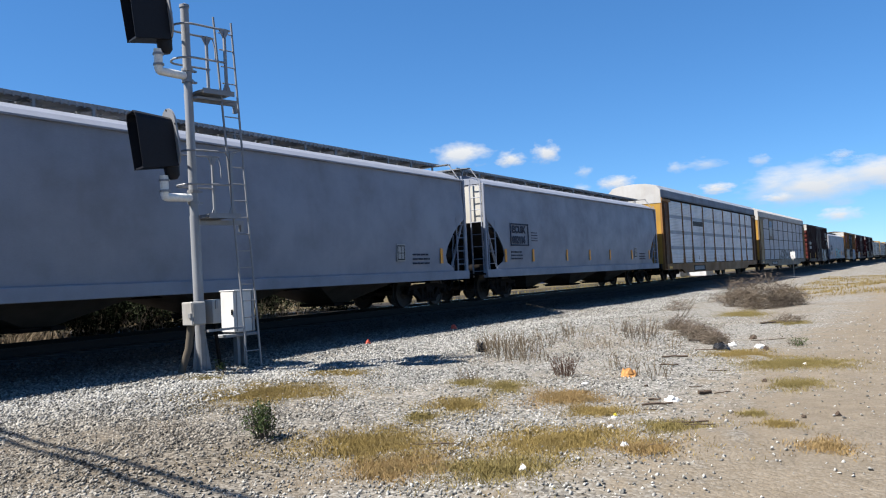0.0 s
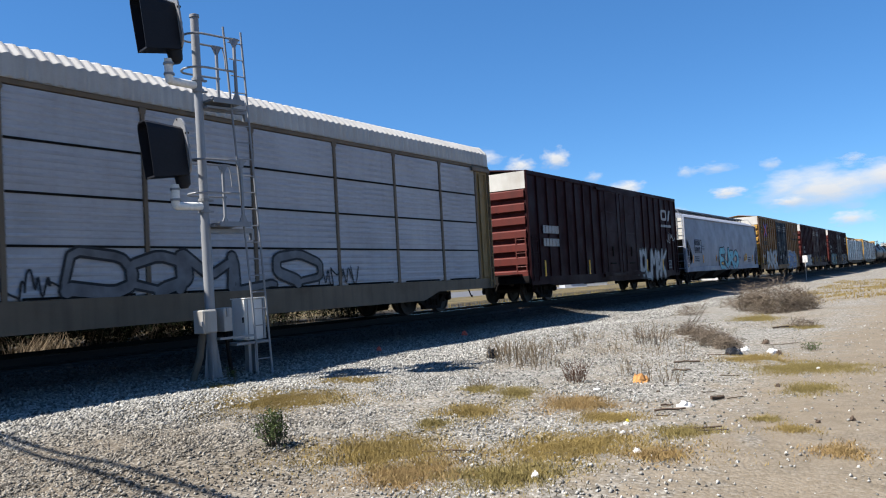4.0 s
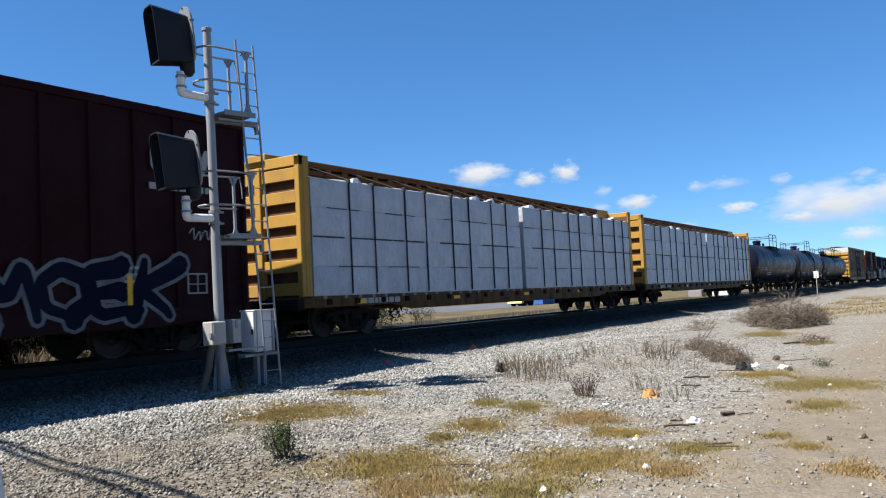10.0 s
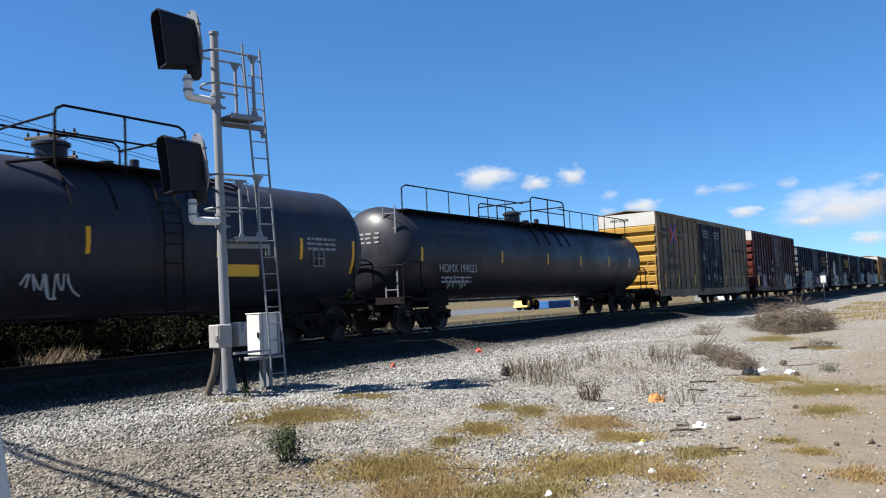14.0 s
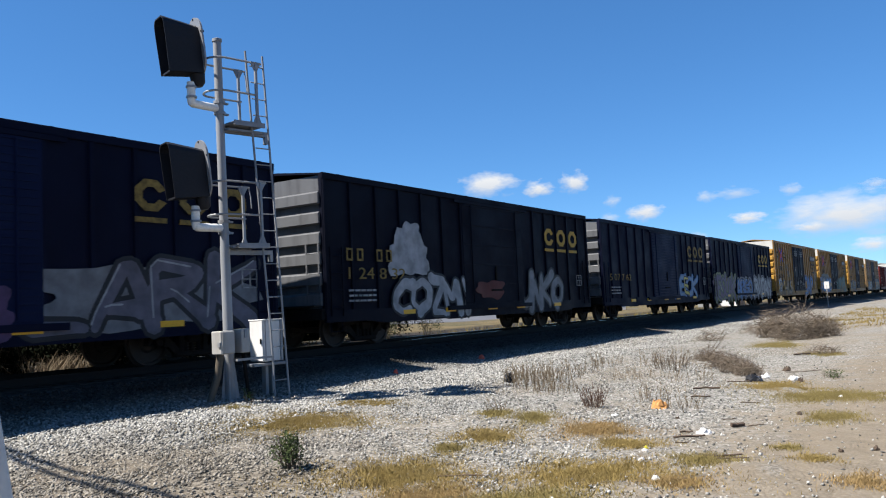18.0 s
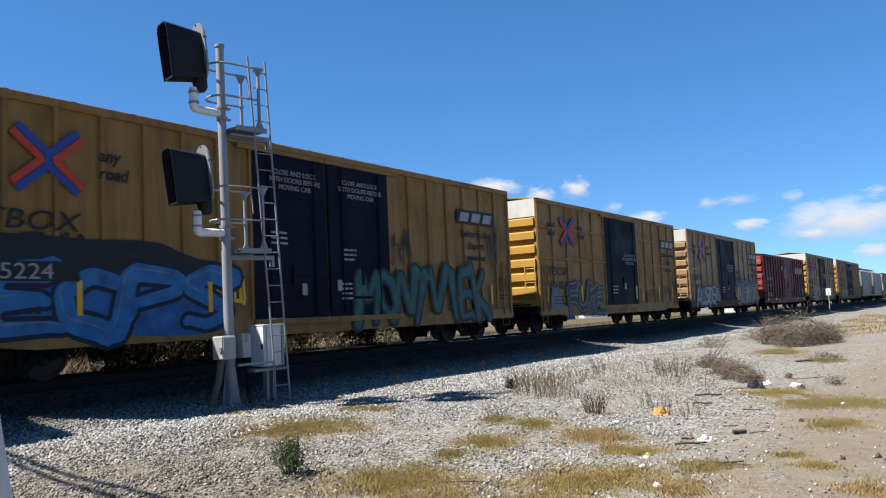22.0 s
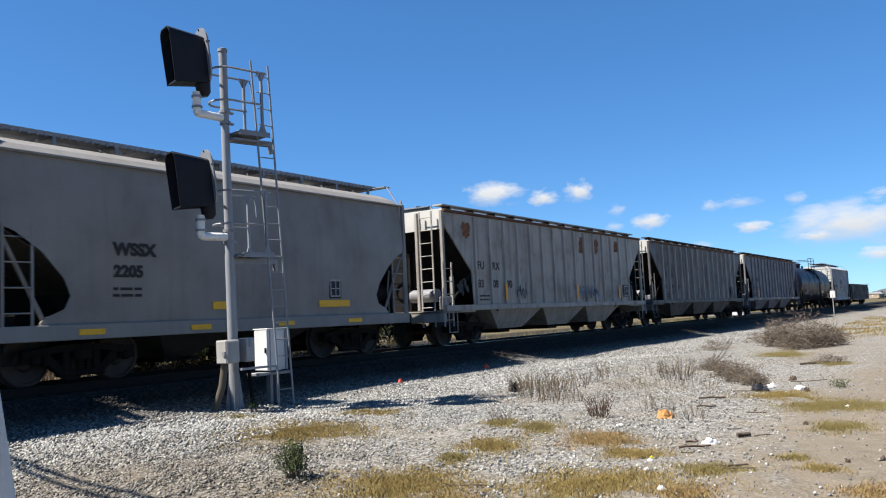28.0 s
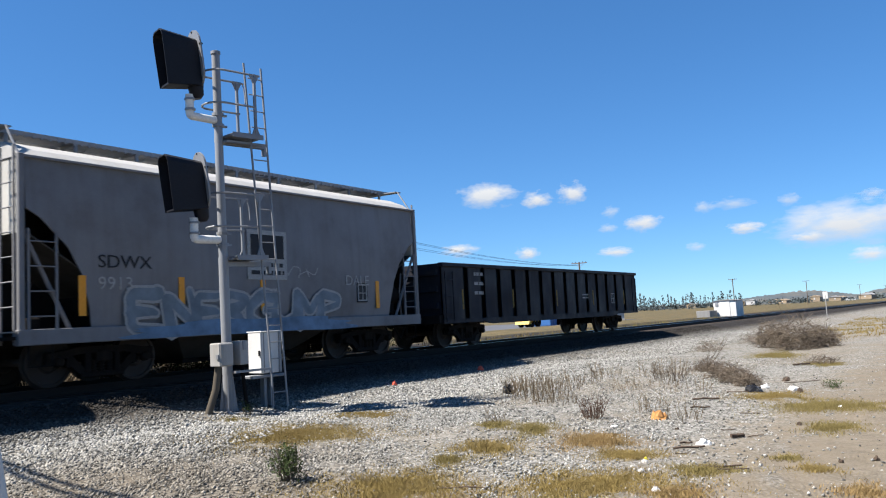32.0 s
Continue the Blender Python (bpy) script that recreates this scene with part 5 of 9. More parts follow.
def smooth_hopper(front, rear, label, mat, top=3.98, belly=3, cut=None, roof_mat=None, sill=(0.78, 1.05), board=4.60, post_mat=None, end_mat=None, reservoir=None):
    """A covered hopper with smooth bulging sides, slope sheets at its ends, roof walkway and outlet bays."""
    root, h = wagon("covered_hopper", front, rear, label, "hopper wagon")
    cut = cut or [(0.05, 2.72), (0.30, 2.62), (0.75, 2.30), (1.15, 1.85), (1.28, 1.55), (1.18, 1.32), (0.85, 1.18), (0.75, 1.10)]
    post_mat, end_mat, roof_mat = post_mat or mat, end_mat or WHITE_END, roof_mat or mat
    low = sill[1]

    def girth(z):
        """Half width at a height: full at the middle, drawn in at the roof."""
        q = (z - low) / (top - low)
        return 1.44 + 0.11 * math.sin(math.pi * min(1, max(0, q * 0.92 + 0.10)))
    zs = sorted({low, top, *[z for _, z in cut], *np.linspace(low, top, 9).tolist()})

    def inset(z):
        for (a, za), (b, zb) in zip(cut, cut[1:]):
            if zb <= z <= za:
                return a + (b - a) * ((za - z) / (za - zb) if za > zb else 0)
        return cut[0][0] if z > cut[0][1] else cut[-1][0]
    for s in (-1, 1):
        sh = Shape()
        vs, fs = [], []
        for z in zs:
            a = h - inset(z)
            y = s * girth(z)
            vs += [(-a, y, z), (a, y, z), (-a, y - s * 0.03, z), (a, y - s * 0.03, z)]
        for k in range(len(zs) - 1):
            i, j = 4 * k, 4 * k + 4
            fs += [(i, i + 1, j + 1, j), (i + 2, j + 2, j + 3, i + 3), (i, j, j + 2, i + 2), (i + 1, i + 3, j + 3, j + 1)]
        part("side_sheet", sh.add(vs, fs), mat, root, "smooth bulging side sheet", smooth=True)
        part("side_sill", Shape().box(-h - 0.1, h + 0.1, min(s * 1.40, s * 1.56), max(s * 1.40, s * 1.56), sill[0], sill[1], 0.012), mat, root)
        part("roof_edge", Shape().box(-h, h, min(s * 1.38, s * 1.52), max(s * 1.38, s * 1.52), top - 0.01, top + 0.04, 0.01), mat, root, "pale rounded roof edge")
    part("roof", Shape().prism([(-1.47, top), (-1.2, top + 0.20), (-0.75, top + 0.38), (0, top + 0.44), (0.75, top + 0.38), (1.2, top + 0.20), (1.47, top)], "x", -h + 0.02, h - 0.02), roof_mat, root)
    hatch = Shape().lathe([(0, 0.33), (0.10, 0.33), (0.16, 0.2), (0.17, 0.0)], "z", 14).mesh("hatch", roof_mat, True)
    for k in range(4):
        part("hatch", hatch, roof_mat, root, at=(-h * 0.75 + k * h * 0.5, 0.85, top + 0.28))
    running_board(root, h - 0.1, board, GALV, 0.25)
    for s in (-1, 1):
        # upper end wall and the slope sheet that runs in under it
        part("end_wall", Shape().box(min(s * (h - 0.06), s * (h - 0.02)), max(s * (h - 0.06), s * (h - 0.02)), -1.46, 1.46, 2.70, top + 0.05), end_mat, root, "bright end wall")
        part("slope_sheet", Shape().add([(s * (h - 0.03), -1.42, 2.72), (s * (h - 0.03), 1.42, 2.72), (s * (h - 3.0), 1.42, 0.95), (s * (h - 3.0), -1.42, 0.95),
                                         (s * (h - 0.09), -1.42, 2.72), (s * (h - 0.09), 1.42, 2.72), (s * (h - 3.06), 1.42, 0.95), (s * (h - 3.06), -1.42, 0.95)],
                                        [(0, 1, 2, 3), (4, 7, 6, 5), (0, 3, 7, 4), (1, 5, 6, 2)]), SLOPE, root, "dark slope sheet")
        # added dark plate, no wagon part: stands for the gloom behind the opening
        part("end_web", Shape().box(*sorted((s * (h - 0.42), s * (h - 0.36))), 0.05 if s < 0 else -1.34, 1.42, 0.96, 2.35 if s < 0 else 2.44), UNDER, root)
        if s > 0:
            part("air_reservoir", Shape().lathe([(-0.46, 0.0), (-0.45, 0.15), (-0.36, 0.25), (0.36, 0.25), (0.45, 0.15), (0.46, 0.0)], "x", 16, (h - 0.98, -1.12, 1.60)), reservoir or UNDER, root, "round-ended air reservoir", smooth=True)
            part("reservoir_strap", Shape().lathe([(-0.03, 0.262), (0.03, 0.262)], "x", 16, (h - 1.15, -1.12, 1.60)), UNDER, root)
            part("reservoir_bracket", Shape().box(h - 1.25, h - 0.72, -1.25, -0.95, 0.94, 1.38, 0.01), UNDER, root)
            part("brake_lever", Shape().path([(h - 0.55, -1.36, 1.0), (h - 0.62, -1.38, 1.7), (h - 0.50, -1.36, 2.2)], 0.022, 5), post_mat, root)
            part("brake_pipe", Shape().path([(h - 1.2, -1.3, 1.12), (h - 0.7, -1.34, 1.18), (h - 0.45, -1.32, 1.4), (h - 0.45, -1.3, 2.3)], 0.025, 6), UNDER, root)
        part("slope_support", Shape().prism([(s * (h - 2.5), 0.95), (s * (h - 0.45), 0.95), (s * (h - 0.45), 2.30)], "y", -0.03, 0.03), UNDER, root)
        part("bulkhead", Shape().box(min(s * (h - 1.9), s * (h - 1.82)), max(s * (h - 1.9), s * (h - 1.82)), -1.40, 1.40, 0.95, 2.0), UNDER, root)
        for y in (-0.45, 0.45):
            part("end_rib", Shape().box(min(s * (h - 0.03), s * (h + 0.05)), max(s * (h - 0.03), s * (h + 0.05)), y - 0.07, y + 0.07, 2.7, top, 0.01), end_mat, root)
        for y in (-1.49, 1.49):
            part("end_post", Shape().box(min(s * (h - 0.02), s * (h + 0.08)), max(s * (h - 0.02), s * (h + 0.08)), y - 0.05, y + 0.05, sill[0], top + 0.05, 0.01), post_mat, root)
            part("end_brace", Shape().tube((s * (h - 0.9), y * 0.95, 1.0), (s * (h + 0.0), y * 0.98, 2.75), 0.04, 6), post_mat, root)
        ladder(root, s * (h - 0.33), -1.54, sill[1], 2.75, 0.5, post_mat)
        ladder(root, s * (h + 0.10), -1.2, 0.8, top + 0.2, 0.42, post_mat, along="y")
        part("end_platform", Shape().box(min(s * (h - 1.6), s * (h + 0.25)), max(s * (h - 1.6), s * (h + 0.25)), -1.48, 1.48, 0.88, 0.94), UNDER, root)
        part("stirrup", Shape().path([(s * (h - 0.1), -1.5, 0.8), (s * (h - 0.1), -1.5, 0.42), (s * (h - 0.52), -1.5, 0.42), (s * (h - 0.52), -1.5, 0.8)], 0.018, 5), UNDER, root)
    part("brake_reservoir", Shape().tube((-h + 0.9, -0.5, 1.12), (-h + 0.9, 0.4, 1.12), 0.17, 12), UNDER, root, smooth=True)
    part("brake_valve", Shape().box(-h + 0.35, -h + 0.6, -1.0, -0.7, 0.95, 1.25, 0.02).tube((-h + 0.5, -0.9, 1.1), (-h + 0.9, -0.3, 1.1), 0.03, 6), UNDER, root)
    outlet_bays(root, h, belly)
    running_gear(root, h, h - 1.75, buffer=0.85)
    return root, h


def outlet_bays(root, h, n, base=0.98, low=0.32, wide=1.42):
    """Pyramid bays with a discharge gate under each, between the trucks."""
    span = 2 * (h - 3.1)
    w = span / n
    for k in range(n):
        c = -span / 2 + (k + 0.5) * w
        b, t = 0.32, w / 2
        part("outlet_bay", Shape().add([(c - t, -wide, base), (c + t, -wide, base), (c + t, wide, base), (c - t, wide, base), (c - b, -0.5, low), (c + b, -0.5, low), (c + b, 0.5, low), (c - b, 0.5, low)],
                                       [(0, 1, 5, 4), (1, 2, 6, 5), (2, 3, 7, 6), (3, 0, 4, 7), (4, 5, 6, 7), (0, 3, 2, 1)]), SLOPE, root, "dark sloped outlet bay")
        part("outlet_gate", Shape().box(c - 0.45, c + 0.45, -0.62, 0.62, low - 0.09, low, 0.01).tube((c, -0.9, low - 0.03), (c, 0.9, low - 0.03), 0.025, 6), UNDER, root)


def ribbed_hopper(front, rear, label, mat, posts=15, top=4.06):
    """An older hopper with outside posts, open ends with their gear in the sun, sloped black corners."""
    root, h = wagon("covered_hopper", front, rear, label, "hopper wagon")
    W = 1.50
    for s in (-1, 1):
        y0, y1 = sorted((s * W, s * (W - 0.04)))
        part("side_sheet", Shape().prism([(-h + 0.02, top), (-h + 0.05, 3.62), (-h + 1.50, 2.25), (-h + 1.58, 1.2), (h - 1.58, 1.2), (h - 1.50, 2.25), (h - 0.05, 3.62), (h - 0.02, top)], "y", y0, y1), mat, root)
        part("side_sill", Shape().box(-h - 0.1, h + 0.1, *sorted((s * (W - 0.05), s * (W + 0.07))), 1.05, 1.22, 0.01), mat, root)
        part("top_chord", Shape().box(-h, h, *sorted((s * (W - 0.04), s * (W + 0.07))), top - 0.05, top + 0.04, 0.012), RUST, root)
    post_mat = mat if mat is GREY_LILAC else GREY_POST
    for k in range(posts):
        a = -h + 1.7 + k * (2 * h - 3.4) / (posts - 1)
        low = 1.22
        if abs(a) > h - 1.6:
            low = 2.35
        p = Shape().prism([(-0.06, 0), (0.06, 0), (0.04, 0.07), (-0.04, 0.07)], "z", low, top - 0.1)
        for s in (-1, 1):
            q = part("side_post", p, post_mat, root, at=(a, s * W, 0))
            if s < 0:
                q.rotation_euler[2] = math.pi
    part("roof", Shape().prism([(-1.5, top + 0.02), (-0.7, top + 0.16), (0.7, top + 0.16), (1.5, top + 0.02)], "x", -h + 0.05, h - 0.05), ROOF_METAL, root)
    tro = Shape().box(-0.6, 0.6, -0.3, 0.3, 0.15, 0.22, 0.02).mesh("hatch_cover", ROOF_METAL)
    for k in range(8):
        part("hatch_cover", tro, ROOF_METAL, root, at=(-h + 1 + k * (2 * h - 2) / 7, 0, top))
    running_board(root, h - 0.2, top + 0.17, GALV, 0.2)
    for s in (-1, 1):
        # narrow walkway along each roof edge, on brackets
        w = part("edge_walkway", Shape().box(-h + 0.1, h - 0.5, *sorted((s * 1.08, s * 1.42)), top + 0.17, top + 0.21), GREY_POST if mat is GREY_RIB else SLOPE, root)
        for k in range(12):
            part("walkway_bracket", Shape().box(-0.03, 0.03, *sorted((s * 1.10, s * 1.40)), top + 0.03, top + 0.17), SLOPE, w, at=(-h + 0.6 + k * (2 * h - 1.6) / 11, 0, 0))
    for s in (-1, 1):
        part("end_panel", Shape().box(*sorted((s * (h - 0.02), s * (h - 0.08))), -1.46, 1.46, top - 0.55, top + 0.06), WHITE_END, root, "white end panel with stencils")
        # near-black sheet: the shadow on its underside is put into the colour
        part("slope_sheet", Shape().add([(s * (h - 0.05), -1.44, top - 0.5), (s * (h - 0.05), 1.44, top - 0.5), (s * (h - 3.1), 1.44, 1.0), (s * (h - 3.1), -1.44, 1.0),
                                         (s * (h - 0.11), -1.44, top - 0.5), (s * (h - 0.11), 1.44, top - 0.5), (s * (h - 3.16), 1.44, 1.0), (s * (h - 3.16), -1.44, 1.0)],
                                        [(0, 1, 2, 3), (4, 7, 6, 5), (0, 3, 7, 4), (1, 5, 6, 2)]), UNDER, root)
        # added plate that stands in for the darkness inside the open end
        part("end_web", Shape().box(*sorted((s * (h - 0.42), s * (h - 0.36))), 0.05 if s < 0 else -1.36, 1.42, 1.09, 2.90), UNDER, root)
        part("slope_support", Shape().prism([(s * (h - 2.8), 1.05), (s * (h - 0.45), 1.05), (s * (h - 0.45), 2.95)], "y", -0.03, 0.03), UNDER, root)
        for y in (-1.46, -0.55, 0.55, 1.46):
            part("end_post", Shape().box(*sorted((s * (h - 0.02), s * (h + 0.08))), y - 0.05, y + 0.05, 1.1, top, 0.01), mat, root)
        part("corner_brace", Shape().tube((s * (h - 0.04), -W + 0.03, 1.1), (s * (h - 1.45), -W + 0.03, 2.2), 0.035, 6), UNDER, root)
        ladder(root, s * (h - 0.02), -W - 0.06, 0.6, 2.5, 0.46, mat)
        ladder(root, s * (h + 0.14), -0.95, 0.6, top, 0.44, mat, along="y")
        part("end_platform", Shape().box(*sorted((s * (h - 1.6), s * (h + 0.2))), -1.5, 1.5, 1.0, 1.08), mat, root)
        part("end_sill", Shape().box(*sorted((s * (h - 0.0), s * (h + 0.2))), -1.5, 1.5, 0.74, 1.06, 0.01), mat, root)
        part("stirrup", Shape().path([(s * (h - 0.1), -1.5, 1.05), (s * (h - 0.1), -1.5, 0.42), (s * (h - 0.55), -1.5, 0.42), (s * (h - 0.55), -1.5, 1.05)], 0.02, 5), mat, root)
        part("stanchion", Shape().box(*sorted((s * (h - 0.75), s * (h - 0.65))), -1.3, -1.2, 1.08, 2.1).box(*sorted((s * (h - 0.75), s * (h - 0.65))), 0.3, 0.4, 1.08, 2.2), mat, root)
    part("brake_reservoir", Shape().tube((-h + 0.45, -0.9, 1.55), (-h + 0.45, 0.05, 1.55), 0.2, 14), GREY_CEMENT, root, "pale brake reservoir", smooth=True)
    part("brake_valve", Shape().box(-h + 0.3, -h + 0.75, -1.30, -1.02, 1.10, 1.5, 0.03).tube((-h + 0.6, -1.2, 1.3), (-h + 0.5, -0.3, 1.5), 0.035, 6), GREY_CEMENT, root)
    part("brake_wheel", Shape().lathe([(-0.02, 0.26), (-0.02, 0.3), (0.02, 0.3), (0.02, 0.26)], "x", 18, (-h - 0.16, 0.75, 2.6)), UNDER, root)
    n = 3
    span = 2 * (h - 2.6)
    for k in range(n):
        c = -span / 2 + (k + 0.5) * span / n
        t = span / n / 2
        part("outlet_bay", Shape().add([(c - t, -1.44, 1.1), (c + t, -1.44, 1.1), (c + t, 1.44, 1.1), (c - t, 1.44, 1.1), (c - t * 0.45, -1.10, 0.42), (c + t * 0.45, -1.10, 0.42), (c + t * 0.45, 1.10, 0.42), (c - t * 0.45, 1.10, 0.42)],
                                       [(0, 1, 5, 4), (1, 2, 6, 5), (2, 3, 7, 6), (3, 0, 4, 7), (4, 5, 6, 7), (0, 3, 2, 1)]), mat, root, "sloped outlet bay")
        part("outlet_gate", Shape().box(c - 0.4, c + 0.4, -0.85, 0.85, 0.28, 0.42, 0.01), UNDER, root)
    running_gear(root, h, h - 1.7, buffer=0.95)
    return root, h


# ---- tank wagons ----


def tank_car(front, rear, label, mat, r=1.54, zc=2.38, rail_run=None, climb=False):
    """front, rear: where the straight shell begins and ends; the heads bulge past it."""
    root, h = wagon("tank_wagon", front, rear, label, "tank wagon")
    prof = []
    for k in range(9):
        a = math.pi / 2 * k / 8
        prof.append((-h - 0.72 * math.cos(a), r * math.sin(a)))
    prof += [(-h * 0.33, r), (h * 0.33, r)]
    for k in range(9):
        a = math.pi / 2 * k / 8
        prof.append((h + 0.72 * math.sin(a), r * math.cos(a)))
    part("shell", Shape().lathe(prof, "x", 56, (0, 0, zc)), mat, root, "long smooth cylindrical shell", smooth=True)
    for x in (-h + 0.05, h - 0.05):
        part("weld_ring", Shape().lathe([(x - 0.03, r + 0.002), (x - 0.02, r + 0.008), (x + 0.02, r + 0.008), (x + 0.03, r + 0.002)], "x", 48, (0, 0, zc)), mat, root, smooth=True)
    top = zc + r
    # manway and valve platform
    part("manway", Shape().lathe([(top - 0.08, 0.30), (top + 0.30, 0.30), (top + 0.30, 0.36), (top + 0.36, 0.36), (top + 0.44, 0.22), (top + 0.46, 0.0)], "z", 18, (-0.7, 0, 0)), mat, root, "domed manway", smooth=True)
    part("valve_housing", Shape().lathe([(top - 0.05, 0.16), (top + 0.16, 0.16), (top + 0.2, 0.0)], "z", 12, (0.55, 0.1, 0)), mat, root, smooth=True)
    part("relief_valve", Shape().lathe([(top - 0.05, 0.10), (top + 0.22, 0.10), (top + 0.25, 0.0)], "z", 10, (1.05, -0.15, 0)), mat, root, smooth=True)
    part("platform", Shape().box(-1.3, 1.6, -1.12, -0.55, top - 0.16, top - 0.12).box(-1.3, 1.6, 0.55, 1.12, top - 0.16, top - 0.12), UNDER, root, "grating platform beside the manway")
    for y in (-1.12, 1.12):
        for x in (-1.3, 0.15, 1.6):
            part("rail_post", Shape().tube((x, y, top - 0.35), (x, y, top + (0.82 if x == 0.15 else 0.66)), 0.026, 6), UNDER, root)
        part("hand_rail", Shape().path([(-1.3, y, top + 0.64), (-1.27, y, top + 0.76), (-1.13, y, top + 0.84), (1.43, y, top + 0.84), (1.57, y, top + 0.76), (1.6, y, top + 0.64)], 0.028, 6), UNDER, root)
        part("mid_rail", Shape().tube((-1.3, y, top + 0.34), (1.6, y, top + 0.34), 0.02, 6), UNDER, root)
    for x in (-1.3, 1.6):
        part("hand_rail", Shape().tube((x, -1.12, top + 0.66), (x, 1.12, top + 0.66), 0.024, 6), UNDER, root)
    # a hose loop that hangs from the valves
    part("vent_hose", Shape().path([(1.7, -0.7, top - 0.05), (2.3, -0.95, top - 0.22), (2.9, -1.05, top - 0.34), (3.15, -1.02, top - 0.30), (3.0, -0.9, top - 0.20), (2.2, -0.7, top - 0.06)], 0.028, 6), UNDER, root)
    if climb:
        # ladder from the sill to the platform, bent round the shell
        arch = [(-(r + 0.10) * math.sin(a), zc + (r + 0.10) * math.cos(a)) for a in np.linspace(0.75, 1.75, 8)] + [(-(r + 0.09), 1.0), (-(r + 0.06), 0.55)]
        for x in (0.62, 1.06):
            part("ladder_rail", Shape().path([(x, y, z) for y, z in arch], 0.024, 6), UNDER, root)
        for k in range(11):
            q = k / 10 * (len(arch) - 1.001)
            i = int(q)
            y = arch[i][0] + (arch[i + 1][0] - arch[i][0]) * (q - i)
            z = arch[i][1] + (arch[i + 1][1] - arch[i][1]) * (q - i)
            part("rung", Shape().tube((0.62, y, z), (1.06, y, z), 0.014, 5), UNDER, root)
    for x, q in ((1.6, 2.4), (-1.3, -2.1)):
        part("platform_brace", Shape().path([(x, -1.05, top - 0.14), (q, -0.95, top - 0.30)], 0.03, 6), UNDER, root)
    # straps that hold the platform, wrapped over the shell
    for x in (-1.2, -0.3, 0.7, 1.5):
        part("platform_strap", Shape().path([(x, -(r + 0.015) * math.sin(a), zc + (r + 0.015) * math.cos(a)) for a in np.linspace(0.45, 1.25, 7)], 0.02, 5), UNDER, root)
    # print on the front head
    rng = random.Random(int(h * 100))
    for row in range(3):
        y = -0.55
        while y < 0.35:
            d = rng.uniform(0.10, 0.22)
            z = 2.92 - row * 0.13
            q = ((y + d / 2) ** 2 + (z - zc) ** 2) ** 0.5 / r
            x = -h - 0.72 * math.sqrt(1 - q * q) - 0.004
            part("head_print", Shape().box(x - 0.004, x + 0.05, y, y + d, z - 0.025, z + 0.025), LET_W, root)
            y += d + 0.07
    if rail_run:
        rl = Shape()
        y = -0.85
        zb = top + 0.50
        rl.path([(-h + 0.15, y, top - 0.35), (-h + 0.15, y, zb), (-h + 0.35, y, zb + 0.1), (-1.4, y, zb + 0.1)], 0.022, 6)
        rl.path([(1.7, y, zb + 0.1), (h - 0.35, y, zb + 0.1), (h - 0.15, y, zb), (h - 0.15, y, top - 0.35)], 0.022, 6)
        for k in range(1, 6):
            for s in (-1, 1):
                x = s * (1.5 + (h - 1.7) * k / 6)
                rl.tube((x, y, top - 0.3), (x, y, zb + 0.1), 0.018, 5)
        part("long_hand_rail", rl, UNDER, root, "long rail along the top of the shell")
        part("top_walkway", Shape().box(-h + 0.1, h - 0.1, -1.0, -0.5, top - 0.17, top - 0.13), UNDER, root)
        ladder(root, -h - 0.42, -0.78, 1.05, top - 0.08, 0.42, GREY_CEMENT, along="y")
    for s in (-1, 1):
        part("saddle", Shape().box(*sorted((s * (h - 1.0), s * (h - 2.2))), -1.0, 1.0, 0.75, zc - r + 0.35, 0.02), UNDER, root)
        part("stub_sill", Shape().box(*sorted((s * (h - 2.6), s * (h + 0.75))), -0.33, 0.33, 0.72, 1.02, 0.01), UNDER, root)
        part("end_sill", Shape().box(*sorted((s * (h + 0.35), s * (h + 0.75))), -1.45, 1.45, 0.86, 1.06, 0.01), UNDER, root)
        for y in (-1.375, 1.375):
            part("side_step", Shape().box(*sorted((s * (h - 1.4), s * (h + 0.75))), y - 0.075, y + 0.075, 0.92, 1.02), UNDER, root)
        part("end_railing", Shape().path([(s * (h + 0.72), -1.42, 1.0), (s * (h + 0.72), -1.42, 1.95), (s * (h + 0.45), -1.42, 2.05), (s * (h - 0.1), -1.45, 2.05), (s * (h - 0.1), -1.45, 1.0)], 0.022, 6)
             .tube((s * (h + 0.72), -1.42, 1.95), (s * (h + 0.72), 1.42, 1.95), 0.022, 6), UNDER, root)
        part("stirrup", Shape().path([(s * (h + 0.65), -1.45, 0.9), (s * (h + 0.65), -1.45, 0.42), (s * (h + 0.25), -1.45, 0.42), (s * (h + 0.25), -1.45, 0.9)], 0.018, 5), UNDER, root)
    part("outlet_valve", Shape().lathe([(zc - r - 0.35, 0.1), (zc - r - 0.1, 0.14), (zc - r + 0.05, 0.2)], "z", 12).box(-0.3, 0.3, -0.2, 0.2, zc - r - 0.15, zc - r - 0.08), UNDER, root, smooth=True)
    part("side_pipe", Shape().tube((-h + 2.3, -0.85, 0.88), (h - 2.3, -0.85, 0.88), 0.035, 6), UNDER, root)
    part("brake_cylinder", Shape().tube((h - 3.6, -0.55, 0.78), (h - 2.8, -0.55, 0.78), 0.14, 10), UNDER, root, smooth=True)
    running_gear(root, h + 0.72, h - 1.05, sill=False, buffer=0.45)
    root["shell_radius"] = r
    return root, h


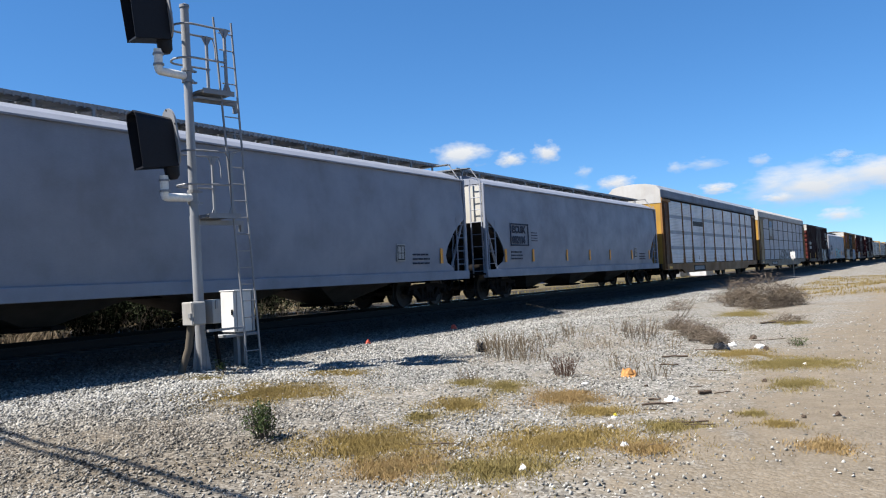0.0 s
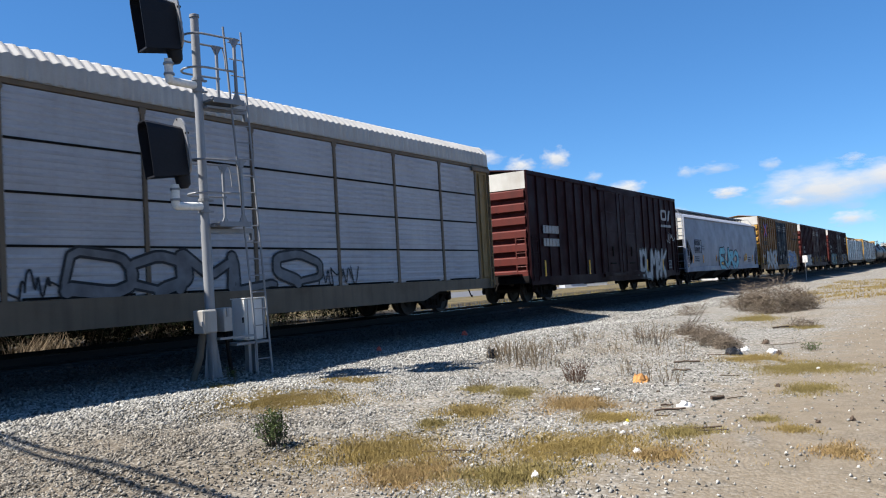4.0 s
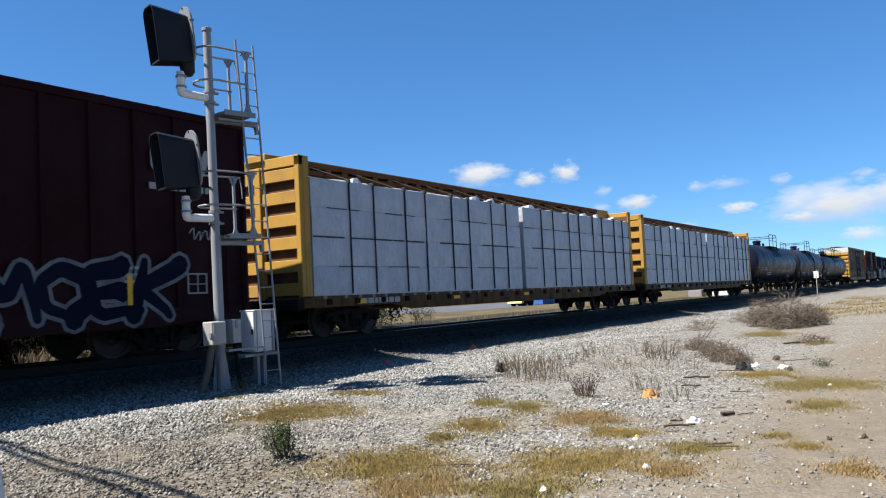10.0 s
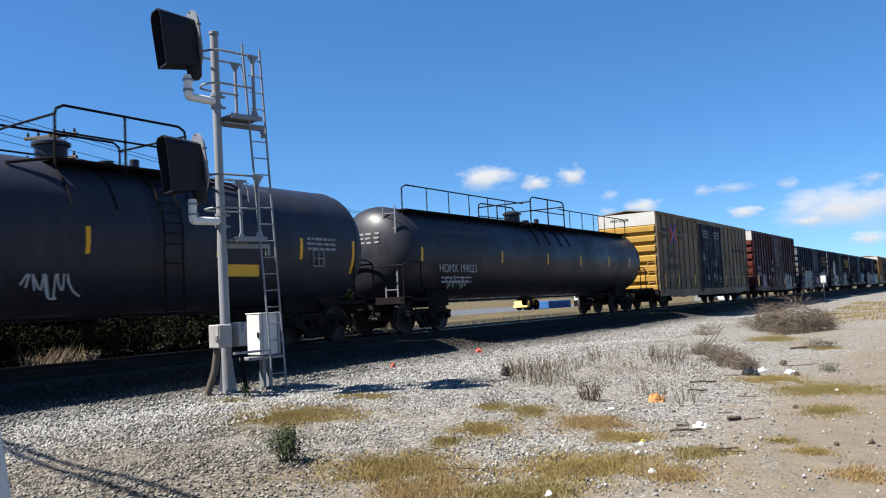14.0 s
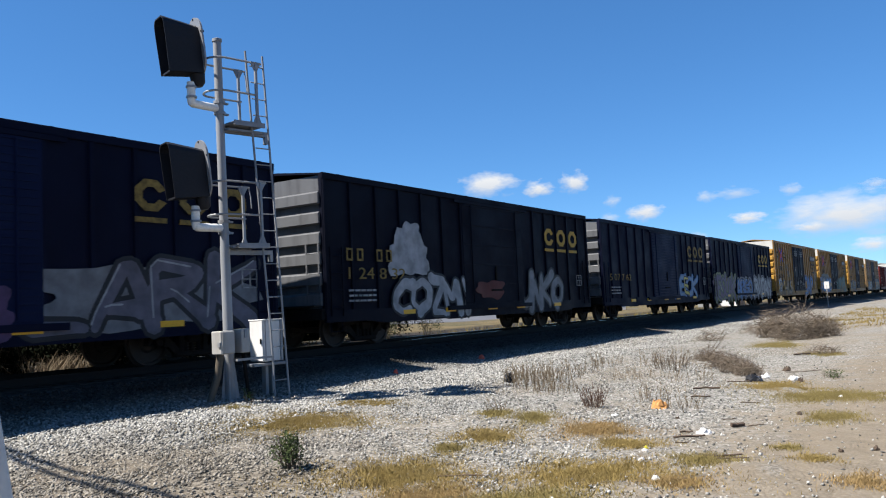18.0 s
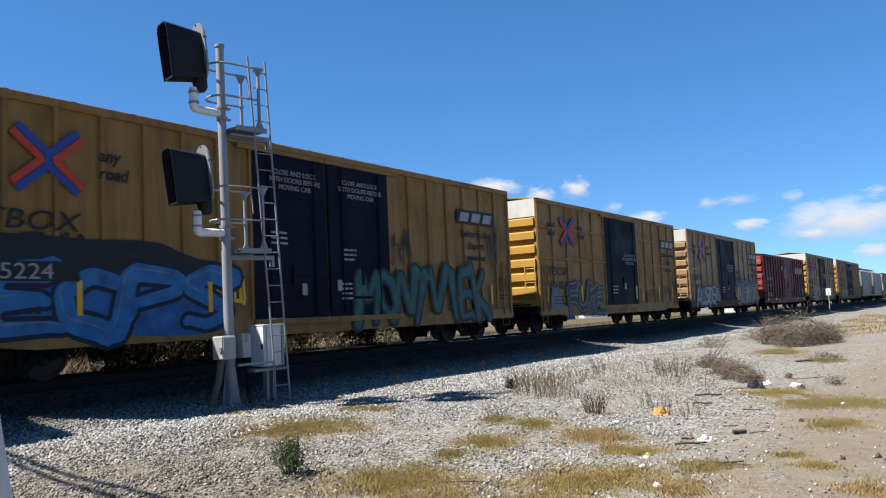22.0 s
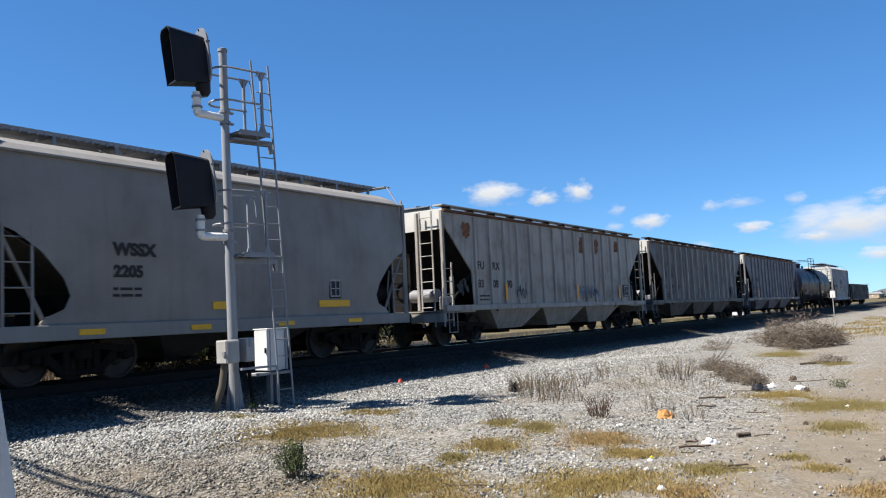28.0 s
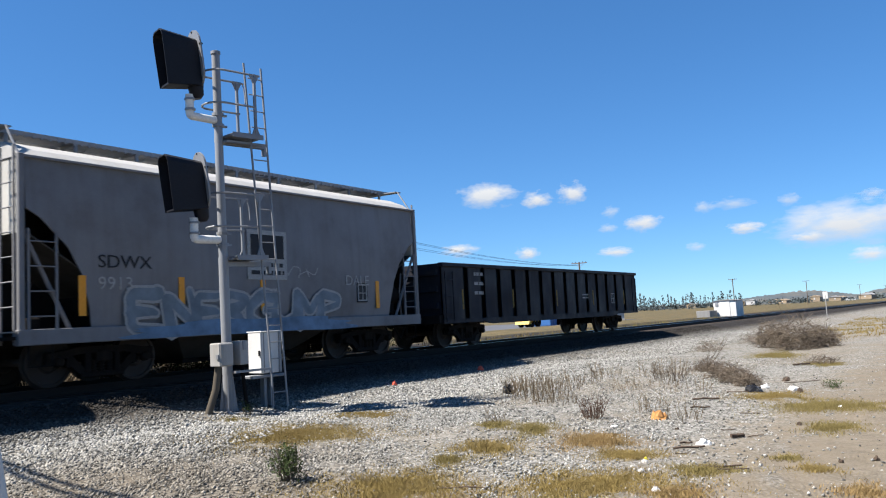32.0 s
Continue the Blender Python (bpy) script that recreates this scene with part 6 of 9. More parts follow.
def tank_marks(root, xs, r=1.54, zc=2.38, mat=MARK_Y, tall=0.46):
    """Reflective strips, bent to the shell."""
    for x in xs:
        s = Shape()
        a0 = 1.52
        n = 4
        for k in range(n):
            a, b = a0 + k * tall / r / n - 0.04, a0 + (k + 1) * tall / r / n - 0.04
            s.add([(x + d, -(r + 0.008) * math.sin(q), zc + (r + 0.008) * math.cos(q)) for q in (a, b) for d in (-0.045, 0.045)], [(0, 1, 3, 2)])
        part("reflector", s, mat, root)


# ---- car carriers ----


def auto_rack(front, rear, label, frame, panel, roof, posts, rows, silver):
    """silver: the fluted kind with tapered posts, plain bands and rusty end bays."""
    root, h = wagon("car_carrier", front, rear, label, "car carrier")
    W, top = 1.50, 4.66
    gap = 0.10 if silver else 0.055
    for s in (-1, 1):
        part("side_sill", Shape().prism([(-h, 0.98), (-h, 0.66), (-h + 3.5, 0.66), (-h + 4.3, 0.42), (h - 4.3, 0.42), (h - 3.5, 0.66), (h, 0.66), (h, 0.98)], "y", *sorted((s * (W - 0.1), s * (W + 0.04)))), frame, root)
        # silver kind: rail painted near black as the shadow under the roof
        part("top_rail", Shape().box(-h, h, *sorted((s * (W - 0.08), s * (W + 0.015))), top, top + 0.10, 0.012), UNDER if silver else frame, root)
        part("side_backing", Shape().box(-h + 0.3, h - 0.3, *sorted((s * (W - 0.10), s * (W - 0.07))), 0.95, top), panel, root)
        for x in posts:
            q = 0.075 if silver else 0.04
            foot = 0.26 if silver else 0.05
            outline = [(-q, top - 0.14), (-q * 2, top - 0.08), (-q * 2, top), (q * 2, top), (q * 2, top - 0.08), (q, top - 0.14), (q * 1.15, 2.1), (foot, 1.15), (foot, 0.95), (-foot, 0.95), (-foot, 1.15), (-q * 1.15, 2.1)]
            post = part("side_post", Shape().prism(outline, "y", *sorted((s * (W - 0.09), s * (W + 0.028)))), frame, root, at=(x - h, 0, 0))
            if silver and s < 0:
                part("post_flange", Shape().prism([(-0.012, top - 0.1), (0.012, top - 0.1), (0.012, 1.0), (-0.012, 1.0)], "y", -W - 0.055, -W - 0.026), frame, post)
        # pressed panels between the posts, each with its flutes
        for a, b in zip(posts, posts[1:]):
            lo = 1.0
            pan = part("side_panel", Shape().box(a - h + gap, b - h - gap, *sorted((s * (W - 0.07), s * (W - 0.006))), lo, top - 0.02), panel, root)
            if s > 0:
                continue
            x0, x1 = a - h + gap + 0.015, b - h - gap - 0.015
            tall = (top - lo) / rows
            fl, band = Shape(), Shape()
            for r in range(rows):
                base = lo + tall * r
                z0, z1 = (base + 0.11 if r else base + 0.02), (base + tall - 0.11 if r < rows - 1 else base + tall - 0.05)
                n = 8 if silver else 5
                for k in range(n):
                    z, d = z0 + (z1 - z0) * (k + 0.5) / n, (z1 - z0) / n
                    if silver:
                        # a flute: narrow sloping top, broad leaning face, undercut foot
                        fl.prism([(-W + 0.006, z - d * 0.42), (-W - 0.020, z - d * 0.30), (-W - 0.028, z + d * 0.10), (-W + 0.006, z + d * 0.44)], "x", x0, x1)
                    else:
                        fl.prism([(-W + 0.007, z - d * 0.28), (-W - 0.006, z - d * 0.1), (-W - 0.006, z + d * 0.1), (-W + 0.007, z + d * 0.28)], "x", x0, x1)
                if r:
                    band.box(x0, x1, -W - 0.014, -W + 0.005, base - (0.095 if silver else 0.022), base + (0.095 if silver else 0.022))
            tagged(part("fluting", fl, panel, pan), kind="stuff")
            tagged(part("seam", band, SEAM_BLUE if silver else UNDER, pan), kind="stuff")
            part("panel_foot", Shape().box(x0 + 0.25, x1 - 0.25, -W - 0.03, -W, lo - 0.015, lo + 0.03), UNDER, pan)
    # end doors and corner structure
    bay_mat = RACK_RUST if silver else MUSTARD
    for s in (-1, 1):
        bay = posts[0] if s < 0 else 2 * h - posts[-1]
        for y in (-W, W):
            part("corner_post", Shape().box(*sorted((s * h, s * (h - 0.12))), y - 0.06, y + 0.06, 0.66, top + 0.1, 0.015), frame, root)
            part("corner_sheet", Shape().box(*sorted((s * (h - 0.12), s * (h - bay + 0.05))), y - 0.02, y + 0.02, 0.95, top), bay_mat, root, "dark rusty end bay" if silver else "")
            if y < 0:
                # a raised door plate with a rounded frame, hinges and a header beam
                a, b = s * (h - 0.34), s * (h - bay + 0.20)
                a, b = min(a, b), max(a, b)
                leaf = part("bay_door", Shape().box(a, b, y - 0.045, y - 0.018, 1.02, top - 0.22, 0.02), bay_mat, root)
                part("bay_rim", Shape().box(a - 0.05, a + 0.03, y - 0.07, y - 0.04, 1.0, top - 0.2, 0.012).box(b - 0.03, b + 0.05, y - 0.07, y - 0.04, 1.0, top - 0.2, 0.012), bay_mat, leaf)
                for z in (1.5, 2.6, 3.7):
                    part("hinge", Shape().box(a - 0.02, a + 0.16, y - 0.075, y - 0.044, z, z + 0.09, 0.008), bay_mat, leaf)
                part("hatch", Shape().box(*sorted((a + (b - a) * 0.35, a + (b - a) * 0.75)), y - 0.056, y - 0.044, 1.85, 2.15, 0.006), bay_mat, leaf)
                part("bay_header", Shape().box(*sorted((s * h, s * (h - bay - 0.28))), y - 0.10, y - 0.02, top - 0.12, top + 0.02, 0.012), frame, root)
                part("bay_bracket", Shape().prism([(0.0, 1.0), (0.2, 1.0), (0.06, 2.2), (0.0, 2.2)] if s > 0 else [(0.0, 1.0), (-0.2, 1.0), (-0.06, 2.2), (0.0, 2.2)], "y", y - 0.05, y - 0.02), bay_mat, root, at=(s * (h - 0.35), 0, 0))
        door_mat = YELLOW_BRIGHT
        dz = top - 0.22
        d = part("end_door", Shape().box(*sorted((s * (h - 0.06), s * (h + 0.0))), -1.46, -0.008, 0.98, dz, 0.01).box(*sorted((s * (h - 0.06), s * (h + 0.0))), 0.008, 1.46, 0.98, dz, 0.01), door_mat, root, "closed end door of two tall leaves")
        part("door_bar", Shape().tube((s * (h + 0.03), -0.16, 1.1), (s * (h + 0.03), -0.16, dz - 0.1), 0.022, 6).tube((s * (h + 0.03), 0.16, 1.1), (s * (h + 0.03), 0.16, dz - 0.1), 0.022, 6), door_mat, d)
        cap = [(-1.52, top - 0.22), (-1.50, top + 0.55), (-1.25, top + 0.80), (-0.7, top + 0.92), (0, top + 0.96), (0.7, top + 0.92), (1.25, top + 0.80), (1.50, top + 0.55), (1.52, top - 0.22)]
        part("end_cap", Shape().prism(cap, "x", *sorted((s * (h - 0.04), s * (h + 0.02)))), ROOF_WHITE, root, "white rounded roof end")
        part("end_sill", Shape().box(*sorted((s * (h - 0.1), s * (h + 0.3))), -1.4, 1.4, 0.74, 1.0, 0.01), UNDER, root)
        ladder(root, s * (h - 0.2), -W - 0.09, 0.7, top - 0.2, 0.22, bay_mat)
    arc = [(-1.53, top + 0.10), (-1.52, top + 0.50), (-1.28, top + 0.74), (-0.7, top + 0.87), (0, top + 0.91), (0.7, top + 0.87), (1.28, top + 0.74), (1.52, top + 0.50), (1.53, top + 0.10)]
    part("roof", Shape().prism(arc, "x", -h, h), roof, root, "corrugated rounded roof")
    # pressed corrugations: rounded ridges that run over the roof
    cor = Shape()
    rise = 0.055 if silver else 0.032
    big = [(a * (1 + rise / 1.53), b + rise * 0.8) for a, b in arc]
    x = -h + 0.1
    while x < h - 0.1:
        for (a, b), (c, d), (e, f), (g, q) in zip(big[:4], big[1:5], arc, arc[1:]):
            cor.add([(x - 0.025, a, b), (x + 0.025, a, b), (x + 0.025, c, d), (x - 0.025, c, d), (x - 0.10, e, f), (x + 0.10, e, f), (x + 0.10, g, q), (x - 0.10, g, q)],
                    [(0, 1, 2, 3), (0, 3, 7, 4), (1, 5, 6, 2)])
        x += 0.235
    tagged(part("corrugation", cor, roof, root), kind="stuff")
    part("deck", Shape().box(-h + 0.1, h - 0.1, -W + 0.1, W - 0.1, 0.9, 0.98), UNDER, root)
    part("mid_deck", Shape().box(-h + 0.3, h - 0.3, -W + 0.12, W - 0.12, 2.75, 2.83), UNDER, root)
    running_gear(root, h, h - 3.2, buffer=0.6)
    return root, h


# ---- lumber flats ----


def centre_beam(front, rear, label, seed):
    root, h = wagon("lumber_flat", front, rear, label, "flat wagon")
    W = 1.45
    rng = random.Random(seed)
    part("deck", Shape().box(-h, h, -W, W, 0.98, 1.06), RUST, root)
    for s in (-1, 1):
        part("side_sill", Shape().prism([(-h, 1.02), (-h, 0.78), (-h + 3.5, 0.78), (-h + 4.5, 0.62), (h - 4.5, 0.62), (h - 3.5, 0.78), (h, 0.78), (h, 1.02)], "y", *sorted((s * (W - 0.08), s * (W + 0.02)))), SILL_YELLOW, root, "rusty yellow side sill")
        # bulkheads: frame, stiffeners and sheet with openings
        b = part("bulkhead", Shape().box(*sorted((s * h, s * (h - 0.14))), -W, -W + 0.16, 0.8, 4.48, 0.015).box(*sorted((s * h, s * (h - 0.14))), W - 0.16, W, 0.8, 4.48, 0.015)
                 .box(*sorted((s * h, s * (h - 0.14))), -W, W, 4.24, 4.5, 0.015).box(*sorted((s * (h - 0.14), s * (h - 0.34))), -W, -W + 0.03, 0.8, 4.48).box(*sorted((s * (h - 0.14), s * (h - 0.34))), W - 0.03, W, 0.8, 4.48), YELLOW_BRIGHT, root, "yellow end bulkhead with ladder")
        part("bulkhead_post", Shape().box(*sorted((s * (h + 0.05), s * (h - 0.12))), -0.18, 0.02, 0.95, 4.3, 0.012), YELLOW_BRIGHT, b)
        part("bulkhead_sheet", Shape().box(*sorted((s * (h - 0.12), s * (h - 0.15))), -W + 0.1, W - 0.1, 0.95, 4.3), RUST, b)
        for k in range(6):
            z = 1.1 + k * 0.56
            part("bulkhead_rib", Shape().box(*sorted((s * (h - 0.0), s * (h - 0.1))), -W + 0.14, W - 0.14, z, z + 0.3, 0.01), YELLOW_BRIGHT, b)
        ladder(root, s * (h + 0.04), 1.15, 0.7, 4.3, 0.42, YELLOW_BRIGHT, along="y")
        part("end_sill", Shape().box(*sorted((s * (h - 0.1), s * (h + 0.2))), -W, W, 0.74, 1.0, 0.01), UNDER, root)
        part("end_cap", Shape().box(*sorted((s * h, s * (h - 1.4))), -0.36, 0.36, 4.30, 4.66, 0.02), YELLOW_BRIGHT, root, "bright yellow cap of the centre beam")
    # the centre beam: upper and lower chord with a web of short posts and gussets between
    part("top_beam", Shape().box(-h + 1.3, h - 1.3, -0.36, 0.36, 4.50, 4.66, 0.03), BEAM_RUST, root, "rusty top chord along the middle")
    part("lower_chord", Shape().box(-h + 1.3, h - 1.3, -0.30, 0.30, 4.30, 4.44, 0.02), BEAM_RUST, root)
    for k in range(28):
        x = -h + 1.6 + k * (2 * h - 3.2) / 27
        part("gusset", Shape().prism([(-0.16, 4.30), (0.16, 4.30), (0.10, 4.56), (-0.10, 4.56)], "y", -0.33, -0.29), BEAM_RUST, root, at=(x + rng.uniform(-0.1, 0.1), 0, 0))
    for k in range(15):
        x = -h + 1.0 + k * (2 * h - 2.0) / 14
        part("beam_post", Shape().box(x - 0.10, x + 0.10, -0.24, 0.24, 1.06, 4.40), RUST, root)
    lines = Shape()
    for k in range(12):
        x = -h + 1.6 + k * (2 * h - 3.2) / 11
        lines.tube((x, -0.34, 4.50), (x + 0.75, -W + 0.08, 4.02), 0.014, 4)
    tagged(part("tie_down", lines, FRAME_DULL, root), kind="stuff")
    # wrapped bundles four high, broad and narrow columns by turns, in two stacks with a gap near the middle
    cols, gap, ht = 18, 0.30, 0.735
    load0, load1 = -h + 0.42, h - 0.10
    share = [1.45 if c % 9 % 2 == 0 and c % 9 < 8 else 1.02 for c in range(cols)]
    unit = (load1 - load0 - gap) / sum(share)
    starts, widths, x = [], [], load0
    for c in range(cols):
        if c == 9:
            x += gap
        starts.append(x)
        widths.append(share[c] * unit)
        x += widths[-1]
    kinds = {}
    for w in sorted(set(widths)):
        b = Shape()
        # the wrap bellies a little between its edges
        nx, nz = 6, 4
        for a in range(nx + 1):
            for e in range(nz + 1):
                b.v.append((0.004 + (w - 0.008) * a / nx, -0.022 * math.sin(math.pi * a / nx) * math.sin(math.pi * e / nz) + rng.uniform(-0.004, 0.004), 0.003 + (ht - 0.006) * e / nz))
        for a in range(nx):
            for e in range(nz):
                q = a * (nz + 1) + e
                b.f.append((q, q + nz + 1, q + nz + 2, q + 1))
        b.box(0.004, w - 0.004, 0.004, 1.02, 0.003, ht - 0.003)
        kinds[w] = b.mesh("lumber_pack", WRAP)
    for s in (-1, 1):
        for c in range(cols):
            for r in range(4):
                at = (starts[c], -W + 0.03 + rng.uniform(-0.012, 0.012), 1.06 + r * ht) if s < 0 else (starts[c], W - 1.05, 1.06 + r * ht)
                part("lumber_pack", kinds[widths[c]], WRAP, root, "white plastic-wrapped bundle" if r == 0 and c == 0 else "", at=at)
    # battens show where the layers part, most of all at half height
    st = Shape()
    for c in range(cols):
        x, w = starts[c], widths[c]
        for r, shown in ((1, 0.5), (2, 0.9), (3, 0.65)):
            z = 1.06 + r * ht
            q = x + 0.03
            while q < x + w - 0.1:
                e = min(x + w - 0.03, q + rng.uniform(0.35, 0.9))
                if rng.random() < shown:
                    st.box(q, e, -W - 0.008, -W + 0.03, z - (0.018 if r == 2 else 0.012), z + (0.016 if r == 2 else 0.006))
                q = e + rng.uniform(0.03, 0.10)
    tagged(part("spacer_batten", st, STRAP, root), "dark battens between the layers", kind="stuff")
    for c in range(cols):
        if c in (0, 9):
            continue
        x = starts[c]
        part("edge_strap", Shape().box(x - 0.012, x + 0.012, -W - 0.012, -W + 0.03, 1.1, 4.02).box(x - 0.04, x + 0.04, -W - 0.03, -W + 0.12, 3.96, 4.06, 0.01), STRAP, root)
    for c in range(cols):
        for q in (0.2, 0.75):
            part("dunnage", Shape().box(starts[c] + widths[c] * q, starts[c] + widths[c] * q + 0.12, -W - 0.02, -W + 0.3, 0.985, 1.06), DUNNAGE, root)
    # loose wrap that puffs up along the upper edge
    puff = Shape()
    for c in range(cols):
        x, w = starts[c], widths[c]
        up = [rng.uniform(0.0, 0.05) for k in range(7)]
        if rng.random() < 0.35:
            k = rng.randrange(1, 5)
            up[k] += 0.10
            up[k + 1] += 0.14
        rows = [(-W + 0.02, -0.02), (-W + 0.12, 1.0), (-W + 0.45, 0.7), (-W + 1.0, 0.0)]
        at = len(puff.v)
        for y, m in rows:
            for k in range(7):
                puff.v.append((x + w * k / 6, y, 4.0 + (up[k] * m if m > 0 else m)))
        for r in range(3):
            for k in range(6):
                q = at + r * 7 + k
                puff.f.append((q, q + 1, q + 8, q + 7))
    tagged(part("loose_wrap", puff, WRAP, root), "creased loose wrapping along the top", kind="stuff")
    winch = Shape().box(-0.09, 0.09, -W - 0.06, -W, 0.84, 0.98, 0.01).mesh("winch", UNDER)
    for k in range(20):
        part("winch", winch, RUST, root, at=(-h + 0.9 + k * (2 * h - 1.8) / 19, 0, 0))
    for k in range(5):
        x = -h + 2 + k * (2 * h - 4) / 4
        plate(root, "reflector", x, x + 0.35, 0.83, 0.93, MARK_Y, -W - 0.02)
    bars(root, -h + 2.0, 0.97, 1.9, 1, LET_W, -W - 0.02, 0.1, 0.14, seed=seed)
    running_gear(root, h, h - 2.3, buffer=0.75)
    return root, h


# ---- gondola ----


def gondola(front, rear, label):
    root, h = wagon("gondola", front, rear, label, "gondola")
    W, top = 1.50, 2.56
    for s in (-1, 1):
        part("side_sheet", Shape().box(-h, h, *sorted((s * W, s * (W - 0.03))), 0.80, top - 0.1), GOND, root)
        part("top_chord", Shape().box(-h - 0.02, h + 0.02, *sorted((s * (W - 0.1), s * (W + 0.09))), top - 0.12, top, 0.02), GOND, root)
        part("side_sill", Shape().prism([(-h, 0.86), (-h, 0.74), (-h + 2.4, 0.74), (-h + 3.0, 0.66), (h - 3.0, 0.66), (h - 2.4, 0.74), (h, 0.74), (h, 0.86)], "y", *sorted((s * (W - 0.08), s * (W + 0.06)))), GOND, root)
        for k in range(14):
            x = -h + 1.4 + k * (2 * h - 2.8) / 13
            part("side_post", Shape().prism([(x - 0.14, 0.0), (x + 0.14, 0.0), (x + 0.09, 0.11), (x - 0.09, 0.11)], "z", 0.86, top - 0.1).mesh("side_post", GOND), GOND, root, at=(0, s * W, 0)).rotation_euler[0] = 0 if s > 0 else 0
        part("end_wall", Shape().box(*sorted((s * h, s * (h - 0.05))), -W, W, 0.8, top - 0.02), GOND, root)
        rib = Shape()
        for z in (1.2, 1.7, 2.2):
            rib.box(*sorted((s * h, s * (h + 0.09))), -W + 0.1, W - 0.1, z, z + 0.16)
        part("end_rib", rib, GOND, root)
        ladder(root, s * (h - 0.35), -W - 0.07, 0.8, 2.3, 0.42, GOND)
        part("end_sill", Shape().box(*sorted((s * (h - 0.1), s * (h + 0.15))), -W, W, 0.74, 1.0, 0.01), UNDER, root)
    part("floor", Shape().box(-h + 0.05, h - 0.05, -W + 0.03, W - 0.03, 0.92, 0.98), UNDER, root)
    running_gear(root, h, h - 2.0, buffer=0.75)
    return root, h

# ---- the wagons in their order, front to rear: where each body begins and ends when the clip starts ----
smooth_hopper(3.6, 23.08, "pale grey smooth-sided covered hopper with roof walkway", GREY_HOPPER)
smooth_hopper(24.54, 43.96, "pale grey smooth-sided covered hopper with boxed stencil", GREY_HOPPER)
auto_rack(45.22, 71.7, "closed car carrier with silver fluted panels and ochre posts", RACK_ORANGE, SILVER, ROOF_SILVER, [1.35, 4.22, 6.3, 9.2, 12.05, 14.93, 17.72, 20.55, 22.53, 25.1], 4, True)
auto_rack(73.36, 99.63, "closed car carrier with grey panels, white roof and dull yellow frame", FRAME_DULL, PANEL_PALE, ROOF_WHITE, [2.0, 4.85, 6.85, 9.55, 12.4, 15.3, 18.2, 20.8, 23.2, 25.4], 4, False)
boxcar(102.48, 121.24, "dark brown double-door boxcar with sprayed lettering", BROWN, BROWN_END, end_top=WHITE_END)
smooth_hopper(122.98, 142.68, "pale grey covered hopper with cyan sprayed letters", GREY_HOPPER, reservoir=GREY_HOPPER)
pool_box(143.94, 162.76, "yellow sixty-foot boxcar with dark blue doors and sprayed letters", OCHRE, True, ("TBOX", "661266"), block=False)
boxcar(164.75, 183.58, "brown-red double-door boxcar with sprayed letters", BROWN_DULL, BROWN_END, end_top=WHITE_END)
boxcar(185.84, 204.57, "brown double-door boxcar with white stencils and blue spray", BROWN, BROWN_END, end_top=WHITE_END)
centre_beam(206.39, 229.12, "yellow centre-beam flat loaded with white wrapped lumber", 1)
centre_beam(230.71, 253.69, "centre-beam flat loaded with white wrapped lumber", 2)
tank_car(256.27, 271.65, "long black tank wagon with manway railing", TANK)
tank_car(274.2, 287.5, "shorter dusty grey-black tank wagon with yellow strips", TANK_DUSTY, climb=True)
tank_car(290.3, 308.63, "long worn black tank wagon with a rail along its top", TANK_WORN, r=1.42, zc=2.35, rail_run=True)
pool_box(311.01, 329.76, "dusty tan boxcar with dark blue doors and yellow ends", TAN_DUSTY, True, ("TBOX", "665088"), block=False, rails=(1.6, 3.9))
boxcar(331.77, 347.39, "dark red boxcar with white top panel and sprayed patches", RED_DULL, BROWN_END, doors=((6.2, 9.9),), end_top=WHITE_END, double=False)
# far paler than the navy sides, as if the sun lay on the ends
END_NAVY = paint("end_sunlit_navy", (0.105, 0.108, 0.114), (0.030, 0.030, 0.034), amount=0.5, rough=0.4)
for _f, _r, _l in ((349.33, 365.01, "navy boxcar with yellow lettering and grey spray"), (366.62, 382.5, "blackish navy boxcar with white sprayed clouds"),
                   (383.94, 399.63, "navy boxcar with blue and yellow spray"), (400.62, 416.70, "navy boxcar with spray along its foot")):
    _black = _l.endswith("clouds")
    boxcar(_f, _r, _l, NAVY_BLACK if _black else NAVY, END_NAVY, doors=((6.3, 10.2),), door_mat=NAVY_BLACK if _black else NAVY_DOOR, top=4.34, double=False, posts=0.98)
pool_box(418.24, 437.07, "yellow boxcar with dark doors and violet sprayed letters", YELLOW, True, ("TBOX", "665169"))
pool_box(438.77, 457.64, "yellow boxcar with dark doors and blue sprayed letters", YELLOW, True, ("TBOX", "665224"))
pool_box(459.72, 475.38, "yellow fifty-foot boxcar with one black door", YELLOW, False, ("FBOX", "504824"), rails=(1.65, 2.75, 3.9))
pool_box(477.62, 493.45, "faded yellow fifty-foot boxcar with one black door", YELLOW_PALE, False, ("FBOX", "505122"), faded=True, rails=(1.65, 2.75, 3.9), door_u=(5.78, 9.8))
# the end red is a lit copy of the side red
boxcar(495.46, 511.35, "red boxcar with white block letters and rounded roof end", RED, paint("end_sunlit_red", (0.24, 0.050, 0.036), amount=0.3), doors=((6.4, 10.35),), top=4.22, double=False, posts=0.98)
pool_box(513.16, 529.05, "ochre fifty-foot boxcar with one black door", YELLOW_PALE, False, ("FBOX", "504804"), block=False, rails=(1.65, 2.75, 3.9))
pool_box(531.22, 550.18, "faded yellow boxcar with dark blue doors", YELLOW_PALE, True, ("TBOX", "663047"))
CUT34 = [(0.05, 3.1), (0.30, 2.95), (0.80, 2.45), (1.05, 2.0), (1.22, 1.4), (1.27, 1.05)]
smooth_hopper(552.0, 563.52, "beige-grey cement hopper with black sprayed tags", GREY_BEIGE, belly=2, cut=CUT34)
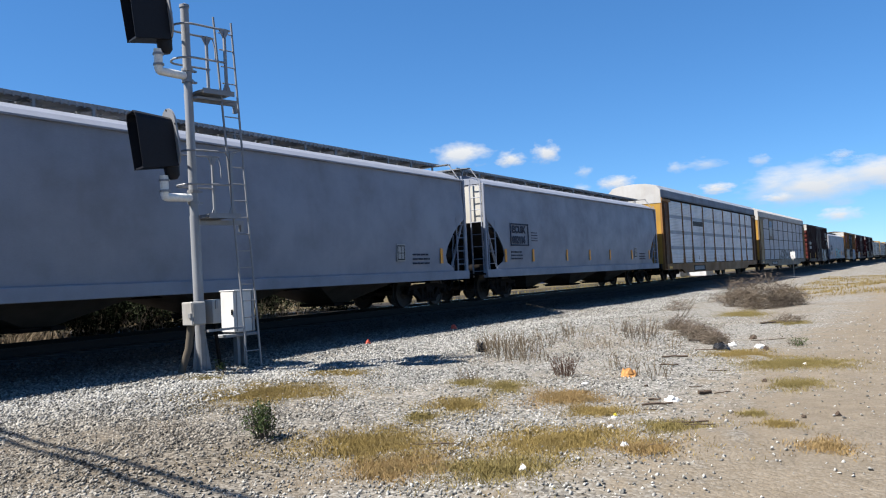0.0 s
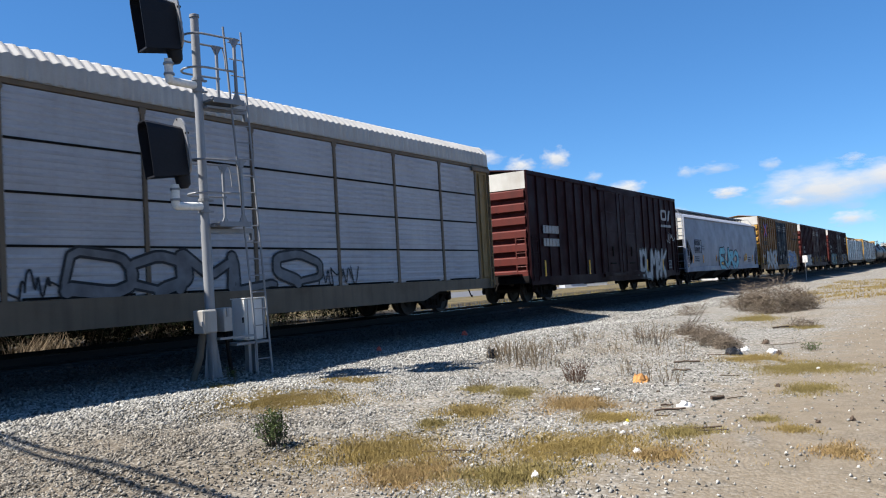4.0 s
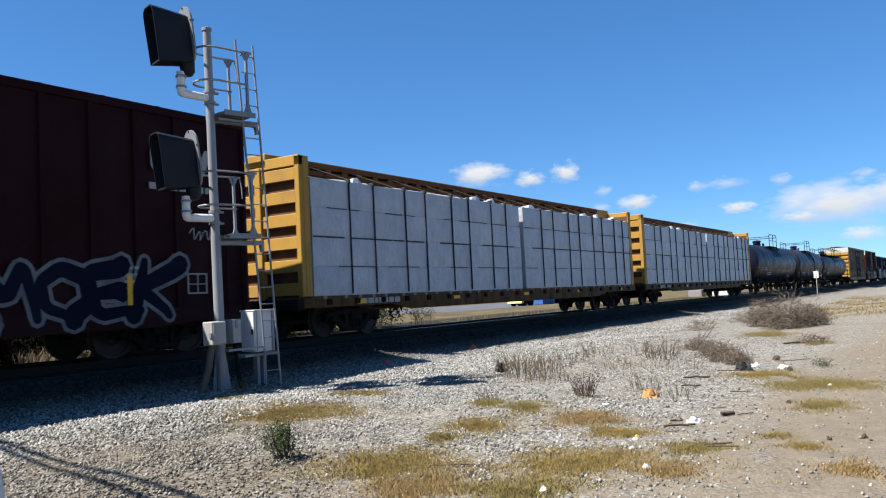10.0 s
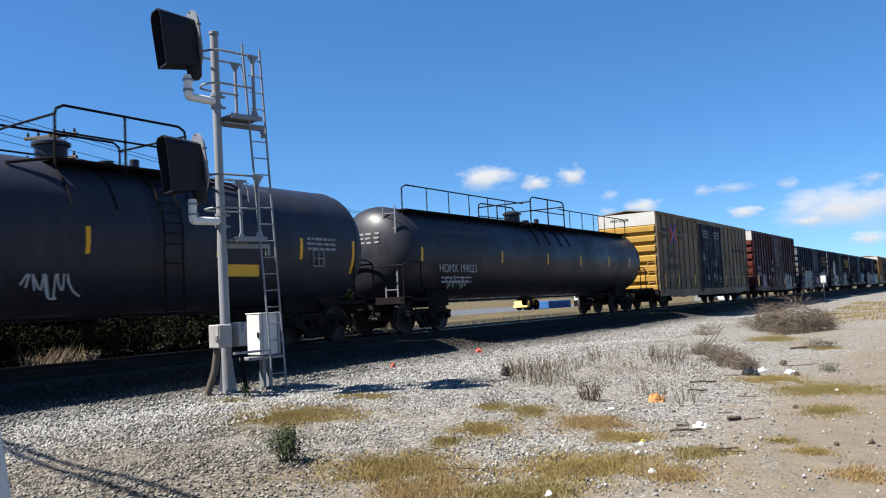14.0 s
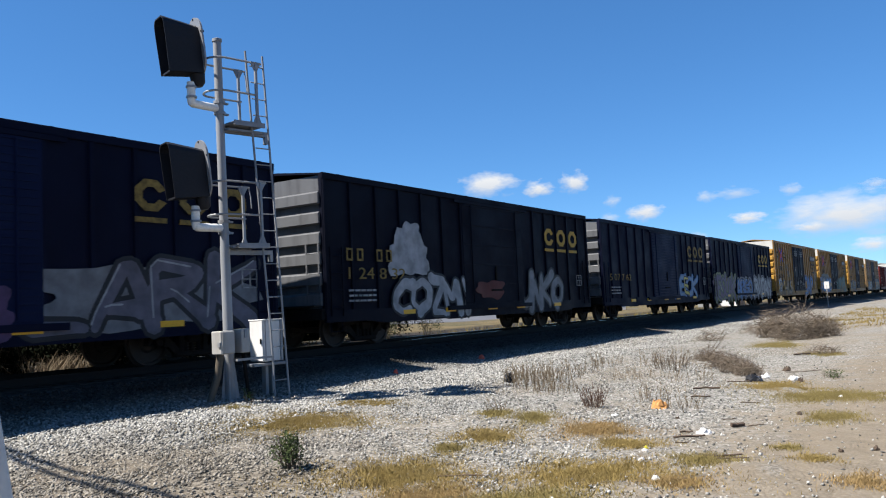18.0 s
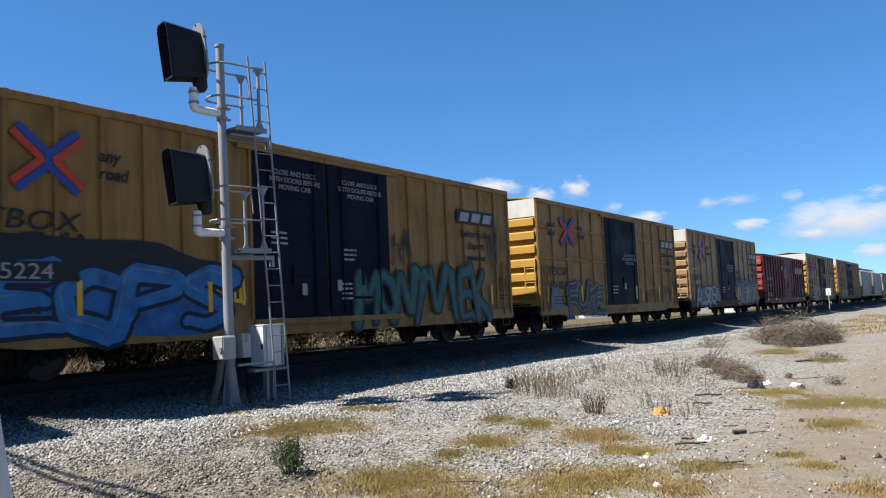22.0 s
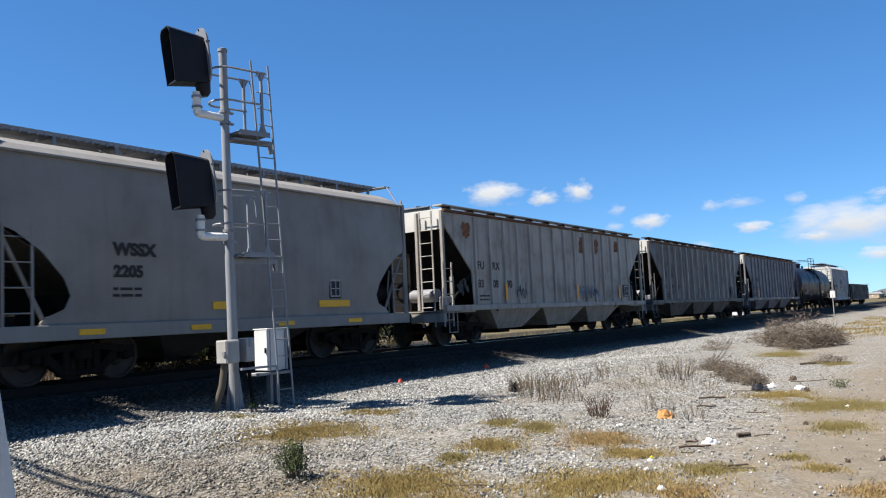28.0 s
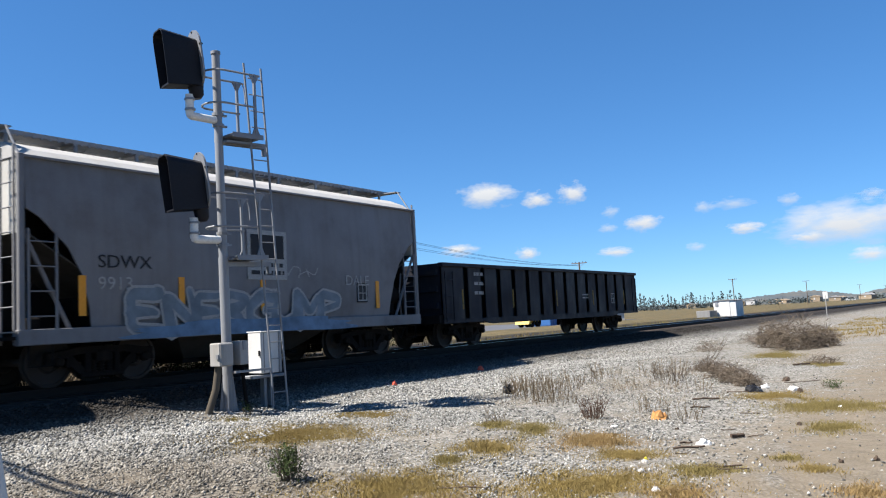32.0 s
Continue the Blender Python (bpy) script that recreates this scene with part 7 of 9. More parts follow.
smooth_hopper(565.18, 576.26, "beige-grey short covered hopper with black stencils", GREY_BEIGE, belly=2)
ribbed_hopper(578.3, 594.6, "weathered beige-grey ribbed hopper with rust streaks", GREY_RIB)
ribbed_hopper(596.0, 612.9, "dark grey ribbed covered hopper", GREY_DARK)
ribbed_hopper(614.2, 631.4, "weathered grey ribbed covered hopper with rusty chord", GREY_LILAC)
tank_car(633.5, 648.0, "black tank wagon with yellow strips and end platform", TANK, climb=True)
smooth_hopper(650.0, 661.32, "grey two-bay covered hopper with sprayed letters", GREY_CEMENT, belly=2, cut=CUT34, roof_mat=ROOF_WHITE)
gondola(662.62, 678.83, "black gondola with outside posts")

# ---- stencils, reflectors and spray paint, wagon by wagon; u runs from the front end ----


def word(k, text, u, z, size, mat, y=-1.565, **kw):
    return lettering(CARS[k - 1], text, u - HALF[k - 1], z, size, mat, y, **kw)


def spray(k, text, u0, u1, z0, z1, fill, line, **kw):
    graffiti(CARS[k - 1], text, u0 - HALF[k - 1], u1 - HALF[k - 1], z0, z1, fill, line, seed=k + len(text), **kw)


def tag(k, u, z, w, hgt, mat, seed, y=-1.562, thick=0.02, n=22):
    scrawl(CARS[k - 1], u - HALF[k - 1], z, w, hgt, mat, y, k * 10 + seed, thick, n)


def print_bars(k, u, z, w, rows, mat, y=-1.565, pitch=0.12, thick=0.05, seed=0):
    bars(CARS[k - 1], u - HALF[k - 1], z, w, rows, mat, y, pitch, thick, k * 7 + seed)


def strips(k, us, z, mat=MARK_Y, y=-1.575, tall=0.6, w=0.10):
    reflectors(CARS[k - 1], [u - HALF[k - 1] for u in us], z, mat, y, tall, w)


def patch(k, u, z, w, hgt, mat, seed, y=-1.561):
    blobs(CARS[k - 1], u - HALF[k - 1], z, w, hgt, mat, y, k * 5 + seed)


def frame_box(k, u0, u1, z0, z1, mat, y=-1.56, t=0.05):
    h = HALF[k - 1]
    s = Shape()
    for a, b, c, d in ((u0, u1, z0, z0 + t), (u0, u1, z1 - t, z1), (u0, u0 + t, z0 + t, z1 - t), (u1 - t, u1, z0 + t, z1 - t)):
        s.box(a - h, b - h, y - 0.004, y + 0.01, c, d)
    part("stencil_frame", s, mat, CARS[k - 1])


def consolidated(k, u, z, mat=LET_K, back=None, y=-1.565, w=0.5):
    if back:
        plate(CARS[k - 1], "placard", u - HALF[k - 1] - 0.03, u - HALF[k - 1] + w + 0.03, z - 0.04, z + 0.46, back, y, 0.004)
    data_box(CARS[k - 1], u - HALF[k - 1], z, mat, y - 0.004, w, 0.42)


def emblem_white(k, u, z, w, hgt):
    """The owner's mark as a plain white band with rounded ends and a slanted bar, print below it."""
    h = HALF[k - 1]
    x = u - h
    ring = []
    for q in (1.0, 0.56):
        for i in range(24):
            t = 2 * math.pi * i / 24
            c, d = math.cos(t), math.sin(t)
            g = (abs(c) ** 5 + abs(d) ** 5) ** -0.2
            ring.append((x + 0.30 * w + 0.28 * w * q * c * g, -1.57, z + hgt / 2 + hgt / 2 * q * d * g))
    part("emblem", Shape().add(ring, [(i, (i + 1) % 24, 24 + (i + 1) % 24, 24 + i) for i in range(24)]), LET_W, CARS[k - 1], "white owner's mark")
    part("emblem", Shape().prism([(x + 0.66 * w, z), (x + 0.80 * w, z), (x + 0.98 * w, z + hgt), (x + 0.84 * w, z + hgt)], "y", -1.571, -1.556), LET_W, CARS[k - 1])
    print_bars(k, u, z - 0.22, w, 1, LET_W, pitch=0.2, thick=0.13)


def yellow_name(k, u0, u1, z0, z1, mat):
    """Three plain slabs with a bar under each."""
    h = HALF[k - 1]
    w = (u1 - u0) / 3
    for i in range(3):
        a, b = u0 - h + i * w + 0.08 * w, u0 - h + (i + 1) * w - 0.22 * w
        mid, ring = ((a + b) / 2, (z0 + z1) / 2 + 0.11), []
        for q in (1.0, 0.52):
            for i8 in range(8):
                t = 2 * math.pi * (i8 + 0.5) / 8
                ring.append((mid[0] + (b - a) * 0.54 * q * math.cos(t), -1.571, mid[1] + (z1 - z0 - 0.22) * 0.54 * q * math.sin(t)))
        part("name_shape", Shape().add(ring, [(j, (j + 1) % 8, 8 + (j + 1) % 8, 8 + j) for j in range(8)][: 7 if i == 0 else 8]), mat, CARS[k - 1], "yellow owner's mark")
        part("name_bar", Shape().box(a, b, -1.571, -1.555, z0, z0 + 0.10), mat, CARS[k - 1])


def front_sign(k, text, z, size, mat, lift=0.02, x=0.9):
    lettering(CARS[k - 1], text, x, z, size, mat, name="end_number", end=-HALF[k - 1] - lift)


# 1, 2, 6: the long pale hoppers
for k, num in ((1, "881730"), (2, "882116"), (6, "880452")):
    frame_box(k, 1.72, 3.22, 1.88, 2.70, LET_NAVY, y=-1.575)
    word(k, "ECUX", 1.85, 2.36, 0.36, LET_NAVY, y=-1.578, stretch=1.15, fat=0.016)
    word(k, num, 1.85, 1.98, 0.36, LET_NAVY, y=-1.578, stretch=0.98, fat=0.016)
    print_bars(k, 1.75, 1.68, 0.9, 3, LET_NAVY, y=-1.56, seed=1)
    print_bars(k, 3.5, 2.4, 0.5, 4, LET_NAVY, pitch=0.1, thick=0.03, seed=2)
    strips(k, (1.32, 3.6, 6.87, 9.42, 11.98, 15.1, 17.9) if k > 1 else (1.32, 17.9), 1.30, MARK_O, y=-1.555, tall=0.46, w=0.15)
    consolidated(k, 15.5, 1.42, LET_K, MARK_Y if k == 6 else LET_W, y=-1.555, w=0.36)
    print_bars(k, 16.3, 1.6, 0.9, 3, LET_NAVY, y=-1.55, pitch=0.13, seed=3)
patch(6, 7.5, 0.95, 1.3, 0.75, MARK_Y, 1, y=-1.53)
spray(6, "EURO", 7.75, 12.85, 0.80, 2.16, G_CYAN, LET_NAVY, y=-1.560, fat=0.12, wild=0.7, shine=G_WHITE)
tag(6, 6.75, 1.35, 0.6, 0.4, LET_NAVY, 2, thick=0.012)
tag(6, 12.9, 1.35, 0.9, 0.45, LET_NAVY, 3, thick=0.012)
# 3, 4: the car carriers
print_bars(3, 6.6, 3.62, 2.4, 1, LET_K, y=-1.535, pitch=0.4, thick=0.30)
for k, u in ((3, 6.35), (4, 5.46)):
    h = HALF[k - 1]
    plate(CARS[k - 1], "placard", u - h - 0.1, u - h + 2.65, 0.50, 0.84, UNDER, -1.545)
    print_bars(k, u, 0.80, 2.4, 1, LET_W, y=-1.555, pitch=0.3, thick=0.24)
    plate(CARS[k - 1], "reflector", 0.9 - h, 1.45 - h, 0.72, 0.84, MARK_Y, -1.545)
_h = HALF[3]
plate(CARS[3], "emblem_panel", 4.9 - _h, 6.55 - _h, 2.86, 4.68, FRAME_DULL, -1.51, label="dull yellow panel behind the shield")
_pts = [(5.05, 4.45), (5.65, 4.52), (6.25, 4.45), (6.30, 3.9), (6.28, 3.5), (6.1, 3.22), (5.65, 3.06), (5.2, 3.22), (5.02, 3.5), (5.0, 3.9)]
part("shield", Shape().prism([(a - _h, b) for a, b in _pts], "y", -1.522, -1.505), LET_W, CARS[3], "white shield-shaped emblem")
part("shield_band", Shape().prism([(a - _h, b) for a, b in ((5.03, 4.42), (5.65, 4.49), (6.27, 4.42), (6.30, 3.95), (5.0, 3.95))], "y", -1.528, -1.515), G_LIGHTB, CARS[3], "pale blue band of the shield")
spray(4, "DOMLO", 10.7, 17.3, 1.02, 1.85, G_GREY, G_BLACK, y=-1.525, fat=0.06)
tag(4, 9.3, 1.0, 1.2, 0.5, G_BLACK, 1, y=-1.52)
tag(4, 17.4, 1.0, 1.5, 0.6, G_BLACK, 2, y=-1.52)
# 5, 8, 9: the brown boxcars
emblem_white(5, 15.9, 3.62, 1.75, 0.58)
emblem_white(9, 16.2, 3.62, 1.65, 0.56)
tag(5, 16.8, 2.45, 1.4, 0.55, LET_W, 1)
spray(5, "SOLMAK", 11.4, 16.3, 0.62, 2.1, G_WHITE, G_BLACK)
strips(5, (1.2, 5.6, 13.2, 15.8), 0.95)
consolidated(5, 16.85, 1.05, LET_W)
print_bars(5, 1.2, 2.9, 1.4, 2, LET_W, pitch=0.5, thick=0.3)
word(8, "WC", 1.05, 2.42, 0.36, LET_W, stretch=1.2)
word(8, "225227", 1.0, 1.98, 0.34, LET_W, stretch=1.15)
patch(8, 1.75, 0.6, 4.2, 1.15, G_GREY, 1)
spray(8, "BOKE", 1.95, 5.8, 0.62, 1.72, G_WHITE, G_BLACK, fat=0.05, y=-1.566)
word(9, "DWC", 0.75, 2.62, 0.48, LET_W, stretch=1.2)
word(9, "793191", 0.68, 2.10, 0.42, LET_W, stretch=1.05)
patch(9, 1.3, 0.68, 5.2, 1.30, NAVY, 1)
patch(9, 1.6, 0.8, 2.2, 1.0, G_BLUE, 5, y=-1.563)
spray(9, "MEOKS", 1.4, 6.4, 0.6, 1.95, G_TEAL, NAVY, y=-1.566, fat=0.03, wild=1.3)
spray(9, "AMOEK", 11.9, 16.85, 0.6, 1.85, NAVY, G_GREY, fat=0.11)
for i, (u, z) in enumerate(((0.05, 3.3), (0.1, 2.4), (0.1, 1.9), (0.15, 1.4), (0.2, 1.0), (5.9, 2.55), (7.9, 2.4), (12.0, 2.2), (17.15, 2.3))):
    tag(9, u, z, 0.7, 0.32, LET_W, i, thick=0.012, n=14)
for k, us in ((8, (0.5, 2.95, 6.8, 9.7, 12.6, 17.0)), (9, (2.95, 6.1, 12.4, 15.7))):
    strips(k, us, 1.02, tall=0.55)
    for u in (7.7, 10.2):
        for i, line in enumerate(("CLOSE AND LOCK", "BOTH DOORS BEFORE", "MOVING CAR")):
            word(k, line, u + 0.7, 4.24 - 0.17 * i, 0.16, LET_W, y=-1.592, align="CENTER")
        print_bars(k, u - 0.1, 1.9, 0.3, 5, LET_W, y=-1.592, pitch=0.1, seed=int(u))
    consolidated(k, 17.05, 1.2, LET_W)
    print_bars(k, 1.1, 1.25, 1.2, 3, LET_W, pitch=0.13)
    print_bars(k, 15.6, 1.75, 0.5, 4, LET_W, pitch=0.13)
plate(CARS[7], "placard", 0.95 - HALF[7], 1.4 - HALF[7], 0.86, 1.06, MARK_Y, -1.57)
tag(8, 17.6, 2.8, 0.8, 0.5, LET_W, 3, thick=0.012)
tag(8, 13.0, 1.1, 1.5, 0.5, G_GREY, 4, thick=0.014)
for k, num in ((8, "WC 225227"), (9, "DWC 793191"), (16, "CRLE 19550")):
    front_sign(k, num, 4.52, 0.18, LET_K)
# 7, 15: older pool boxcars
spray(7, "BUNEK", 2.65, 7.05, 0.48, 2.15, G_WHITE, G_BLACK, y=-1.566, fat=0.10)
patch(7, 12.0, 0.68, 4.7, 1.30, G_LIGHTB, 1)
spray(7, "HERBO", 12.0, 16.6, 0.5, 2.0, G_BLUE, LET_NAVY, y=-1.566, halo=G_WHITE)
word(7, "OMEK", 15.1, 1.85, 0.42, G_LIGHTB, y=-1.58, lean=0.2, fat=0.02)
tag(7, 0.8, 1.5, 1.2, 0.4, G_WHITE, 1)
tag(7, 16.4, 0.9, 1.0, 0.5, G_WHITE, 2)
tag(15, 2.5, 1.0, 2.4, 0.8, G_BLACK, 1)
# tanks
for k, u, z, txt in ((12, 0.95, 1.78, "NATX 252752"), (14, 1.0, 1.75, "HOMX 199023"), (33, 1.9, 1.62, "28741")):
    word(k, txt, u, z, 0.36, LET_W, y=-1.50, stretch=0.95)
word(13, "23442", 2.1, 1.85, 0.36, LET_W, y=-1.45, stretch=0.95)
print_bars(13, 1.25, 2.12, 0.75, 1, LET_W, y=-1.45, thick=0.24)
for k, u in ((12, 3.0), (13, 1.3), (14, 1.2), (33, 1.4)):
    print_bars(k, u, 1.62, 1.7, 2, LET_W, y=-1.42, pitch=0.13, thick=0.05)
tag(12, 8.8, 1.55, 4.0, 0.35, LET_W, 1, y=-1.43, thick=0.016, n=44)
tag(12, 11.6, 1.15, 0.9, 0.4, LET_W, 2, y=-1.33, thick=0.014)
tag(13, 4.6, 1.25, 1.0, 0.6, LET_W, 1, y=-1.36, thick=0.02)
tag(14, 1.6, 1.25, 1.2, 0.4, LET_W, 1, y=-1.32, thick=0.014)
for i, u in enumerate((4.2, 6.3, 8.0, 10.2)):
    tag(33, u, 1.2, 0.9, 0.6, G_GREY, i, y=-1.36, thick=0.014, n=16)
tank_marks(CARS[11], [u - HALF[11] for u in (3.2, 6.6, 10.5)], mat=MARK_O, tall=0.5)
tank_marks(CARS[12], [u - HALF[12] for u in (3.3, 5.7, 8.7, 11.2)], tall=0.5)
tank_marks(CARS[12], [u - HALF[12] for u in (0.2, 13.1)], tall=0.85)
consolidated(13, 11.6, 1.85, LET_W_OLD, y=-1.525, w=0.4)
print_bars(13, 11.4, 2.55, 1.0, 3, LET_W_OLD, y=-1.545, pitch=0.12, thick=0.06)
tank_marks(CARS[13], [u - HALF[13] for u in (0.25, 5.0, 8.5, 11.5, 14.5, 17.0)], 1.42, 2.35, tall=0.40)
tank_marks(CARS[32], [u - HALF[32] for u in (3.86, 6.06, 8.32, 10.27, 12.55)], tall=0.48)
tank_marks(CARS[32], [0.3 - HALF[32]], tall=0.9)
plate(CARS[12], "placard", 8.9 - HALF[12], 9.9 - HALF[12], 1.62, 1.90, MARK_Y, -1.45)
plate(CARS[32], "placard", 10.2 - HALF[32], 11.0 - HALF[32], 1.52, 1.74, MARK_Y, -1.42)
consolidated(33, 13.6, 2.0, LET_K, LET_W, y=-1.47)
consolidated(12, 13.3, 1.95, LET_W, y=-1.47, w=0.7)
# 16: the dark red boxcar
word(16, "CRLE", 0.85, 2.12, 0.38, LET_W, stretch=1.15)
word(16, "119550", 0.82, 1.68, 0.36, LET_W, stretch=1.2)
plate(CARS[15], "reflector", 0.72 - HALF[15], 1.2 - HALF[15], 1.0, 1.75, MARK_O, -1.575)
patch(16, 2.3, 0.8, 1.2, 1.05, G_PURPLE, 1)
tag(16, 2.4, 0.8, 1.2, 0.6, G_WHITE, 1)
tag(16, 7.2, 2.45, 1.9, 0.30, LET_W_OLD, 2, y=-1.592, thick=0.009, n=30)
print_bars(16, 7.6, 3.1, 0.9, 3, LET_W_OLD, y=-1.594, pitch=0.13, thick=0.045)
spray(16, "KOLO", 10.6, 13.2, 0.58, 1.72, G_WHITE, G_BLACK, halo=G_TEAL, fat=0.035, wild=1.2)
for u, z in ((4.6, 1.4), (5.8, 2.0), (6.0, 2.6), (6.4, 2.9)):
    patch(16, u, z, 0.45, 0.32, LET_W, int(u * 10))
    tag(16, u + 0.4, z - 0.3, 0.5, 0.25, LET_W, int(u * 11), thick=0.012, n=12)
strips(16, (6.05, 10.1, 12.9), 1.05, tall=0.55)
consolidated(16, 14.3, 1.2, LET_W)
plate(CARS[15], "placard", 14.3 - HALF[15], 14.8 - HALF[15], 0.85, 1.05, MARK_Y, -1.57)
# 17 to 20: the navy boxcars
for k, num, faded in ((17, "136223", False), (18, "124832", False), (19, "507762", True), (20, "138383", True)):
    ink = LET_Y if k in (18, 20) else LET_Y_OLD
    yellow_name(k, 11.9, 15.0, 2.78, 3.62, ink)
    if k < 19:
        for u in (0.80, 1.22, 2.02, 2.44):
            frame_box(k, u, u + 0.24, 2.18, 2.50, LET_Y_OLD, y=-1.565)
    word(k, " ".join((num[:1], num[1:3], num[3:4], num[4:])), 0.72, 1.72, 0.42, LET_Y_OLD if k != 17 else LET_Y, stretch=1.6)
    consolidated(k, 14.6, 1.5, LET_W_OLD, w=0.45)
    print_bars(k, 0.85, 1.45, 1.1, 3, LET_W_OLD, pitch=0.13)
    front_sign(k, num, 3.98, 0.20, LET_Y, lift=-0.03)
    for u in (3.1, 5.2, 7.7, 9.6, 12.5):
        plate(CARS[k - 1], "reflector", u - HALF[k - 1], u - HALF[k - 1] + 0.55, 0.76, 0.88, MARK_Y, -1.575)
spray(17, "SPEK", 2.2, 6.4, 0.55, 2.05, G_GREY, G_BLACK, halo=G_WHITE, fat=0.05)
patch(17, 8.3, 0.68, 1.4, 0.90, G_PURPLE, 1, y=-1.6)
patch(17, 9.7, 0.75, 5.3, 1.2, G_GREY, 4)
spray(17, "LARK", 9.8, 15.05, 0.7, 2.15, G_LILAC, G_BLACK, fat=0.10, wild=0.4, shine=G_WHITE)
word(17, "BHB", 6.5, 1.5, 0.26, LET_W, y=-1.6)
word(17, "VAR", 6.55, 1.22, 0.24, LET_W, y=-1.6)
tag(17, 1.0, 2.1, 0.7, 0.5, LET_W, 1)
strips(17, (8.0,), 1.15, y=-1.61, tall=0.5, w=0.16)
patch(18, 2.55, 1.75, 1.9, 1.35, G_WHITE, 1)
patch(18, 2.9, 2.3, 1.2, 1.0, G_WHITE, 2, y=-1.5605)
spray(18, "COZMY", 2.7, 6.9, 0.45, 1.8, G_WHITE, G_BLACK, fat=0.09, y=-1.568)
patch(18, 7.0, 1.1, 1.8, 0.6, BROWN_END, 3, y=-1.6)
spray(18, "UNKO", 9.9, 13.2, 0.62, 1.95, G_GREY, G_BLACK, fat=0.09)
spray(19, "MECK", 9.45, 13.4, 0.92, 2.0, G_LIGHTB, G_BLUE, fat=0.03)
spray(19, "E", 11.0, 11.8, 1.0, 1.9, G_YELL, LET_NAVY, fat=0.02, y=-1.574)
patch(20, 0.0, 0.6, 5.1, 1.45, G_PURPLE, 1)
spray(20, "TESLAK", 0.1, 5.0, 0.55, 2.05, G_PURPLE, G_BLACK, halo=G_OLIVE, fat=0.04, wild=1.4, y=-1.566, shine=G_GREY)
patch(20, 5.3, 0.68, 4.2, 1.25, G_BLUE, 2)
spray(20, "ARGO", 5.3, 9.5, 0.55, 1.95, G_BLUE, LET_NAVY, halo=G_GREY, fat=0.08, y=-1.602, shine=G_WHITE)
patch(20, 9.5, 0.68, 5.9, 1.25, G_WHITE, 3)
spray(20, "TRIDAM", 9.6, 15.4, 0.65, 2.0, G_WHITE, G_BLACK, halo=G_LILAC, fat=0.08, y=-1.566)
# 21, 22: bright pool boxcars
patch(21, 0.9, 0.75, 1.2, 1.25, G_WHITE, 1)
spray(21, "Cchis", 1.0, 6.3, 0.65, 1.75, YELLOW_PALE, G_BLACK, fat=0.05, y=-1.568)
tag(21, 3.8, 2.65, 1.4, 0.55, G_BLACK, 1)
tag(21, 4.6, 2.0, 0.5, 0.9, G_BLACK, 2)
spray(21, "DAP", 11.95, 16.2, 0.4, 2.15, G_BLUE, LET_NAVY, halo=G_PURPLE, fat=0.09)
tag(21, 17.0, 1.2, 1.1, 1.8, LET_W, 3, thick=0.014)
patch(22, 0.1, 0.68, 6.6, 1.25, G_BLUE, 1)
patch(22, 0.2, 1.5, 6.2, 1.0, G_BLACK, 6, y=-1.5605)
spray(22, "TEOPS", 0.2, 6.6, 0.35, 2.05, G_SKY, LET_NAVY, fat=0.12, wild=0.8, y=-1.566, shine=G_LIGHTB)
plate(CARS[21], "number_board", 1.1 - HALF[21], 3.1 - HALF[21], 1.72, 2.06, G_BLACK, -1.582)
word(22, "665224", 1.2, 1.76, 0.38, LET_W, y=-1.59, stretch=1.25)
spray(22, "MONTVIEK", 10.7, 17.1, 0.5, 2.15, G_TEAL, G_BLACK, fat=0.04, wild=1.2, y=-1.6)
tag(22, 12.2, 2.3, 0.9, 1.0, G_BLACK, 1)
tag(22, 0.8, 2.2, 2.6, 0.4, G_BLACK, 2, thick=0.03)
tag(22, 17.3, 2.2, 0.7, 1.6, G_BLACK, 4, thick=0.014)
tag(22, 6.2, 1.3, 0.8, 0.9, MARK_Y, 3, thick=0.03)
# 23, 24, 26, 27: fifty-foot pool boxcars
spray(23, "FUKE", 2.4, 5.8, 0.48, 1.72, G_BLACK, G_GREY, halo=G_BLACK, fat=0.05)
patch(23, 0.8, 0.8, 1.0, 0.9, G_GREY, 1)
tag(23, 10.8, 1.0, 1.6, 0.6, BROWN_INK, 1)
tag(23, 13.0, 1.2, 1.6, 0.7, BROWN_INK, 2)
patch(24, 1.1, 0.68, 4.7, 1.00, G_GREY, 1)
spray(24, "ALSOEN", 1.1, 5.75, 0.5, 1.85, G_WHITE, LET_NAVY, fat=0.05, y=-1.566)
patch(24, 9.75, 0.68, 6.0, 1.45, G_GREY, 2)
spray(24, "OPEPSY", 9.8, 15.6, 0.4, 2.1, G_GREY, G_BLACK, fat=0.06, y=-1.566)
tag(24, 9.7, 1.75, 6.0, 0.55, G_BLACK, 7, y=-1.584, thick=0.05, n=34)
tag(24, 9.8, 0.65, 5.8, 0.9, LET_W, 8, y=-1.584, thick=0.022, n=44)
tag(24, 9.9, 0.8, 5.4, 0.8, G_PURPLE, 9, y=-1.583, thick=0.05, n=26)
word(24, "RAINY", 9.9, 2.55, 0.36, G_BLACK, y=-1.58, fat=0.015)
word(24, "NIGHT", 10.0, 2.22, 0.34, G_BLACK, y=-1.58, fat=0.015)
tag(24, 14.9, 2.4, 0.7, 0.8, G_BLACK, 1)
strips(24, (10.05, 12.5, 14.4), 0.95, y=-1.59, tall=0.75, w=0.14)
spray(26, "SEOM", 2.25, 6.2, 0.4, 1.9, YELLOW_PALE, G_WHITE, fat=0.03)
spray(26, "OWIL", 10.3, 14.4, 0.75, 1.95, YELLOW_PALE, G_WHITE, fat=0.025)
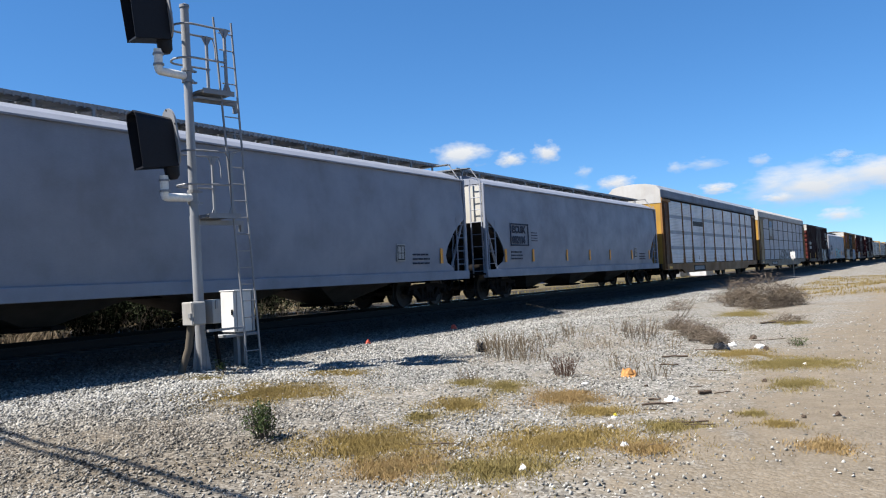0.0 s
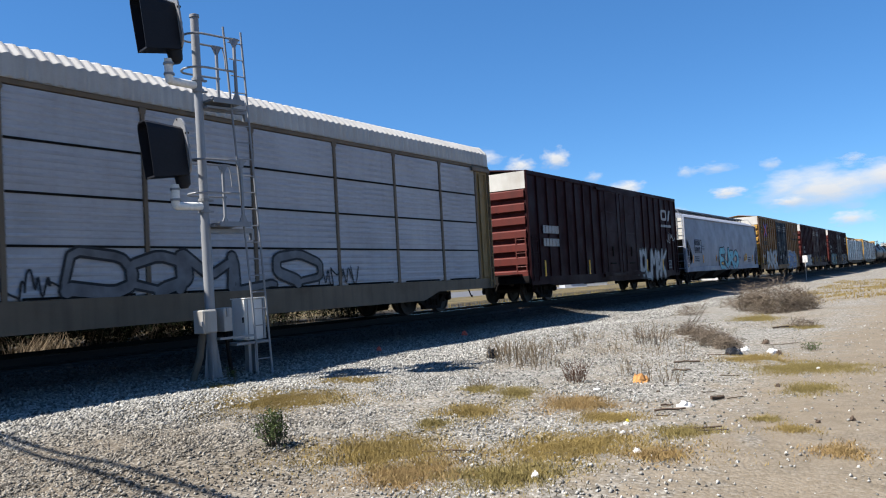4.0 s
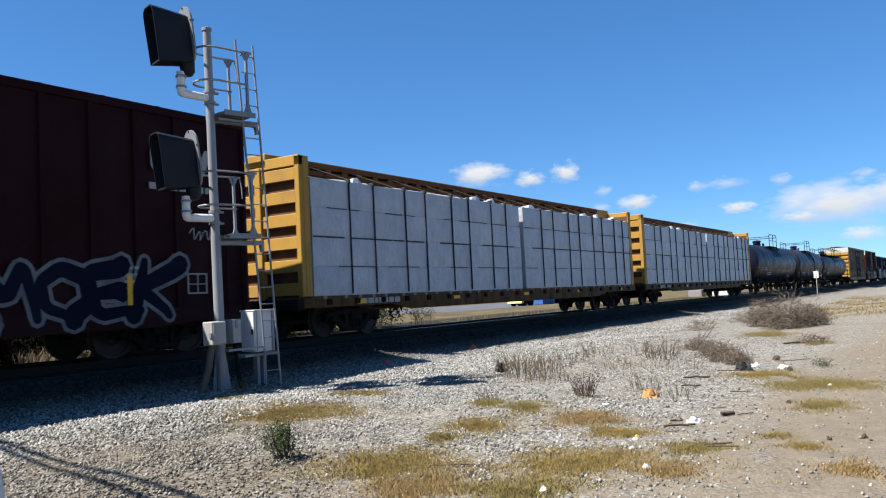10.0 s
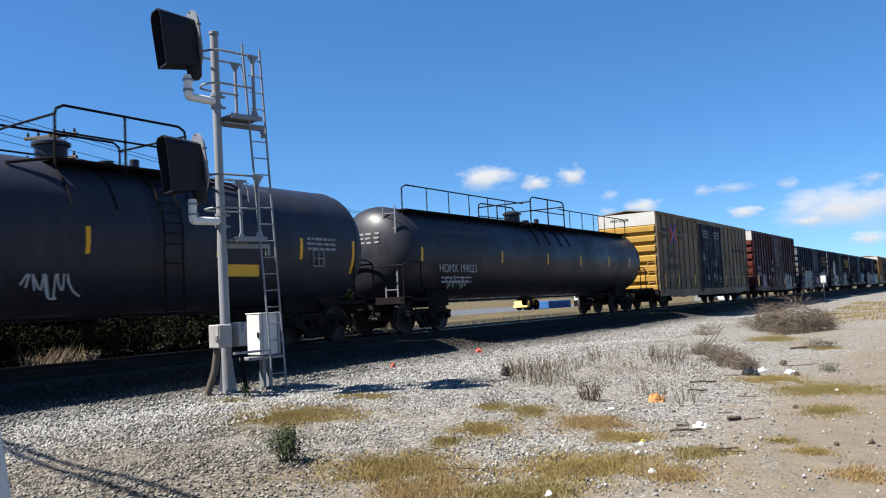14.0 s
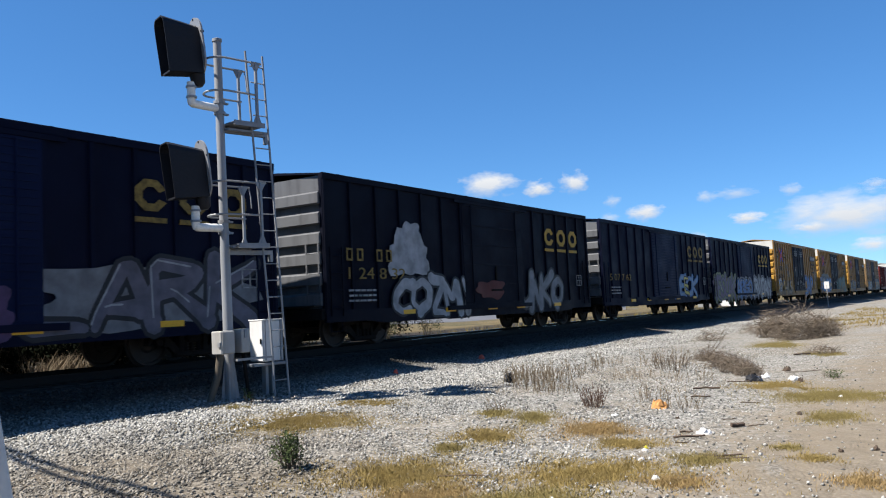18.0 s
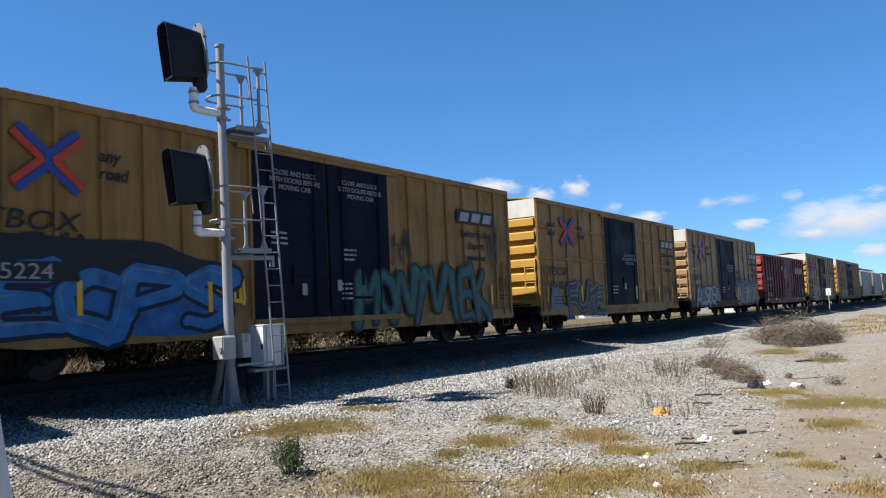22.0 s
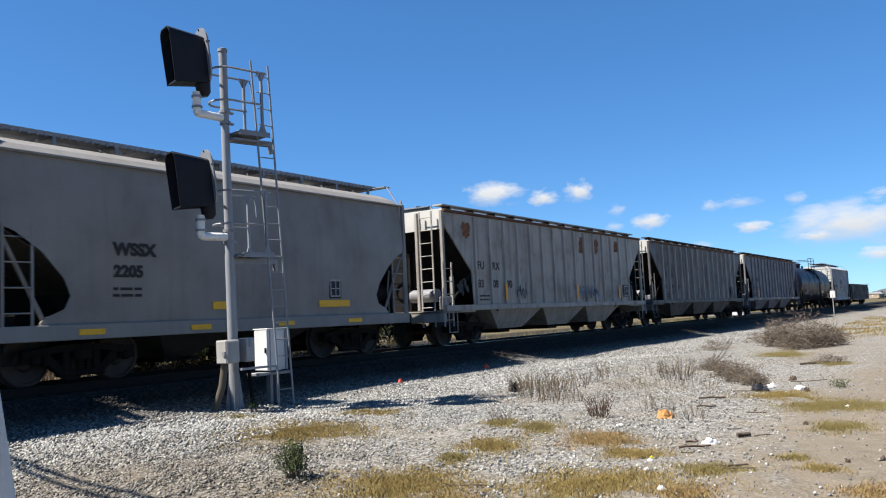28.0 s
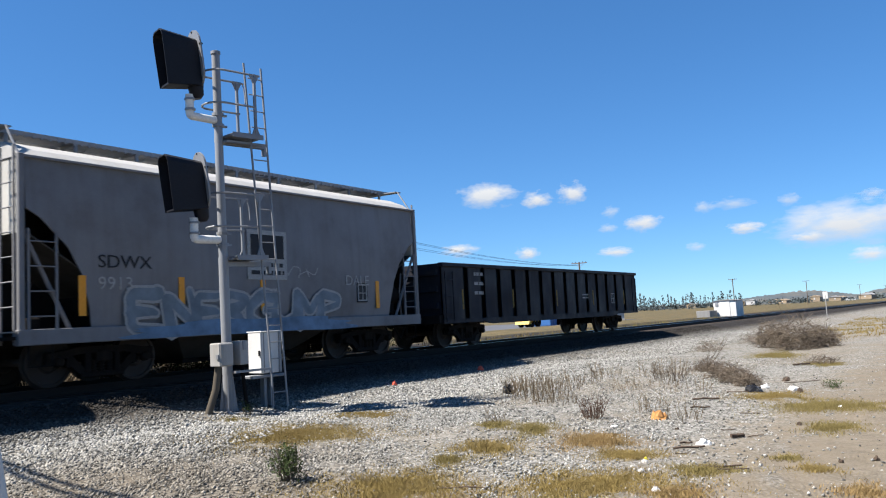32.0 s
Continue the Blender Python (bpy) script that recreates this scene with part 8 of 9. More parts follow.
patch(26, 10.6, 0.8, 0.9, 0.9, G_WHITE, 1)
tag(27, 2.0, 1.2, 1.0, 2.0, G_BLACK, 1)
spray(27, "KNTRK", 2.6, 6.9, 0.6, 1.6, G_GREY, G_BLACK, fat=0.06)
# 25: the red boxcar
for _t, _u, _z in (("WR", 1.02, 2.30), ("WK", 2.05, 2.30), ("14", 1.08, 1.80), ("50", 2.06, 1.80)):
    word(25, _t, _u, _z, 0.34, LET_W, stretch=1.1)
for i in range(4):
    a = 11.8 - HALF[24] + i * 0.82
    part("name_shape", Shape().prism([(a + 0.1, 2.92), (a + 0.5, 2.92), (a + 0.58, 3.2), (a + 0.42, 3.45), (a + 0.16, 3.45), (a, 3.2)], "y", -1.571, -1.555), LET_W, CARS[24], "white owner's mark")
print_bars(25, 6.9, 3.2, 1.0, 5, LET_W, y=-1.594, pitch=0.16, thick=0.05)
print_bars(25, 1.0, 1.35, 1.4, 2, LET_W, pitch=0.14)
patch(25, 6.2, 3.1, 0.4, 0.35, LET_W, 1, y=-1.594)
consolidated(25, 14.3, 1.2, LET_W, LET_K, w=0.4)
for u in (0.7, 3.4, 9.0, 12.0, 14.8):
    plate(CARS[24], "reflector", u - HALF[24], u - HALF[24] + 0.5, 0.80, 0.93, MARK_O, -1.575)
front_sign(25, "WRWK 1450", 3.72, 0.2, LET_W, lift=-0.03)
# 28 to 32: the grey hoppers at the rear
tag(28, 2.7, 1.35, 1.7, 0.6, G_BLACK, 1, y=-1.53, thick=0.035, n=30)
tag(28, 5.6, 1.4, 1.4, 0.9, G_BLACK, 2, y=-1.54, thick=0.04, n=26)
tag(28, 8.4, 1.7, 1.2, 0.45, G_BLACK, 3, y=-1.55, thick=0.03)
consolidated(28, 8.4, 1.25, LET_W, LET_K, y=-1.53)
strips(28, (1.9, 3.4, 5.4, 9.6), 1.35, MARK_Y, y=-1.54, tall=0.5, w=0.14)
print_bars(28, 2.0, 2.5, 0.8, 3, LET_K, y=-1.555)
word(29, "WSSX", 2.1, 2.30, 0.32, LET_K, stretch=1.05, fat=0.014)
word(29, "2205", 2.1, 1.90, 0.30, LET_K, y=-1.555, stretch=1.05, fat=0.014)
print_bars(29, 2.1, 1.7, 0.6, 2, LET_K, y=-1.54)
consolidated(29, 8.0, 1.5, LET_W, LET_K, y=-1.535, w=0.36)
for u, w in ((4.4, 0.5), (7.6, 0.6), (8.2, 0.5)):
    plate(CARS[28], "placard", u - HALF[28], u - HALF[28] + w, 1.26, 1.42, MARK_Y, -1.53)
for u in (1.4, 3.8, 6.2, 8.6):
    plate(CARS[28], "reflector", u - HALF[28], u - HALF[28] + 0.5, 0.86, 0.96, MARK_Y, -1.575)
for k, num, u in ((30, "830890", 1.9), (31, "831030", 1.9), (32, "23494", 2.1)):
    ink = LET_K if k < 31 else LET_NAVY
    # two signs to a bay, between the posts
    bay = (2 * HALF[k - 1] - 3.4) / 14
    name = "FURX" if k < 32 else "PLWX"
    for i in range(2):
        word(k, name[2 * i:2 * i + 2], 1.82 + bay * i, 2.34, 0.36, ink, y=-1.512, stretch=1.0, fat=0.004)
    for i in range(3):
        word(k, num[2 * i:2 * i + 2], 1.82 + bay * i, 1.76, 0.36, ink, y=-1.512, stretch=1.0, fat=0.004)
    print_bars(k, u, 1.52, 0.6, 2, ink, y=-1.512)
    consolidated(k, 13.9, 1.45, LET_W, LET_K, y=-1.58)
    if k < 32:
        front_sign(k, num, 3.55, 0.22, LET_K, lift=0.09, x=0.5)
        front_sign(k, "FURX", 3.80, 0.20, LET_K, lift=0.09, x=0.5)
strips(30, (3.5, 9.1, 13.4), 1.35, MARK_O, y=-1.58, tall=0.55, w=0.14)
tag(30, 9.3, 1.3, 1.8, 0.55, G_LIGHTB, 1, y=-1.58, n=44)
tag(30, 9.4, 1.35, 1.7, 0.5, LET_NAVY, 4, y=-1.583, n=40, thick=0.012)
tag(30, 4.2, 1.4, 0.7, 0.5, G_BLACK, 2, y=-1.58)
tag(30, 0.5, 1.5, 0.6, 0.5, G_BLACK, 3, y=-1.6)
for u, z, w, q in ((1.0, 3.3, 0.5, 0.5), (9.6, 3.1, 0.5, 0.7), (10.9, 3.2, 0.6, 0.6), (13.2, 3.3, 0.5, 0.5)):
    patch(30, u, z, w, q, RUST_PATCH, int(u * 7), y=-1.505)
strips(32, (15.1, 3.0, 9.0), 1.3, MARK_O, y=-1.58, tall=0.5, w=0.14)
for u in (14.2, 9.0, 3.0):
    plate(CARS[31], "reflector", u - HALF[31], u - HALF[31] + 0.6, 1.1, 1.2, MARK_O, -1.58)
tag(32, 15.0, 3.0, 0.9, 0.6, G_BLACK, 1, y=-1.58)
# 34: two-bay hopper with bubble letters; 35 gondola
word(34, "SDWX", 1.35, 2.12, 0.34, LET_K, y=-1.56, stretch=1.15)
word(34, "9913", 1.35, 1.72, 0.34, LET_W, y=-1.55, stretch=1.1)
strips(34, (1.05, 3.2, 5.4, 9.5), 1.25, MARK_O, y=-1.55, tall=0.72, w=0.14)
plate(CARS[33], "sign_plate", 4.95 - HALF[33], 6.15 - HALF[33], 1.95, 3.05, LET_W, -1.565, label="white sign plate with print")
plate(CARS[33], "sign_field", 5.05 - HALF[33], 6.05 - HALF[33], 2.42, 2.95, LET_K, -1.573)
print_bars(34, 5.05, 2.32, 1.0, 2, LET_K, y=-1.575, pitch=0.17, thick=0.09)
patch(34, 1.9, 0.76, 6.6, 0.34, G_LIGHTB, 3, y=-1.59)
spray(34, "ENERGUMP", 2.0, 8.0, 0.86, 1.72, G_SPRAY_GREY, LET_W, fat=0.07, y=-1.560, wild=0.6)
word(34, "DALE", 8.2, 1.85, 0.36, LET_W, y=-1.56, stretch=1.1)
consolidated(34, 8.7, 1.45, LET_W, LET_K, y=-1.54, w=0.36)
tag(34, 5.5, 1.95, 1.6, 0.35, LET_W, 1, y=-1.56, thick=0.012)
strips(35, (1.0, 4.2, 7.6, 11.0, 14.4), 1.15, LET_Y_OLD, y=-1.62, tall=0.6, w=0.07)
print_bars(35, 1.9, 2.3, 0.55, 3, LET_W_OLD, y=-1.505, pitch=0.30, thick=0.10)
print_bars(35, 10.2, 1.6, 0.6, 2, LET_W, y=-1.505)
consolidated(35, 13.2, 1.2, LET_W, y=-1.505, w=0.4)

# ---- plants, litter ----


def blade_material(name, lo, hi, rough=0.8, gloss=0.15):
    m, t, s = shader(name)
    g = node(t, "ShaderNodeNewGeometry")
    f = noise_of(t, g.outputs["Position"], 3.0, 3.0)
    a = ramp(t, g.outputs["Random Per Island"], 0.0, 1.0, (*lo, 1), (*hi, 1))
    c = blend(t, ramp(t, f, 0.35, 0.65), a, tuple(v * 0.75 for v in hi))
    t.links.new(c, s.inputs["Base Color"])
    s.inputs["Roughness"].default_value = rough
    s.inputs["Specular IOR Level"].default_value = gloss
    return m


GRASS_DRY = blade_material("grass_dry", (0.150, 0.106, 0.030), (0.245, 0.180, 0.066))
GRASS_OLIVE = blade_material("grass_olive", (0.118, 0.094, 0.030), (0.215, 0.170, 0.064))
GRASS_RUSSET = blade_material("grass_russet", (0.176, 0.107, 0.042), (0.260, 0.182, 0.081))
STALK = blade_material("stalk_brown", (0.104, 0.075, 0.049), (0.234, 0.182, 0.120))
TWIG = blade_material("twig_grey", (0.070, 0.052, 0.039), (0.160, 0.128, 0.096))
LEAF = blade_material("leaf_green", (0.023, 0.039, 0.013), (0.065, 0.085, 0.029))
# near-black leaves: deep shade behind the train is put into their colour
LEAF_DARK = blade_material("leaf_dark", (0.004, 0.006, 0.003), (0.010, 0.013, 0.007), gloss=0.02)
LEAF_MID = blade_material("leaf_mid_green", (0.013, 0.019, 0.007), (0.039, 0.049, 0.019))
# pale blue-grey leaves: distance haze mixed into the colour
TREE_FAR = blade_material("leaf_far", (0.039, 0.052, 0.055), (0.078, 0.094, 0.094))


def blades(n, rng, x, y, z, tall, wide, lean):
    """n thin triangles that stand at x, y, z."""
    a = rng.uniform(0, 2 * np.pi, n)
    w = np.stack([np.cos(a), np.sin(a), np.zeros(n)], 1) * (wide * rng.uniform(0.6, 1.3, n))[:, None]
    h = tall * rng.uniform(0.45, 1.2, n)
    b = rng.uniform(0, 2 * np.pi, n)
    tip = np.stack([np.cos(b), np.sin(b), np.zeros(n)], 1) * (h * lean * rng.uniform(0.2, 1, n))[:, None]
    tip[:, 2] = h
    base = np.stack([x, y, z], 1)
    v = np.stack([base - w, base + w, base + tip], 1).reshape(-1, 3)
    return v, np.arange(3 * n).reshape(-1, 3)


def grass_patch(x, y, rx, ry, mat, label, seed, tall=0.03, dense=15000):
    rng = np.random.default_rng(seed)
    n = int(dense * rx * ry * 3.1)
    r, a = np.minimum(np.abs(rng.normal(0, 0.58, n)), 1.7), rng.uniform(0, 2 * np.pi, n)
    r = r * (1 + 0.22 * np.sin(3 * a + seed) + 0.15 * np.sin(5 * a + 2 * seed))
    u, v = r * np.cos(a) * rx, r * np.sin(a) * ry
    # line of sight runs from the eye, so the patch keeps its breadth across it
    d = math.atan2(y, x)
    px, py = x + v * math.cos(d) + u * math.sin(d), y + v * math.sin(d) - u * math.cos(d)
    clump = 0.5 + 0.5 * np.sin(px * 9 + seed) * np.sin(py * 8 + 2 * seed)
    keep = rng.uniform(0, 1, n) < 0.35 + 0.65 * clump
    px, py = px[keep], py[keep]
    vv, ff = blades(len(px), rng, px, py, ground_z(px, py), tall, 0.0045, 1.3)
    tagged(new("grass_patch", raw_mesh("grass_patch", vv, ff, mat)), label, "grass", "grass patches on the gravel", "stuff")


for _k, (_x, _y, _a, _b, _m, _l) in enumerate(GRASS_SPOTS):
    grass_patch(_x, _y, _a * 1.08, _b * 1.05, {"olive": GRASS_OLIVE, "dry": GRASS_DRY, "russet": GRASS_RUSSET}[_m], _l, 40 + _k, dense=13500, tall=0.034)


def field_grass():
    """The bank of tall yellow grass far along the lane."""
    rng = np.random.default_rng(77)
    n = 16000
    x = rng.uniform(34, 75, n)
    y = rng.uniform(0.5, 7.0, n) + (x - 34) * 0.03
    keep = rng.uniform(0, 1, n) < 0.4 + 0.6 * np.sin(x * 0.8) * np.sin(y * 1.3 + x * 0.2)
    x, y = x[keep], y[keep]
    v, f = blades(len(x), rng, x, y, ground_z(x, y) - 0.02, 0.13, 0.022, 0.9)
    tagged(new("tall_grass", raw_mesh("tall_grass", v, f, GRASS_DRY)), "tall dry yellow grass on the bank", "grass", kind="stuff")


field_grass()


def stems(rng, n, x, y, spread, tall, lean, radius, bend=0.22):
    """Thin standing stems with side shoots, as narrow crossed strips."""
    vs, fs = [], []

    def strip(p, q, w):
        d = q - p
        for s in (np.array([d[1], -d[0], 0.0]), np.cross(d, [d[1], -d[0], 0.0])):
            L = np.linalg.norm(s)
            s = (s / L if L > 1e-9 else np.array([1.0, 0, 0])) * w
            k = len(vs)
            vs.extend([p - s, p + s, q + s * 0.4, q - s * 0.4])
            fs.append((k, k + 1, k + 2, k + 3))
    for _ in range(n):
        a, r = rng.uniform(0, 2 * np.pi), spread * np.sqrt(rng.uniform(0, 1))
        bx, by = x + r * np.cos(a), y + r * np.sin(a)
        p = np.array([bx, by, float(ground_z(bx, by)) - 0.02])
        d = np.array([np.cos(a) * lean * rng.uniform(0, 1) + rng.normal(0, 0.12), np.sin(a) * lean * rng.uniform(0, 1) + rng.normal(0, 0.12), 1.0])
        L = tall * rng.uniform(0.5, 1.15)
        for k in range(3):
            q = p + d / np.linalg.norm(d) * L / 3
            strip(p, q, radius * (1 - k * 0.25))
            if k:
                for _ in range(2):
                    e = d + rng.normal(0, 0.6, 3)
                    strip(p, p + e / np.linalg.norm(e) * L * 0.28 * rng.uniform(0.5, 1.2), radius * 0.5)
            p = q
            d = d + rng.normal(0, bend, 3) * np.array([1, 1, 0.5 if bend > 0.3 else 0.2])
    return np.array(vs), np.array(fs)


def weed(x, y, spread, tall, n, mat, label, seed, lean=0.4, radius=0.006, name="dry_weed", category="weed", group="dry weeds"):
    v, f = stems(np.random.default_rng(seed), n, x, y, spread, tall, lean, radius, 0.5 if name == "dead_bush" else 0.22)
    v[:, :2] -= (x, y)
    z = float(ground_z(x, y))
    v[:, 2] -= z
    ob = thing(name, raw_mesh(name, v, f, mat), mat, label, category, group, "stuff" if name == "dry_weed" else "", at=(x, y, z))
    return ob


for _k, (_x, _y, _s, _h, _n) in enumerate(((14.76, 7.60, 0.42, 0.42, 40), (19.08, 6.4, 0.45, 0.45, 26), (15.66, 4.76, 0.3, 0.4, 10), (14.64, 7.9, 0.4, 0.40, 20), (14.0, 7.25, 0.4, 0.38, 26), (13.64, 6.69, 0.3, 0.35, 16), (15.6, 7.5, 0.4, 0.36, 20), (18.3, 7.61, 0.3, 0.45, 14),
                                          (17.0, 7.6, 0.3, 0.34, 12), (12.09, 3.83, 0.22, 0.36, 10), (10.7, 6.2, 0.14, 0.28, 8), (13.0, 4.6, 0.25, 0.3, 10), (16.0, 5.9, 0.4, 0.3, 14))):
    weed(_x, _y, _s * 1.4, _h, int(_n * 1.7), STALK, "thin dry brown weed stalks in the gravel", 100 + _k, lean=0.28, radius=0.007)
weed(11.76, 5.11, 0.16, 0.42, 46, blade_material("weed_russet", (0.070, 0.036, 0.025), (0.135, 0.082, 0.057)), "dry russet weed with dense stems", 120, 0.5)
weed(17.9, 5.9, 0.35, 0.5, 40, TWIG, "grey dead weed on the gravel", 121, 0.6)


def tangle(spots, n, label, seed, radius=0.007):
    """A dead bush: a low heap of thin twigs that arch over and cross each other. spots: x, y, half width, height."""
    rng = np.random.default_rng(seed)
    vs, fs = [], []
    for x, y, half, tall in spots:
        for _ in range(n):
            a, r = rng.uniform(0, 2 * np.pi), half * np.sqrt(rng.uniform(0, 1))
            px, py = x + 0.7 * r * np.cos(a), y + 0.7 * r * np.sin(a)
            p = np.array([px, py, float(ground_z(px, py)) + tall * rng.uniform(-0.02, 0.85) * (1 - 0.6 * r / half)])
            b = rng.uniform(0, 2 * np.pi)
            d = np.array([np.cos(b), np.sin(b), rng.uniform(-0.1, 1.3)])
            step = half * rng.uniform(0.07, 0.17)
            for k in range(5):
                d = d + rng.normal(0, 0.35, 3) - (0, 0, 0.22)
                q = p + d / np.linalg.norm(d) * step
                q[2] = max(q[2], float(ground_z(q[0], q[1])) + 0.01)
                w = np.cross(d, rng.normal(0, 1, 3))
                w *= radius * (1 - 0.15 * k) / max(np.linalg.norm(w), 1e-6)
                i = len(vs)
                vs.extend([p - w, p + w, q + w * 0.8, q - w * 0.8])
                fs.append((i, i + 1, i + 2, i + 3))
                p = q
    x, y = spots[0][:2]
    z = float(ground_z(x, y))
    thing("dead_bush", raw_mesh("dead_bush", np.array(vs) - (x, y, z), np.array(fs), TWIG), TWIG, label, "bush", "dead bushes", at=(x, y, z))


tangle([(29.6, 5.3, 1.0, 1.55), (30.5, 6.3, 0.8, 1.3), (30.6, 4.7, 0.75, 1.0)], 900, "large grey-brown heap of a dead bush on the bank", 122, 0.008)
tangle([(20.6, 5.85, 0.42, 0.42), (19.2, 5.1, 0.48, 0.55), (18.0, 4.55, 0.45, 0.5), (16.95, 4.05, 0.36, 0.36)], 480, "long low grey dead bush with tangled twigs", 123, 0.0055)
tangle([(28.6, 8.0, 0.6, 0.5)], 170, "small grey dead bush on the gravel", 124)
tangle([(34.5, 7.9, 0.8, 0.55)], 150, "thin dead bush on the bank", 126)
tangle([(23.0, 3.55, 0.5, 0.3)], 150, "low dry tuft beside the lane", 127)
weed(20.6, 5.95, 0.12, 1.0, 5, TWIG, "single tall bent dead stalk", 125, 0.7, 0.01)


def leafy(name, x, y, spread, tall, stems_n, leaves, size, label, seed, mat=LEAF, category="bush", group=""):
    """A bush: stems and a crown of many small leaves, uneven and with gaps."""
    rng = np.random.default_rng(seed)
    z = float(ground_z(x, y))
    root = thing(name, None, None, label, category, group, at=(x, y, z))
    v, f = stems(rng, stems_n, x, y, spread * 0.5, tall, 0.6, 0.008)
    v -= (x, y, z)
    st = new("stem", raw_mesh("stem", v, f, TWIG))
    st.parent = root
    tagged(st, kind="stuff")
    n = leaves
    lob = rng.normal(0, 1, (9, 3)) * (spread * 0.45, spread * 0.45, tall * 0.18) + (0, 0, tall * 0.58)
    k = rng.integers(0, 9, n)
    p = lob[k] + rng.normal(0, 1, (n, 3)) * (spread * 0.26, spread * 0.26, tall * 0.17)
    p[:, 2] = np.clip(p[:, 2], 0.01, tall * 1.15)
    a = rng.normal(0, 1, (n, 3))
    b = rng.normal(0, 1, (n, 3))
    a /= np.linalg.norm(a, axis=1)[:, None]
    b /= np.linalg.norm(b, axis=1)[:, None]
    s = (size * rng.uniform(0.6, 1.4, n))[:, None]
    vv = np.stack([p - a * s * 0.5, p + b * s * 0.35, p + a * s * 0.5, p - b * s * 0.35], 1).reshape(-1, 3)
    cr = new("crown", raw_mesh("crown", vv, np.arange(4 * n).reshape(-1, 4), mat))
    cr.parent = root
    return root


leafy("green_shrub", 6.35, 6.22, 0.17, 0.40, 26, 1500, 0.026, "small dark green shrub in the gravel", 140)
leafy("green_weed", 9.98, 10.75, 0.10, 0.22, 8, 160, 0.03, "green weed at the foot of the mast", 141)
leafy("olive_tuft", 16.85, 2.52, 0.22, 0.16, 8, 260, 0.03, "low olive tuft beside the lane", 142)


def verge():
    """Unkempt verge behind the track: dark weeds, green shrubs and a tuft of dry grass in the sun."""
    rng = np.random.default_rng(150)
    for k in range(34):
        x = 6.8 + k * 0.58 + rng.uniform(-0.3, 0.3)
        y = rng.uniform(19.3, 20.3)
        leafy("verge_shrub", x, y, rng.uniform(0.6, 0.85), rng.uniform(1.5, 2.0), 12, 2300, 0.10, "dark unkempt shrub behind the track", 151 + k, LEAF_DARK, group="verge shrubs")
    # added low row that blacks out the view beneath the wagons
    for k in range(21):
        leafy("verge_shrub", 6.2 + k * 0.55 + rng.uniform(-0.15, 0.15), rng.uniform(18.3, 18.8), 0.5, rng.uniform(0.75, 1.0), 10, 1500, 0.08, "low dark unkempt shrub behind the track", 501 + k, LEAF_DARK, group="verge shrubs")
    for k, (x, q) in enumerate(((9.0, 0.9), (13.9, 0.85), (14.9, 1.0), (18.2, 0.9), (19.4, 1.05), (20.6, 0.9), (23.5, 0.8), (26.2, 0.75))):
        leafy("verge_weed", x, 18.0 + 0.1 * (k % 3), 0.42, q, 16, 620, 0.05, "green leafy weed beyond the rails", 401 + k, LEAF_MID, "weed", "green weeds beyond the rails")
    for k in range(9):
        x = 6.5 + k * 2.1 + rng.uniform(-0.5, 0.5)
        y = rng.uniform(24.0, 27.0)
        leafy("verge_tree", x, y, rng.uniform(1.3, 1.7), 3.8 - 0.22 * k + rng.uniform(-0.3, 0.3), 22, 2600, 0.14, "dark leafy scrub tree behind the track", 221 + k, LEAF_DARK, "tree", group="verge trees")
    n = 380
    x = rng.normal(10.8, 0.36, n)
    y = rng.uniform(17.3, 18.0, n)
    v, f = blades(n, rng, x, y, ground_z(x, y), 0.42, 0.012, 1.1)
    tagged(new("verge_grass", raw_mesh("verge_grass", v, f, STALK)), "tall dry grass tuft beyond the rails", "grass", kind="stuff")
    n = 2600
    x = rng.uniform(26, 70, n)
    y = rng.uniform(17.4, 18.6, n)
    keep = rng.uniform(0, 1, n) < 0.5 + 0.5 * np.sin(x * 1.1) * np.sin(y * 2 + x)
    x, y = x[keep], y[keep]
    v, f = blades(len(x), rng, x, y, ground_z(x, y), 0.22, 0.012, 0.6)
    tagged(new("verge_grass", raw_mesh("verge_grass", v, f, GRASS_OLIVE)), "thin grass along the far side of the track", "grass", kind="stuff")


verge()

# litter
FOIL = plain("litter_white", (0.550, 0.540, 0.520), 0.5)
BLACKBAG = plain("litter_black", (0.012, 0.012, 0.013), 0.35)
CARD = plain("litter_orange", (0.360, 0.180, 0.060), 0.7)
WOOD_OLD = plain("old_wood", (0.065, 0.046, 0.033), 0.9)
YPLAST = plain("litter_yellow", (0.403, 0.358, 0.033), 0.5)
REDP = plain("litter_red", (0.600, 0.090, 0.050), 0.5)


def crumple(name, x, y, w, d, h, mat, label, seed, category="litter"):
    """A crushed scrap: a creased shell of uneven facets, closed below."""
    rng = np.random.default_rng(seed)
    n, rings = 11, 4
    vs = []
    for r in range(rings):
        q = 1 - 0.5 * (r / (rings - 1)) ** 1.5
        for k in range(n):
            a = 2 * math.pi * k / n + rng.uniform(-0.15, 0.15)
            e = rng.uniform(0.72, 1.15)
            vs.append((w / 2 * q * e * math.cos(a), d / 2 * q * e * math.sin(a), h * (r / (rings - 1)) ** 0.7 * rng.uniform(0.35, 1.15) + (0 if r else -0.01)))
    fs = [(r * n + k, r * n + (k + 1) % n, (r + 1) * n + (k + 1) % n, (r + 1) * n + k) for r in range(rings - 1) for k in range(n)] + [tuple(range(n))[::-1], tuple(range((rings - 1) * n, rings * n))]
    return thing(name, Shape().add(vs, fs), mat, label, category, at=(x, y, float(ground_z(x, y))))


